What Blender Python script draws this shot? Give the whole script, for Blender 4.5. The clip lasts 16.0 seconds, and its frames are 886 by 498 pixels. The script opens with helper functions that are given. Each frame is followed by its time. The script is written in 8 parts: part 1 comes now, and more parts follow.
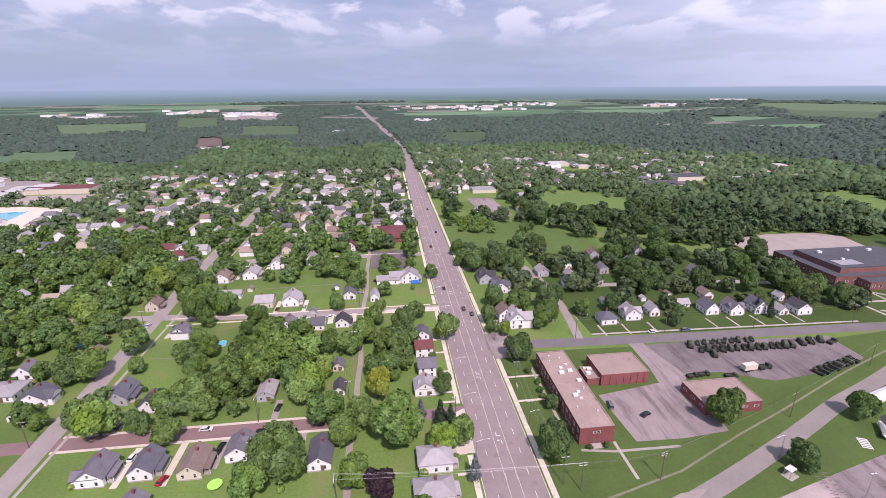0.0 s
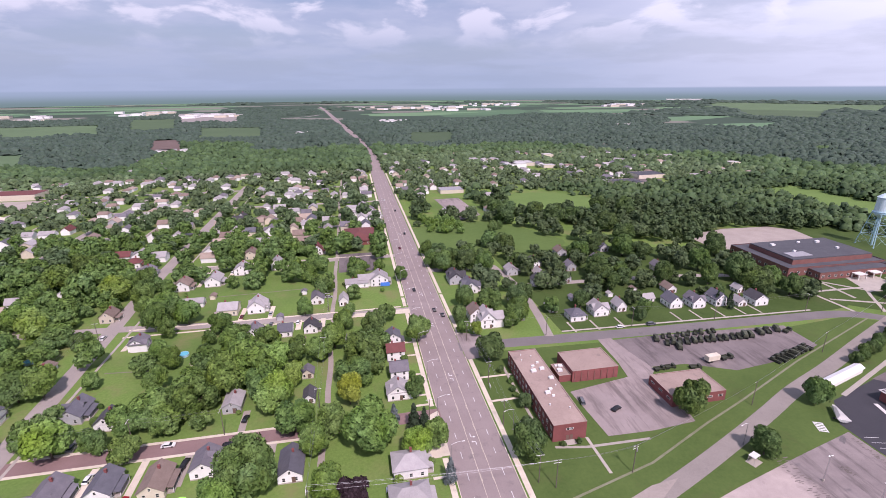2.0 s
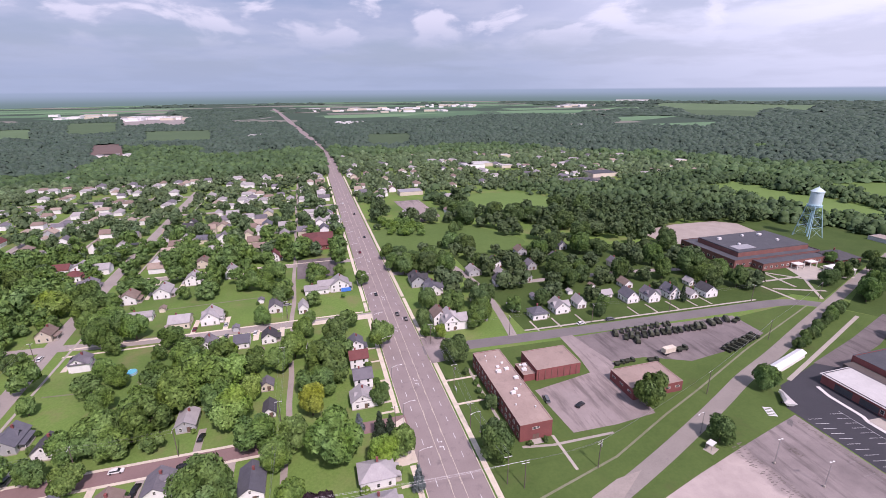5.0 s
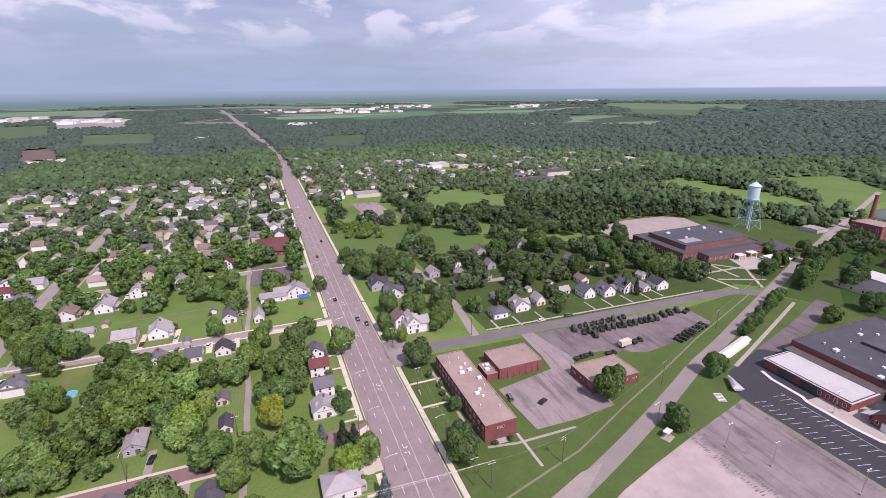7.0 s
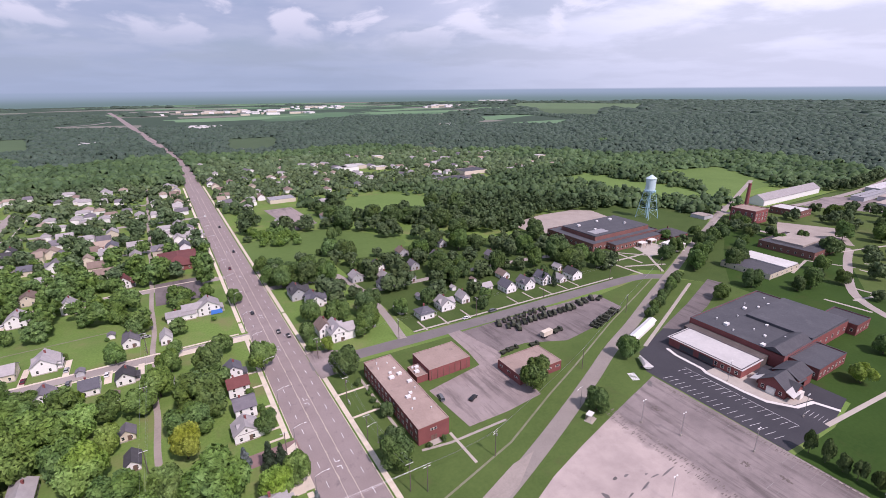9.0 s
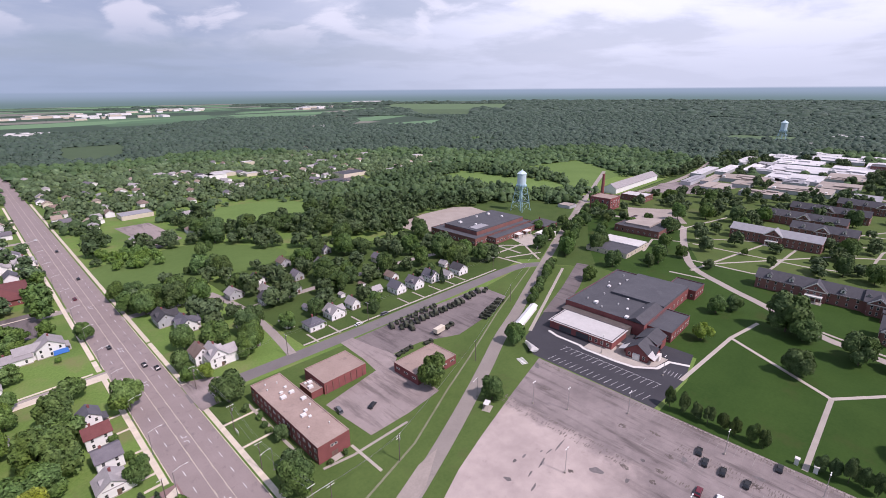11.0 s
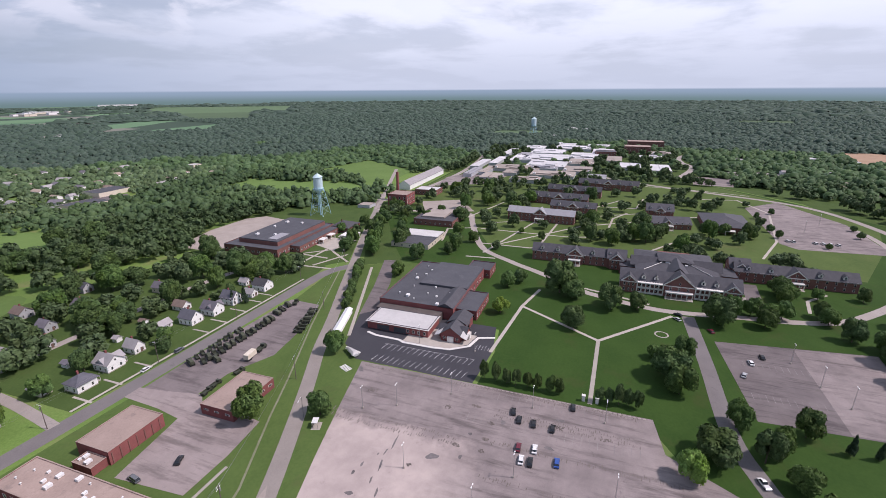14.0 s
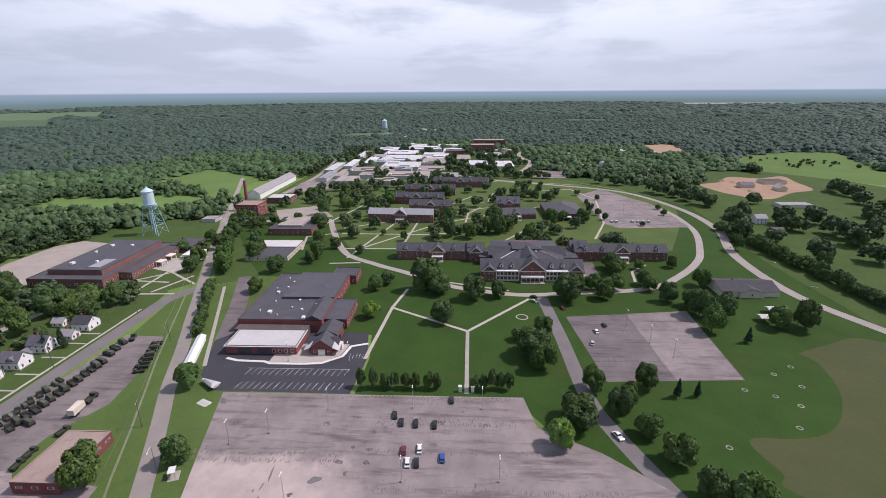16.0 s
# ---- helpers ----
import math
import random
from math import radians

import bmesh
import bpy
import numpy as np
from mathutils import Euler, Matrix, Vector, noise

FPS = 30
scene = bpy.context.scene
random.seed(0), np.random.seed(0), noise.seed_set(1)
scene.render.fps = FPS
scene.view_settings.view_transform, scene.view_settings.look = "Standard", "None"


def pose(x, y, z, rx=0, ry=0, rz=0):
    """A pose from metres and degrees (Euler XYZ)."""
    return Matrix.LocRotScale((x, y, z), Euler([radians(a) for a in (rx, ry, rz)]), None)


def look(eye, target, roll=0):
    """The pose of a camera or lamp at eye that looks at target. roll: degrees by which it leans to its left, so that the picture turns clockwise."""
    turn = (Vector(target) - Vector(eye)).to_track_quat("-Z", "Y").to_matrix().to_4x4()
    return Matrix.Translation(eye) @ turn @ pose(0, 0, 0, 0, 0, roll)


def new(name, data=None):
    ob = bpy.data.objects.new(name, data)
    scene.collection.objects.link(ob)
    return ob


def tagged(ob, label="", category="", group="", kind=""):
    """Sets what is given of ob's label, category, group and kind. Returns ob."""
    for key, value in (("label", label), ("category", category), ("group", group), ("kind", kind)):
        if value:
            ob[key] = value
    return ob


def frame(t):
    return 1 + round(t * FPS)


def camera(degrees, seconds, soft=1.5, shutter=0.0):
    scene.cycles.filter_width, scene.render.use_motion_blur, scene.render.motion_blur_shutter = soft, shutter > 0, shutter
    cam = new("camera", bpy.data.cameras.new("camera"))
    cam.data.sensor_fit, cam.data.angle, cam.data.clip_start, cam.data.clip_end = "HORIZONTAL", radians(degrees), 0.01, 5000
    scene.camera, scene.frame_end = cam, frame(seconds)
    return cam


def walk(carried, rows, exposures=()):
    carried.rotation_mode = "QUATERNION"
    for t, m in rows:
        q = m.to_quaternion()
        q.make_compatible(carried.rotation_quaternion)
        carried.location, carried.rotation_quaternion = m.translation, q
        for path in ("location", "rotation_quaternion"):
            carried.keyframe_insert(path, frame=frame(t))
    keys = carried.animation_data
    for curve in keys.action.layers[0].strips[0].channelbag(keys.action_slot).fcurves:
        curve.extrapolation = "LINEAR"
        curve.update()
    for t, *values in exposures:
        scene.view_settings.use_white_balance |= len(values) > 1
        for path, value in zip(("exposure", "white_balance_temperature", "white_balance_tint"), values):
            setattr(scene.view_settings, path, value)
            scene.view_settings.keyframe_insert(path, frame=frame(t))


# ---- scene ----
cam = camera(86.44, 16.0, soft=0.5)
# seconds, x, y, z, pitch, roll, yaw
ROWS = [
    (0, -35.50, -0.76, 119.13, -18.93, -0.39, -6.70),
    (0.5, -35.63, -0.26, 119.03, -18.93, -0.41, -7.81),
    (1, -35.72, 0.21, 118.95, -18.91, -0.41, -8.80),
    (1.5, -35.78, 0.64, 118.88, -18.90, -0.38, -9.81),
    (2, -35.81, 1.05, 118.84, -18.88, -0.40, -10.76),
    (2.5, -35.81, 1.44, 118.82, -18.86, -0.39, -11.85),
    (3, -35.80, 1.82, 118.81, -18.82, -0.41, -12.64),
    (3.5, -35.76, 2.18, 118.82, -18.81, -0.42, -13.31),
    (4, -35.70, 2.54, 118.84, -18.80, -0.42, -14.00),
    (6.5, -35.26, 4.38, 119.06, -18.76, -0.49, -19.47),
    (7, -35.15, 4.77, 119.11, -18.76, -0.50, -20.98),
    (7.5, -35.03, 5.17, 119.17, -18.77, -0.51, -22.74),
    (8, -34.90, 5.59, 119.22, -18.77, -0.51, -25.01),
    (10.5, -34.07, 7.86, 119.37, -18.80, -0.46, -41.76),
    (11, -33.84, 8.34, 119.36, -18.79, -0.45, -45.53),
    (11.5, -33.58, 8.81, 119.34, -18.80, -0.38, -49.47),
    (12, -33.29, 9.29, 119.31, -18.81, -0.39, -53.54),
    (12.5, -32.96, 9.77, 119.25, -18.82, -0.40, -58.32),
    (13, -32.58, 10.22, 119.17, -18.81, -0.37, -62.34),
    (13.5, -32.14, 10.66, 119.07, -18.80, -0.35, -66.32),
    (14, -31.65, 11.07, 118.94, -18.76, -0.36, -70.17),
    (14.5, -31.10, 11.45, 118.79, -18.69, -0.40, -74.66),
    (15, -30.48, 11.80, 118.61, -18.64, -0.41, -78.81),
    (15.5, -29.78, 12.10, 118.39, -18.60, -0.40, -83.14),
    (16, -29.00, 12.35, 118.15, -18.57, -0.39, -87.61),
]
walk(cam, [(t, pose(x, y, z, 0, 0, yaw) @ pose(0, 0, 0, 90 + pitch) @ pose(0, 0, 0, 0, 0, roll)) for t, x, y, z, pitch, roll, yaw in ROWS],
     exposures=[(0.0, 0.04, 6550.0, 39.0), (7.0, -0.04, 6550.0, 38.0), (11.0, -0.09, 6550.0, 33.0), (16.0, -0.21, 6550.0, 26.0)])

# ---------------------------------------------------------------- light
SUN_ELEV, SUN_AZ = 52.0, 168.0      # degrees; azimuth from +y towards +x

world = bpy.data.worlds.new("world")
scene.world = world
world.use_nodes = True
wn, wl = world.node_tree.nodes, world.node_tree.links
wn.clear()


def wnode(kind, **values):
    n = wn.new(kind)
    for k, v in values.items():
        n.inputs[k].default_value = v
    return n


def wmath(op, a, b=None, c=None):
    n = wn.new("ShaderNodeMath")
    n.operation = op
    for i, v in enumerate((a, b, c)):
        if v is None:
            continue
        if isinstance(v, (int, float)):
            n.inputs[i].default_value = v
        else:
            wl.new(v, n.inputs[i])
    return n.outputs[0]


def wmix(fac, a, b):
    n = wn.new("ShaderNodeMix")
    n.data_type = "RGBA"
    for sock, v in ((n.inputs[0], fac), (n.inputs[6], a), (n.inputs[7], b)):
        if isinstance(v, tuple):
            sock.default_value = (*v, 1)
        elif isinstance(v, (int, float)):
            sock.default_value = v
        else:
            wl.new(v, sock)
    return n.outputs[2]


def wramp(fac, lo, hi):
    n = wn.new("ShaderNodeMapRange")
    n.interpolation_type = "SMOOTHSTEP"
    n.inputs[1].default_value, n.inputs[2].default_value = lo, hi
    wl.new(fac, n.inputs[0])
    return n.outputs[0]


sky = wn.new("ShaderNodeTexSky")
sky.sky_type = "NISHITA"
sky.sun_disc = False
sky.sun_elevation, sky.sun_rotation = radians(SUN_ELEV), radians(SUN_AZ)
sky.air_density, sky.dust_density, sky.ozone_density = 1.0, 2.0, 1.0
coord = wn.new("ShaderNodeTexCoord")
axes = wn.new("ShaderNodeSeparateXYZ")
wl.new(coord.outputs["Generated"], axes.inputs[0])
up = axes.outputs[2]
height = wmath("MAXIMUM", wmath("ADD", up, 0.13), 0.02)
flat = wn.new("ShaderNodeCombineXYZ")
wl.new(wmath("DIVIDE", axes.outputs[0], height), flat.inputs[0])
wl.new(wmath("DIVIDE", axes.outputs[1], height), flat.inputs[1])


def cloud_noise(scale, detail, off):
    m = wn.new("ShaderNodeMapping")
    m.inputs["Location"].default_value = (off, off * 0.7, 0)
    wl.new(flat.outputs[0], m.inputs[0])
    n = wnode("ShaderNodeTexNoise", Scale=scale, Detail=detail, Roughness=0.55, Distortion=0.15)
    wl.new(m.outputs[0], n.inputs["Vector"])
    return n.outputs["Fac"]


# thin broken cloud over pale blue, white heaps low over the horizon, whiter towards the east, and haze at the horizon
sheet = wramp(cloud_noise(0.75, 7, 3.1), 0.40, 0.58)
veil = wramp(cloud_noise(1.5, 7, 17.0), 0.36, 0.62)
puff_map = wn.new("ShaderNodeMapping")
puff_map.inputs["Scale"].default_value = (8.0, 8.0, 20.0)
puff_map.inputs["Location"].default_value = (2.2, 0.4, 0.3)
wl.new(coord.outputs["Generated"], puff_map.inputs[0])
puffs = wnode("ShaderNodeTexNoise", Scale=1.0, Detail=8, Roughness=0.52, Distortion=0.3)
wl.new(puff_map.outputs[0], puffs.inputs["Vector"])
puff_low = wmath("MULTIPLY", wramp(up, 0.05, 0.13), wramp(up, 0.40, 0.20))
heaps = wmath("MULTIPLY", wramp(puffs.outputs["Fac"], 0.50, 0.61), puff_low)
east = wramp(axes.outputs[0], 0.27, 1.0)
clear_sky = wn.new("ShaderNodeMix")
clear_sky.data_type, clear_sky.blend_type = "RGBA", "MULTIPLY"
clear_sky.inputs[0].default_value = 1.0
wl.new(sky.outputs[0], clear_sky.inputs[6])
clear_sky.inputs[7].default_value = (0.085, 0.085, 0.085, 1)
c = wmix(wmath("ADD", wmath("MULTIPLY_ADD", sheet, 0.50, 0.30), wmath("MULTIPLY", east, 0.2)), clear_sky.outputs[2], wmix(veil, (0.40, 0.46, 0.55), (0.50, 0.545, 0.61)))
c = wmix(wmath("MULTIPLY", heaps, 0.8), c, (0.75, 0.75, 0.77))
c = wmix(wmath("MULTIPLY", east, wmath("MULTIPLY_ADD", sheet, 0.45, 0.5)), c, (0.96, 0.98, 1.0))
c = wmix(wmath("MULTIPLY", wramp(up, 0.15, 0.0), 0.9), c, wmix(east, (0.35, 0.435, 0.52), (0.60, 0.64, 0.695)))
# below the horizon: hazy far land painted into the backdrop
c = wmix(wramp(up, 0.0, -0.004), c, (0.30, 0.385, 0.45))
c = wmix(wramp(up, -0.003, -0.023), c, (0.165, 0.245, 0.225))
cool = wn.new("ShaderNodeMix")
cool.data_type, cool.blend_type = "RGBA", "MULTIPLY"
cool.inputs[0].default_value = 1.0
wl.new(c, cool.inputs[6])
cool.inputs[7].default_value = (0.90, 1.02, 1.10, 1)
c = cool.outputs[2]
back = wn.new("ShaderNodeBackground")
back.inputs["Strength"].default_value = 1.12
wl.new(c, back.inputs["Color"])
out = wn.new("ShaderNodeOutputWorld")
wl.new(back.outputs[0], out.inputs[0])

sun = new("sun", bpy.data.lights.new("sun", "SUN"))
sun.data.energy, sun.data.angle, sun.data.color = 4.0, radians(3.0), (1.0, 0.965, 0.91)
sun_dir = Vector((math.sin(radians(SUN_AZ)) * math.cos(radians(SUN_ELEV)), math.cos(radians(SUN_AZ)) * math.cos(radians(SUN_ELEV)), math.sin(radians(SUN_ELEV))))
sun.matrix_world = look(sun_dir * 300, (0, 0, 0))

# ---------------------------------------------------------------- materials
MATS = {}


def nmath(nt, op, a, b=None):
    n = nt.nodes.new("ShaderNodeMath")
    n.operation = op
    for i, v in enumerate((a, b)):
        if v is None:
            continue
        if isinstance(v, (int, float)):
            n.inputs[i].default_value = v
        else:
            nt.links.new(v, n.inputs[i])
    return n.outputs[0]


def nnoise(nt, vec, scale, detail=4, rough=0.6):
    n = nt.nodes.new("ShaderNodeTexNoise")
    n.inputs["Scale"].default_value, n.inputs["Detail"].default_value, n.inputs["Roughness"].default_value = scale, detail, rough
    nt.links.new(vec, n.inputs["Vector"])
    return n.outputs["Fac"]


def nmix(nt, fac, a, b, blend="MIX"):
    n = nt.nodes.new("ShaderNodeMix")
    n.data_type, n.blend_type = "RGBA", blend
    for sock, v in ((n.inputs[0], fac), (n.inputs[6], a), (n.inputs[7], b)):
        if isinstance(v, tuple):
            sock.default_value = (*v[:3], 1)
        elif isinstance(v, (int, float)):
            sock.default_value = v
        else:
            nt.links.new(v, sock)
    return n.outputs[2]


def nrange(nt, fac, lo, hi, a=0.0, b=1.0):
    n = nt.nodes.new("ShaderNodeMapRange")
    n.inputs[1].default_value, n.inputs[2].default_value, n.inputs[3].default_value, n.inputs[4].default_value = lo, hi, a, b
    nt.links.new(fac, n.inputs[0])
    return n.outputs[0]


def start_mat(name, rough, metal=0.0):
    m = bpy.data.materials.new(name)
    m.use_nodes = True
    nt = m.node_tree
    p = nt.nodes["Principled BSDF"]
    p.inputs["Roughness"].default_value, p.inputs["Metallic"].default_value = rough, metal
    MATS[name] = m
    return m, nt, p


def surface(name, dark, light, rough=0.8, grain=8.0, patch=0.4, bump=0.15, metal=0.0, random_amount=0.15, space="world", spec=0.3, stain=None):
    """A surface with grain and larger patches between two colours; each object a little lighter or darker."""
    m, nt, p = start_mat(name, rough, metal)
    p.inputs["Specular IOR Level"].default_value = spec
    if space == "world":
        vec = nt.nodes.new("ShaderNodeNewGeometry").outputs["Position"]
    else:
        vec = nt.nodes.new("ShaderNodeTexCoord").outputs["Object"]
    fine, broad = nnoise(nt, vec, grain, 5, 0.65), nnoise(nt, vec, patch, 4, 0.6)
    mixed = nmath(nt, "ADD", nmath(nt, "MULTIPLY", nrange(nt, fine, 0.25, 0.75), 0.5), nmath(nt, "MULTIPLY", nrange(nt, broad, 0.3, 0.7), 0.5))
    col = nmix(nt, mixed, dark, light)
    if stain:
        spots = nrange(nt, nnoise(nt, vec, stain[1], 6, 0.7), 0.56, 0.70)
        col = nmix(nt, nmath(nt, "MULTIPLY", spots, stain[2]), col, stain[0])
    rnd = nt.nodes.new("ShaderNodeObjectInfo").outputs["Random"]
    val = nt.nodes.new("ShaderNodeHueSaturation")
    nt.links.new(nrange(nt, rnd, 0, 1, 1 - random_amount, 1 + random_amount), val.inputs["Value"])
    nt.links.new(col, val.inputs["Color"])
    nt.links.new(val.outputs[0], p.inputs["Base Color"])
    if bump:
        b = nt.nodes.new("ShaderNodeBump")
        b.inputs["Strength"].default_value, b.inputs["Distance"].default_value = bump, 0.05
        nt.links.new(fine, b.inputs["Height"])
        nt.links.new(b.outputs[0], p.inputs["Normal"])
    return m


def plain(name, col, rough=0.5, metal=0.0, spec=0.5):
    m, nt, p = start_mat(name, rough, metal)
    p.inputs["Specular IOR Level"].default_value = spec
    vec = nt.nodes.new("ShaderNodeTexCoord").outputs["Object"]
    n = nnoise(nt, vec, 3.0, 4)
    nt.links.new(nmix(nt, nrange(nt, n, 0.3, 0.7), tuple(0.86 * v for v in col), tuple(min(1, 1.08 * v) for v in col)), p.inputs["Base Color"])
    return m


def foliage(name, deep, mid, tip, spread=0.45, stands=0.3):
    """Leaves: spray by spray and tree by tree different greens."""
    m, nt, p = start_mat(name, 0.6)
    p.inputs["Specular IOR Level"].default_value = 0.08
    vec = nt.nodes.new("ShaderNodeNewGeometry").outputs["Position"]
    island = nt.nodes.new("ShaderNodeNewGeometry").outputs["Random Per Island"]
    rnd = nt.nodes.new("ShaderNodeObjectInfo").outputs["Random"]
    leaf, clump, crowns, stand = nnoise(nt, vec, 1.5, 5, 0.75), nnoise(nt, vec, 0.30, 3, 0.6), nnoise(nt, vec, 0.085, 2, 0.5), nnoise(nt, vec, 0.011, 4, 0.6)
    col = nmix(nt, nrange(nt, leaf, 0.36, 0.56), deep, mid)
    col = nmix(nt, nmath(nt, "MULTIPLY", nrange(nt, clump, 0.42, 0.70), 0.7), col, tip)
    col = nmix(nt, nmath(nt, "MULTIPLY", nrange(nt, stand, 0.45, 0.62), stands), col, deep)
    hsv = nt.nodes.new("ShaderNodeHueSaturation")
    both = nmath(nt, "ADD", nmath(nt, "MULTIPLY", island, 0.55), nmath(nt, "ADD", nmath(nt, "MULTIPLY", rnd, 0.2), nmath(nt, "MULTIPLY", nrange(nt, crowns, 0.3, 0.7), 0.25)))
    nt.links.new(nrange(nt, both, 0, 1, 1 - spread, 1 + spread), hsv.inputs["Value"])
    nt.links.new(nmath(nt, "ADD", nrange(nt, rnd, 0, 1, 0.488, 0.508), nrange(nt, crowns, 0.3, 0.7, -0.010, 0.012)), hsv.inputs["Hue"])
    nt.links.new(nrange(nt, crowns, 0.7, 0.3, 0.85, 1.05), hsv.inputs["Saturation"])
    nt.links.new(col, hsv.inputs["Color"])
    nt.links.new(hsv.outputs[0], p.inputs["Base Color"])
    return m


def grass_material():
    """Mown lawns near by, rougher green further off, with a patchwork of fields at the distance. Far tones carry
    painted haze.
    """
    m, nt, p = start_mat("grass", 0.9)
    p.inputs["Specular IOR Level"].default_value = 0.1
    vec = nt.nodes.new("ShaderNodeNewGeometry").outputs["Position"]
    fine, mid, broad = nnoise(nt, vec, 0.9, 6, 0.7), nnoise(nt, vec, 0.07, 4, 0.6), nnoise(nt, vec, 0.012, 3)
    col = nmix(nt, nrange(nt, fine, 0.3, 0.7), (0.108, 0.190, 0.044), (0.165, 0.262, 0.068))
    col = nmix(nt, nmath(nt, "MULTIPLY", nrange(nt, mid, 0.46, 0.72), 0.6), col, (0.205, 0.225, 0.092))
    col = nmix(nt, nmath(nt, "MULTIPLY", nrange(nt, broad, 0.45, 0.62), 0.5), col, (0.062, 0.115, 0.034))
    worn = nnoise(nt, vec, 0.035, 6, 0.7)
    col = nmix(nt, nmath(nt, "MULTIPLY", nrange(nt, worn, 0.54, 0.66), 0.55), col, (0.190, 0.175, 0.085))
    # fields, with haze put into their bluish greens
    sep = nt.nodes.new("ShaderNodeMapping")
    sep.inputs["Scale"].default_value = (0.0021, 0.0048, 0.0)
    nt.links.new(vec, sep.inputs[0])
    cells = nt.nodes.new("ShaderNodeTexVoronoi")
    cells.distance = "CHEBYCHEV"
    cells.inputs["Scale"].default_value, cells.inputs["Randomness"].default_value = 1.0, 0.8
    nt.links.new(sep.outputs[0], cells.inputs["Vector"])
    pick = nt.nodes.new("ShaderNodeSeparateColor")
    nt.links.new(cells.outputs["Color"], pick.inputs[0])
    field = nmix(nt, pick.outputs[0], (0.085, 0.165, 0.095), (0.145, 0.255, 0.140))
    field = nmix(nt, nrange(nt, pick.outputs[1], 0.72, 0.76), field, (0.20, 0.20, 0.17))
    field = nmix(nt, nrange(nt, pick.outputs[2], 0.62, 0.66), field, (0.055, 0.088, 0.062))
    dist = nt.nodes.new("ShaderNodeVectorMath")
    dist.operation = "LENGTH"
    nt.links.new(vec, dist.inputs[0])
    # wooded country towards the east, lightened and blued as painted haze
    split = nt.nodes.new("ShaderNodeSeparateXYZ")
    nt.links.new(vec, split.inputs[0])
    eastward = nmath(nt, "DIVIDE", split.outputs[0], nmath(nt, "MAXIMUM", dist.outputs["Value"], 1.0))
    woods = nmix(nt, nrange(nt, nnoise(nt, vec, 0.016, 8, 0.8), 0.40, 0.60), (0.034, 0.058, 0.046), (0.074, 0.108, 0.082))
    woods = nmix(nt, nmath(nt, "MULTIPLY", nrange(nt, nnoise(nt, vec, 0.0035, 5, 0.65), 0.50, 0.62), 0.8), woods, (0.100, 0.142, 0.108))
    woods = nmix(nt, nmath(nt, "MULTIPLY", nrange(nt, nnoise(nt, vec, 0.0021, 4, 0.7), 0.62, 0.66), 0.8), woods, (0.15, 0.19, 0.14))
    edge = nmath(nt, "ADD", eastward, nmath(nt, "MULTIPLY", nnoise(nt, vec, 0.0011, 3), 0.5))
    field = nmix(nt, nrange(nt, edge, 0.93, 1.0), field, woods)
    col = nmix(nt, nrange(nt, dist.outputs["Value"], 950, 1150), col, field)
    nt.links.new(col, p.inputs["Base Color"])
    b = nt.nodes.new("ShaderNodeBump")
    b.inputs["Strength"].default_value, b.inputs["Distance"].default_value = 0.4, 0.15
    nt.links.new(fine, b.inputs["Height"])
    nt.links.new(b.outputs[0], p.inputs["Normal"])
    return m


def lot_material(name, dark, light, seams, worn=None):
    """Old paving: patches, drips of oil, sealed cracks that wander."""
    m, nt, p = start_mat(name, 0.88)
    p.inputs["Specular IOR Level"].default_value = 0.25
    vec = nt.nodes.new("ShaderNodeNewGeometry").outputs["Position"]
    fine, mid, broad = nnoise(nt, vec, 3.0, 6, 0.75), nnoise(nt, vec, 0.16, 5, 0.65), nnoise(nt, vec, 0.03, 4)
    val = nmath(nt, "ADD", nmath(nt, "MULTIPLY", nrange(nt, fine, 0.25, 0.75), 0.25), nmath(nt, "ADD", nmath(nt, "MULTIPLY", nrange(nt, mid, 0.3, 0.7), 0.35), nmath(nt, "MULTIPLY", nrange(nt, broad, 0.35, 0.65), 0.4)))
    col = nmix(nt, val, dark, light)
    stretch = nt.nodes.new("ShaderNodeMapping")
    stretch.inputs["Scale"].default_value = (0.22, 0.03, 1)
    nt.links.new(vec, stretch.inputs[0])
    streak = nnoise(nt, stretch.outputs[0], 1.0, 5, 0.7)
    col = nmix(nt, nmath(nt, "MULTIPLY", nrange(nt, streak, 0.50, 0.66), 0.6), col, tuple(0.45 * v for v in dark))
    spots = nrange(nt, nnoise(nt, vec, seams, 7, 0.75), 0.60, 0.72)
    col = nmix(nt, nmath(nt, "MULTIPLY", spots, 0.55), col, tuple(0.5 * v for v in dark))
    if worn:
        # washed-out pale corner with a ragged edge; its sunlit brightness is painted in too
        axes2 = nt.nodes.new("ShaderNodeSeparateXYZ")
        nt.links.new(vec, axes2.inputs[0])
        ragged = nmath(nt, "MULTIPLY", nmath(nt, "SUBTRACT", nnoise(nt, vec, 0.09, 6, 0.65), 0.5), 26.0)
        in_x = nrange(nt, nmath(nt, "ADD", axes2.outputs[0], ragged), 101, 94)
        in_y = nrange(nt, nmath(nt, "SUBTRACT", axes2.outputs[1], ragged), 40, 60)
        pale = nmix(nt, val, *worn)
        pale = nmix(nt, nmath(nt, "MULTIPLY", spots, 0.35), pale, dark)
        col = nmix(nt, nmath(nt, "MULTIPLY", nmath(nt, "MULTIPLY", in_x, in_y), 0.9), col, pale)
    nt.links.new(col, p.inputs["Base Color"])
    return m


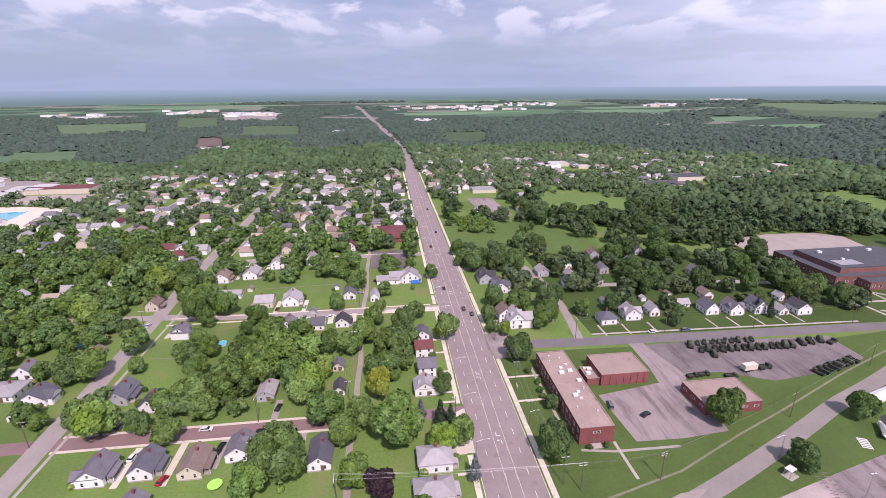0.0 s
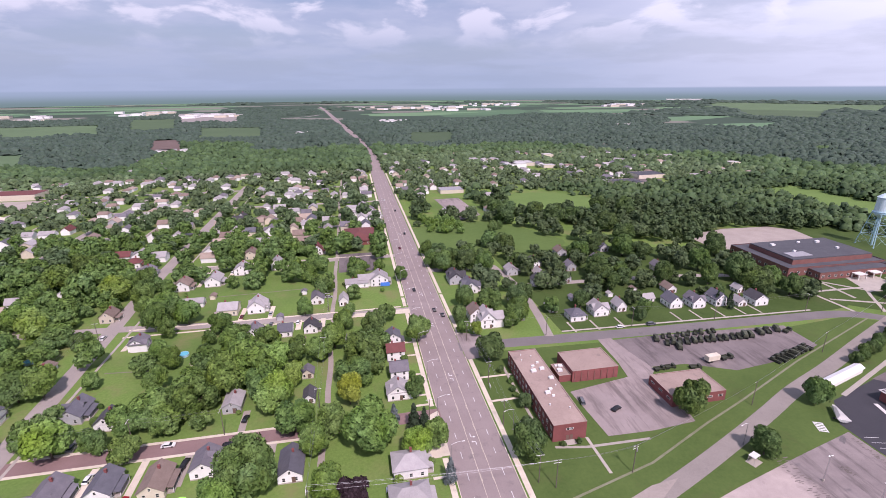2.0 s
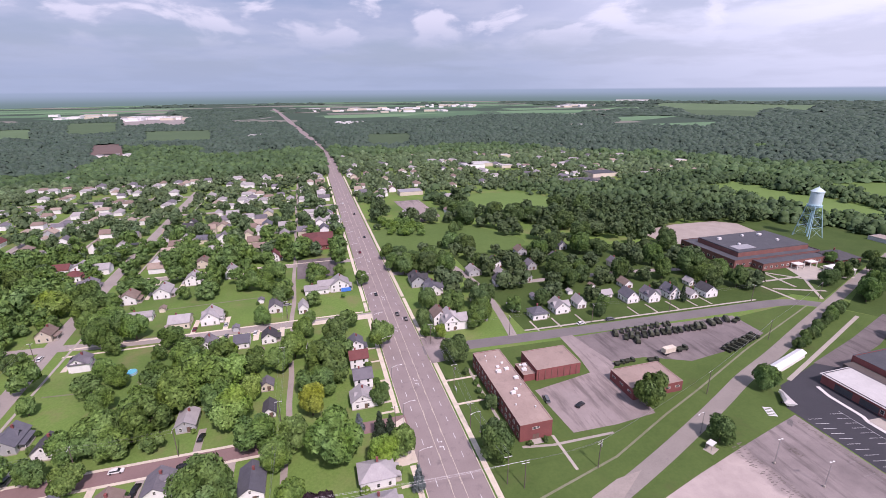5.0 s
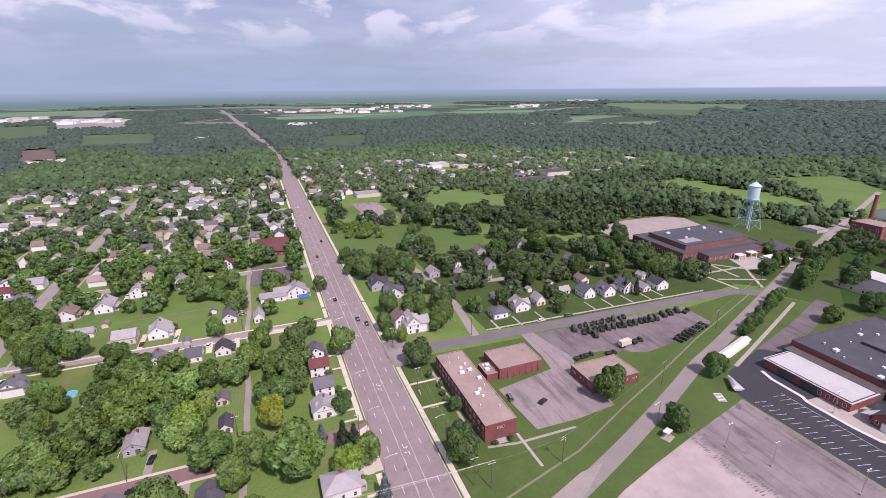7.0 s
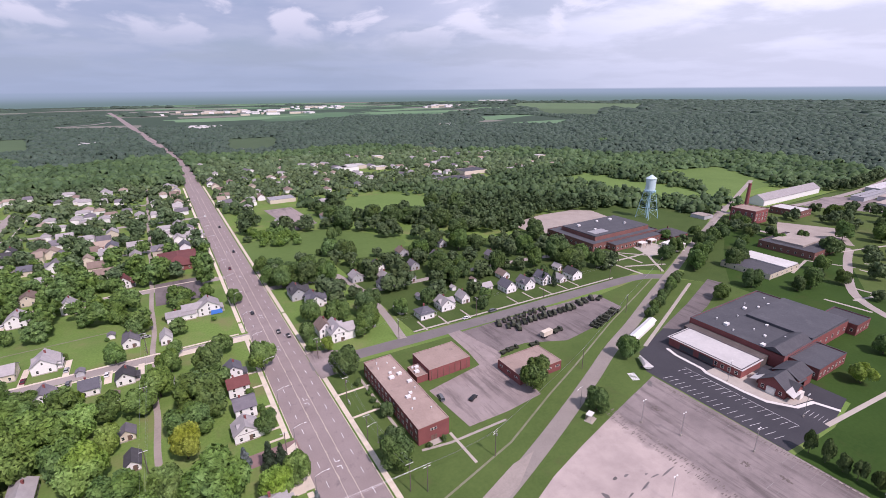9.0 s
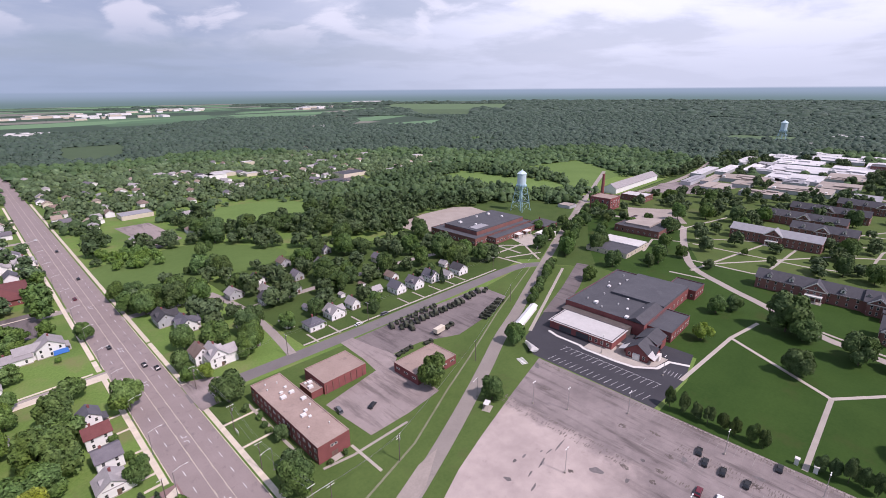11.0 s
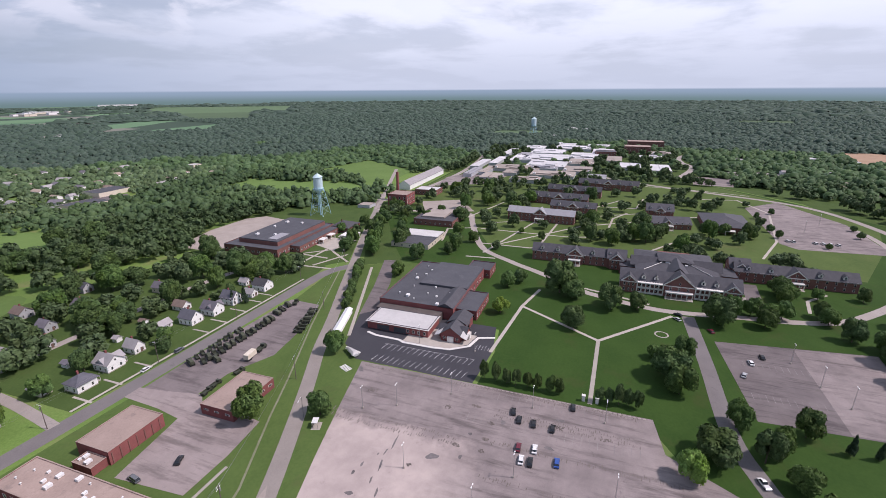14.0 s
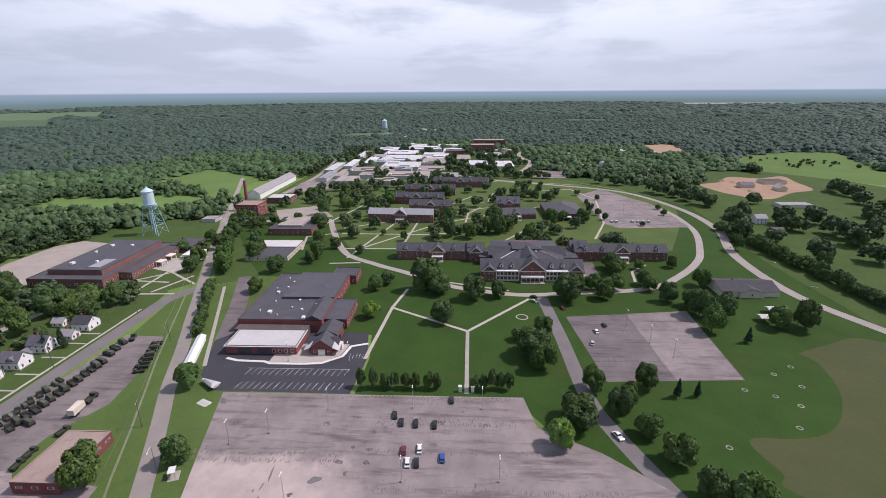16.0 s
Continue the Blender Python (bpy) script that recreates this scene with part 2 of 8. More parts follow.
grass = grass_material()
# campus and yard lawns: cloud shade painted in as darker greens
lawn_shaded = surface("lawn", (0.024, 0.058, 0.012), (0.046, 0.092, 0.020), 0.9, 0.8, 0.06, 0.3, random_amount=0.0, spec=0.1, stain=((0.055, 0.068, 0.022), 0.035, 0.8))
lawn_back = surface("back_lawn", (0.060, 0.100, 0.028), (0.105, 0.150, 0.046), 0.9, 0.5, 0.04, 0.3, random_amount=0.0, spec=0.1, stain=((0.120, 0.125, 0.055), 0.03, 0.7))
lawn_garden = surface("yard_lawn", (0.044, 0.080, 0.022), (0.078, 0.122, 0.036), 0.9, 0.8, 0.06, 0.3, random_amount=0.0, spec=0.1, stain=((0.085, 0.10, 0.04), 0.05, 0.6))
lawn_mid = surface("garden_lawn", (0.060, 0.104, 0.028), (0.104, 0.158, 0.046), 0.9, 0.8, 0.06, 0.3, random_amount=0.0, spec=0.1, stain=((0.085, 0.10, 0.04), 0.05, 0.6))
meadow = surface("meadow", (0.058, 0.074, 0.030), (0.090, 0.098, 0.044), 0.95, 0.5, 0.05, 0.4, random_amount=0.0, spec=0.1)
field_green = surface("field_green", (0.086, 0.148, 0.042), (0.130, 0.205, 0.062), 0.95, 0.3, 0.02, 0.3, random_amount=0.25, spec=0.1)
asphalt = surface("asphalt", (0.235, 0.192, 0.185), (0.325, 0.268, 0.257), 0.85, 2.5, 0.10, 0.1, random_amount=0.0, stain=((0.11, 0.10, 0.105), 0.25, 0.5))
street_mat = surface("street", (0.27, 0.237, 0.22), (0.40, 0.355, 0.325), 0.88, 2.0, 0.10, 0.1, random_amount=0.06, stain=((0.15, 0.14, 0.14), 0.2, 0.5))
lane_mat = surface("lane", (0.215, 0.190, 0.172), (0.325, 0.290, 0.262), 0.88, 2.0, 0.10, 0.1, random_amount=0.06, stain=((0.15, 0.135, 0.13), 0.2, 0.5))
street_dark = surface("dark_street", (0.145, 0.132, 0.132), (0.225, 0.205, 0.20), 0.88, 2.0, 0.10, 0.1, random_amount=0.04, stain=((0.10, 0.095, 0.095), 0.2, 0.5))
brick_street = surface("brick_paving", (0.19, 0.125, 0.12), (0.28, 0.185, 0.175), 0.88, 2.5, 0.12, 0.15, random_amount=0.0)
dark_asphalt = surface("new_asphalt", (0.038, 0.038, 0.046), (0.062, 0.061, 0.070), 0.85, 2.0, 0.07, 0.1, random_amount=0.0)
lot_old = lot_material("old_lot", (0.145, 0.123, 0.122), (0.345, 0.294, 0.283), 0.22)
lot_worn_sunlit = lot_material("worn_sunlit_large_lot", (0.145, 0.123, 0.122), (0.345, 0.294, 0.283), 0.22, ((0.32, 0.265, 0.25), (0.58, 0.49, 0.45)))
lot_pale = lot_material("pale_lot", (0.20, 0.168, 0.162), (0.38, 0.32, 0.305), 0.4)
lot_mid = lot_material("worn_lot", (0.125, 0.106, 0.107), (0.275, 0.235, 0.228), 0.25)
lot_grey = lot_material("grey_lot", (0.108, 0.092, 0.094), (0.215, 0.186, 0.182), 0.3)
worn_path = surface("worn_path", (0.13, 0.15, 0.07), (0.24, 0.24, 0.17), 0.95, 1.2, 0.2, 0.1, random_amount=0.05)
gravel = surface("gravel", (0.27, 0.235, 0.21), (0.42, 0.365, 0.325), 0.95, 1.2, 0.09, 0.2, random_amount=0.08)
concrete = surface("concrete", (0.33, 0.30, 0.265), (0.47, 0.425, 0.375), 0.85, 2.5, 0.25, 0.08, random_amount=0.10, stain=((0.30, 0.27, 0.24), 0.5, 0.5))
pale_concrete = surface("pale_concrete", (0.54, 0.475, 0.385), (0.70, 0.625, 0.515), 0.85, 2.5, 0.25, 0.08, random_amount=0.08, stain=((0.34, 0.31, 0.27), 0.4, 0.5))
paint_white = surface("road_paint", (0.55, 0.55, 0.55), (0.78, 0.78, 0.76), 0.7, 3.0, 0.5, 0.0, random_amount=0.1)
paint_yellow = surface("yellow_road_paint", (0.52, 0.46, 0.36), (0.64, 0.58, 0.46), 0.7, 3.0, 0.5, 0.0, random_amount=0.1)
brick_red = surface("red_brick", (0.175, 0.058, 0.056), (0.290, 0.100, 0.094), 0.85, 4.0, 0.25, 0.2, random_amount=0.10)
brick_dark = surface("dark_brick", (0.155, 0.070, 0.062), (0.255, 0.120, 0.104), 0.85, 4.0, 0.25, 0.2, random_amount=0.12)
stone_trim = surface("pale_trim", (0.62, 0.60, 0.56), (0.80, 0.78, 0.74), 0.6, 3.0, 0.4, 0.05, random_amount=0.05)
tar_roof = surface("gravel_roof", (0.275, 0.205, 0.178), (0.425, 0.325, 0.280), 0.95, 1.5, 0.12, 0.1, random_amount=0.08, stain=((0.17, 0.14, 0.13), 0.22, 0.6))
membrane = surface("dark_membrane", (0.060, 0.062, 0.072), (0.098, 0.100, 0.112), 0.8, 1.0, 0.10, 0.05, random_amount=0.10, stain=((0.13, 0.13, 0.14), 0.15, 0.5))
white_roof = surface("white_membrane", (0.44, 0.43, 0.42), (0.60, 0.585, 0.57), 0.6, 1.0, 0.12, 0.05, random_amount=0.08, stain=((0.48, 0.46, 0.44), 0.3, 0.5))
slate = surface("slate_roof", (0.052, 0.052, 0.062), (0.095, 0.095, 0.105), 0.75, 3.0, 0.35, 0.35, random_amount=0.10)
slate_light = surface("pale_shingle", (0.25, 0.25, 0.27), (0.36, 0.36, 0.38), 0.8, 3.0, 0.35, 0.3, random_amount=0.08)
ROOFS = {
    "grey": surface("grey_shingle", (0.120, 0.112, 0.130), (0.200, 0.188, 0.208), 0.9, 3.0, 0.4, 0.4),
    "light": surface("light_shingle", (0.27, 0.255, 0.26), (0.40, 0.38, 0.38), 0.9, 3.0, 0.4, 0.4),
    "dark": surface("dark_shingle", (0.050, 0.050, 0.055), (0.090, 0.088, 0.095), 0.9, 3.0, 0.4, 0.4),
    "blue": surface("blue_grey_shingle", (0.088, 0.088, 0.106), (0.142, 0.142, 0.164), 0.9, 3.0, 0.4, 0.4),
    "brown": surface("brown_shingle", (0.17, 0.125, 0.105), (0.26, 0.20, 0.17), 0.9, 3.0, 0.4, 0.4),
    "red": surface("red_shingle", (0.115, 0.042, 0.042), (0.175, 0.065, 0.062), 0.9, 3.0, 0.4, 0.4),
    "white": surface("white_metal_roof", (0.66, 0.66, 0.66), (0.82, 0.82, 0.81), 0.5, 2.0, 0.3, 0.05),
    "tan": surface("tan_shingle", (0.30, 0.24, 0.20), (0.42, 0.34, 0.28), 0.9, 3.0, 0.4, 0.4),
}
WALLS = {
    "white": surface("white_siding", (0.74, 0.73, 0.73), (0.88, 0.87, 0.86), 0.6, 3.0, 0.5, 0.1, random_amount=0.06),
    "cream": surface("cream_siding", (0.55, 0.49, 0.40), (0.70, 0.63, 0.52), 0.6, 3.0, 0.5, 0.1, random_amount=0.10),
    "grey": surface("grey_siding", (0.36, 0.37, 0.39), (0.50, 0.51, 0.53), 0.6, 3.0, 0.5, 0.1, random_amount=0.10),
    "brick": brick_red,
}
glass_dark = plain("window_glass", (0.025, 0.030, 0.036), 0.06, 0.0, 0.6)
door_mat = plain("door_paint", (0.16, 0.10, 0.08), 0.5)
steel = plain("galvanised_steel", (0.45, 0.46, 0.47), 0.4, 0.8)
white_metal = plain("white_metal", (0.75, 0.75, 0.74), 0.45)
tower_paint = plain("pale_blue_paint", (0.36, 0.58, 0.66), 0.4)
tower_white = plain("tank_paint", (0.56, 0.72, 0.76), 0.4)
timber = surface("pole_timber", (0.10, 0.08, 0.07), (0.17, 0.14, 0.12), 0.9, 6.0, 1.0, 0.1)
rubber = plain("tyre_rubber", (0.02, 0.02, 0.021), 0.8)
lamp_lens = plain("lamp_lens", (0.85, 0.85, 0.83), 0.3)
olive = plain("olive_drab_paint", (0.045, 0.052, 0.035), 0.6)
canvas = plain("olive_canvas", (0.07, 0.078, 0.05), 0.85)
sand_mat = surface("bare_earth", (0.27, 0.175, 0.115), (0.40, 0.275, 0.185), 0.95, 0.6, 0.05, 0.2, random_amount=0.1)
pool_water = plain("pool_water", (0.10, 0.45, 0.55), 0.1)
lime = plain("lime_green_fabric", (0.36, 0.85, 0.12), 0.6)
tarp_blue = plain("blue_tarp", (0.05, 0.20, 0.62), 0.5)
bark = surface("bark", (0.07, 0.055, 0.04), (0.13, 0.105, 0.08), 0.95, 5.0, 0.6, 0.4)
LEAVES = [
    foliage("leaves_green", (0.036, 0.076, 0.016), (0.118, 0.218, 0.044), (0.205, 0.330, 0.076)),
    foliage("leaves_deep", (0.028, 0.060, 0.016), (0.088, 0.166, 0.040), (0.155, 0.255, 0.066)),
    foliage("leaves_bright", (0.080, 0.150, 0.022), (0.165, 0.290, 0.048), (0.250, 0.390, 0.085)),
    foliage("leaves_yellow", (0.110, 0.160, 0.022), (0.220, 0.300, 0.042), (0.310, 0.400, 0.070), stands=0.0),
    foliage("leaves_purple", (0.020, 0.012, 0.016), (0.045, 0.026, 0.034), (0.068, 0.044, 0.052)),
    foliage("needles", (0.018, 0.036, 0.018), (0.040, 0.070, 0.036), (0.066, 0.100, 0.058)),
    foliage("needles_blue", (0.07, 0.095, 0.095), (0.12, 0.155, 0.155), (0.18, 0.22, 0.22)),
]
# darker copy of the leaves with cloud shade in its greens
LEAVES.append(foliage("leaves_dark_shaded", (0.028, 0.056, 0.018), (0.074, 0.132, 0.040), (0.130, 0.202, 0.064)))
town_leaves = foliage("town_leaves", (0.030, 0.064, 0.016), (0.102, 0.186, 0.044), (0.182, 0.285, 0.076), spread=0.55)
# campus and suburb greens: blue raised a little to paint in distance haze
campus_leaves = foliage("campus_leaves", (0.038, 0.068, 0.030), (0.080, 0.132, 0.052), (0.135, 0.195, 0.084), spread=0.5)
suburb_leaves = foliage("suburb_leaves", (0.034, 0.062, 0.028), (0.088, 0.146, 0.062), (0.160, 0.225, 0.105), spread=0.6, stands=0.5)
# woodland darkened for cloud shade; the far green also blued as painted haze
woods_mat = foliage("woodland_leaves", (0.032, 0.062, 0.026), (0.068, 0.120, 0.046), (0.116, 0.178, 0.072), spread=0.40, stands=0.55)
woods_haze_mat = foliage("far_woodland_leaves_hazed", (0.040, 0.068, 0.050), (0.062, 0.100, 0.072), (0.084, 0.126, 0.088), spread=0.22, stands=0.45)


# ---------------------------------------------------------------- mesh helpers
class Shape:
    """Collects points and faces of one mesh."""

    def __init__(self):
        self.v, self.f = [], []

    def box(self, x0, x1, y0, y1, z0, z1):
        n = len(self.v)
        self.v += [(x, y, z) for z in (z0, z1) for x, y in ((x0, y0), (x1, y0), (x1, y1), (x0, y1))]
        self.f += [tuple(n + i for i in q) for q in ((3, 2, 1, 0), (4, 5, 6, 7), (0, 1, 5, 4), (1, 2, 6, 5), (2, 3, 7, 6), (3, 0, 4, 7))]
        return self

    def prism(self, poly, z0, z1):
        a = sum(p[0] * q[1] - q[0] * p[1] for p, q in zip(poly, poly[1:] + poly[:1]))
        poly = poly if a > 0 else poly[::-1]
        n, k = len(self.v), len(poly)
        self.v += [(x, y, z0) for x, y in poly] + [(x, y, z1) for x, y in poly]
        self.f += [tuple(n + k + i for i in range(k)), tuple(n + k - 1 - i for i in range(k))]
        self.f += [(n + i, n + (i + 1) % k, n + k + (i + 1) % k, n + k + i) for i in range(k)]
        return self

    def hull(self, bottom, top):
        """Joins two loops of equally many points and caps both."""
        n, k = len(self.v), len(bottom)
        self.v += list(bottom) + list(top)
        self.f += [tuple(n + k + i for i in range(k)), tuple(n + k - 1 - i for i in range(k))]
        self.f += [(n + i, n + (i + 1) % k, n + k + (i + 1) % k, n + k + i) for i in range(k)]
        return self

    def tube(self, a, b, ra, rb=None, sides=8):
        a, b = Vector(a), Vector(b)
        rb = ra if rb is None else rb
        q = (b - a).to_track_quat("Z", "Y")
        ring = [Vector((math.cos(2 * math.pi * i / sides), math.sin(2 * math.pi * i / sides), 0)) for i in range(sides)]
        return self.hull([tuple(a + q @ (p * ra)) for p in ring], [tuple(b + q @ (p * rb)) for p in ring])

    def lathe(self, profile, sides=16, cx=0.0, cy=0.0):
        """Turns (radius, height) rows round the upright axis."""
        n = len(self.v)
        for r, z in profile:
            self.v += [(cx + r * math.cos(2 * math.pi * i / sides), cy + r * math.sin(2 * math.pi * i / sides), z) for i in range(sides)]
        for j in range(len(profile) - 1):
            for i in range(sides):
                a, b = n + j * sides + i, n + j * sides + (i + 1) % sides
                self.f.append((a, b, b + sides, a + sides))
        self.f.append(tuple(n + sides - 1 - i for i in range(sides)))
        self.f.append(tuple(n + (len(profile) - 1) * sides + i for i in range(sides)))
        return self

    def strip(self, line, width, z0, z1):
        """A band of that width along a line of points, mitred at its bends."""
        pts = [Vector(p) for p in line]
        left, right = [], []
        for i, p in enumerate(pts):
            d1 = (p - pts[i - 1]).normalized() if i else (pts[1] - p).normalized()
            d2 = (pts[i + 1] - p).normalized() if i + 1 < len(pts) else d1
            d = (d1 + d2).normalized()
            nrm = Vector((-d.y, d.x)) * (width / 2 / max(0.5, d.dot(d1)))
            left.append(p + nrm), right.append(p - nrm)
        n, k = len(self.v), len(pts)
        for z in (z0, z1):
            self.v += [(*p, z) for p in left] + [(*p, z) for p in right]
        for i in range(k - 1):
            a, b = n + i, n + k + i
            self.f += [(b + 2 * k, b + 1 + 2 * k, a + 1 + 2 * k, a + 2 * k), (a + 2 * k, a + 1 + 2 * k, a + 1, a), (b, b + 1, b + 1 + 2 * k, b + 2 * k)]
        self.f += [(n, n + k, n + 3 * k, n + 2 * k), (n + 2 * k - 1, n + k - 1, n + 3 * k - 1, n + 4 * k - 1)]
        return self

    def mesh(self, name, material, smooth=False):
        me = bpy.data.meshes.new(name)
        me.from_pydata(self.v, [], self.f)
        me.materials.append(material)
        if smooth:
            me.shade_smooth()
        return me


def thing(name, x, y, z=0.0, rot=0.0, label="", category="", group="", kind=""):
    ob = new(name)
    ob.empty_display_size = 0.5
    ob.matrix_world = pose(x, y, z, 0, 0, rot)
    return tagged(ob, label, category, group, kind)


def part(name, shape, material, parent, label="", m=None, smooth=False):
    """Links a shape, or a mesh that is shared, as one part of a thing or a part."""
    ob = new(name, shape if isinstance(shape, bpy.types.Mesh) else shape.mesh(name, material, smooth))
    ob.parent = parent
    if m is not None:
        ob.matrix_basis = m
    return tagged(ob, label)


def solid(name, shape, material, label="", category="", group="", kind="", smooth=False):
    return tagged(new(name, shape.mesh(name, material, smooth)), label, category, group, kind)


def inside(x, y, poly):
    hit = False
    for (x0, y0), (x1, y1) in zip(poly, poly[1:] + poly[:1]):
        if (y0 > y) != (y1 > y) and x < x0 + (y - y0) * (x1 - x0) / (y1 - y0):
            hit = not hit
    return hit


def smooth_line(pts, n=8):
    """A line rounded through its points."""
    out = []
    for i in range(len(pts) - 1):
        p0, p1, p2, p3 = (Vector(pts[min(max(i + k, 0), len(pts) - 1)]) for k in (-1, 0, 1, 2))
        for j in range(n):
            t = j / n
            out.append(tuple(0.5 * (2 * p1 + (p2 - p0) * t + (2 * p0 - 5 * p1 + 4 * p2 - p3) * t * t + (3 * p1 - p0 - 3 * p2 + p3) * t**3)))
    return out + [tuple(pts[-1])]


OCCUPIED = []   # circles (x, y, r) that no scattered tree may enter
PAVED = []      # lines (points, half width)


def near_line(x, y, pts, reach):
    for (x0, y0), (x1, y1) in zip(pts, pts[1:]):
        dx, dy = x1 - x0, y1 - y0
        t = max(0.0, min(1.0, ((x - x0) * dx + (y - y0) * dy) / (dx * dx + dy * dy + 1e-9)))
        if (x - x0 - t * dx) ** 2 + (y - y0 - t * dy) ** 2 < reach * reach:
            return True
    return False


LOTS = []


def free_spot(x, y, r=2.0):
    if any((x - a) ** 2 + (y - b) ** 2 < (r + c) ** 2 for a, b, c in OCCUPIED):
        return False
    if any(near_line(x, y, line, half + r) for line, half in PAVED):
        return False
    return not any(inside(x, y, poly) for poly in LOTS)


# ---------------------------------------------------------------- ground and roads
g = Shape()
rings = [0, 150, 300, 600, 1000, 1600, 2400, 3400, 4950]
n_seg = 64
g.v.append((0, 0, 0))
for r in rings[1:]:
    g.v += [(r * math.cos(2 * math.pi * i / n_seg), r * math.sin(2 * math.pi * i / n_seg), 0) for i in range(n_seg)]
for i in range(n_seg):
    g.f.append((0, 1 + i, 1 + (i + 1) % n_seg))
    for k in range(len(rings) - 2):
        a, b = 1 + k * n_seg + i, 1 + k * n_seg + (i + 1) % n_seg
        g.f.append((a, a + n_seg, b + n_seg, b))
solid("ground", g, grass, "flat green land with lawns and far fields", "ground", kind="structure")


LAYER, TOPS = [0], {}


def layer():
    """Each paved sheet a little over the one before, so that none lie in one plane."""
    LAYER[0] += 1
    return 0.03 + 0.0006 * LAYER[0]


def road(name, line, width, material, label, z=0.05, kerb=0.0, rounded=True):
    line = smooth_line(line) if rounded and len(line) > 2 else line
    ob = solid(name, Shape().strip(line, width, -0.05, layer()), material, label, "road", kind="structure")
    PAVED.append((line, width / 2))
    return ob


def paved(name, poly, material, label, z=0.03, category="parking lot"):
    LOTS.append(poly)
    TOPS[name] = layer()
    return solid(name, Shape().prism(poly, -0.05, TOPS[name]), material, label, category, kind="structure")


def footpath(line, width=1.5, z=0.08, material=None, rounded=False):
    line = smooth_line(line) if rounded and len(line) > 2 else line
    PAVED.append((line, width / 2))
    return solid("pavement", Shape().strip(line, width, -0.05, layer()), material or concrete, "pale concrete footpath across the lawn", "footpath", kind="structure")


MAIN = [(0, -60), (0, 500), (0, 800), (-1, 978), (-14, 1150), (-52, 1588), (-150, 2691), (-230, 3500)]
main_road = road("road_main", MAIN, 19.4, asphalt, "wide five-lane grey asphalt road running straight through town", 0.05, rounded=False)
ROAD2 = [(9, 197), (40, 195.5), (100, 193), (180, 191), (222, 189), (240, 180), (246, 172)]
road("road_east", ROAD2, 8.0, street_dark, "narrow worn asphalt street", 0.045)
DIAG = [(10, 84), (59.5, 102.5), (90, 115), (115, 126), (137, 136), (167, 147.5), (206.5, 164), (259.5, 185.5), (300, 202), (384, 234), (432, 254), (470, 268)]
road("road_campus", DIAG, 6.2, lane_mat, "worn pale asphalt lane beside the lawns", 0.055)
for y, x0 in ((150, -420), (243, -420), (335, -420), (427, -420), (520, -430), (612, -430)):
    road("street_cross", [(x0, 253), (-240, 251.5), (-165, 249.5), (-135, 246), (-60, 243), (-9, 242)] if y == 243 else [(x0, y), (-9, y)], 6.5, brick_street if y == 150 else street_mat, "red brick-paved side street" if y == 150 else "narrow town street", 0.045)
for x in (-160, -268, -376):
    road("street_long", [(-158.5, 20), (-161, 150), (-164.5, 243), (-168, 335), (-171, 640)] if x == -160 else [(x, 20), (x, 640)], 8.0 if x == -160 else 6.5, street_mat, "worn pale town street", 0.042)
arng = random.Random(6)
for x in (-52, -214, -322):
    road("alley", [(x + arng.uniform(-0.9, 0.9), 60 + 19 * k) for k in range(36)], 2.3, gravel, "narrow gravel alley behind the houses", 0.035)
road("street_far", [(9, 300), (55, 296)], 6.0, street_mat, "side street", 0.045)
road("street_house_row", [(56, 198), (60, 230), (61, 265), (56, 300)], 4.5, street_mat, "narrow lane between houses", 0.04)
road("street_back", [(60, 262), (150, 258), (205, 250), (240, 235)], 5.0, street_mat, "narrow street behind the houses", 0.04)
road("drive_campus", [(409, 139), (372, 127), (312, 102), (287, 74), (271, 50), (250, 22), (243, 5), (237, -15), (236, -32), (240, -62), (243, -88), (250, -110), (264, -128), (290, -152), (320, -170), (385, -193), (462, -192), (505, -150)], 5.2, street_mat, "curving pale campus drive", 0.05)
road("road_outer", [(60, -290), (150, -228), (199, -203), (245, -188), (314, -192), (383, -214), (462, -213), (545, -180), (592, -100), (632, -20), (700, 60)], 7.0, street_mat, "curving pale perimeter road", 0.052)
road("drive_south", [(70, -60), (90, -52), (113, -44), (135, -39), (183, -38), (232, -36)], 6.5, street_dark, "grey drive beside the car parks", 0.056)
road("road_far_campus", [(430, 253), (520, 232), (640, 225), (760, 232), (900, 250), (1100, 260)], 7.0, street_mat, "pale far campus road", 0.05)
road("road_cross_campus", [(396, 238), (405, 190), (409, 139)], 5.0, street_mat, "short campus street", 0.05)
road("drive_hall_side", [(270, -69), (252, -76), (243, -86)], 6.0, street_mat, "short drive beside the grand hall", 0.05)
road("road_north_campus", [(400, 240), (460, 262), (560, 300), (640, 330)], 5.0, street_mat, "pale lane by the fields", 0.05)

paved("parking_lot_large", [(134, 111), (134, -13), (116, -16), (104, -36), (84, -58), (22, -62), (22, 78), (58, 92), (76, 97), (104, 104)], lot_worn_sunlit, "large worn pale asphalt car park with oil stains", 0.03)
paved("parking_lot_new", [(181, 137), (146, 127), (135, 115), (134.2, 58), (162, 56), (186, 60), (186, 132)], dark_asphalt, "fresh black asphalt car park with white stalls", 0.034)
paved("parking_lot_trucks", [(84, 188), (89, 163), (106, 162), (125, 153), (160, 157), (179, 164), (180, 184), (110, 188)], lot_mid, "worn grey asphalt yard full of parked trucks", 0.03)
paved("parking_lot_small", [(46, 153), (48, 126), (66, 125.5), (84, 127), (86, 139), (84, 156), (75, 158)], lot_pale, "worn pale pinkish yard behind brick buildings", 0.032)
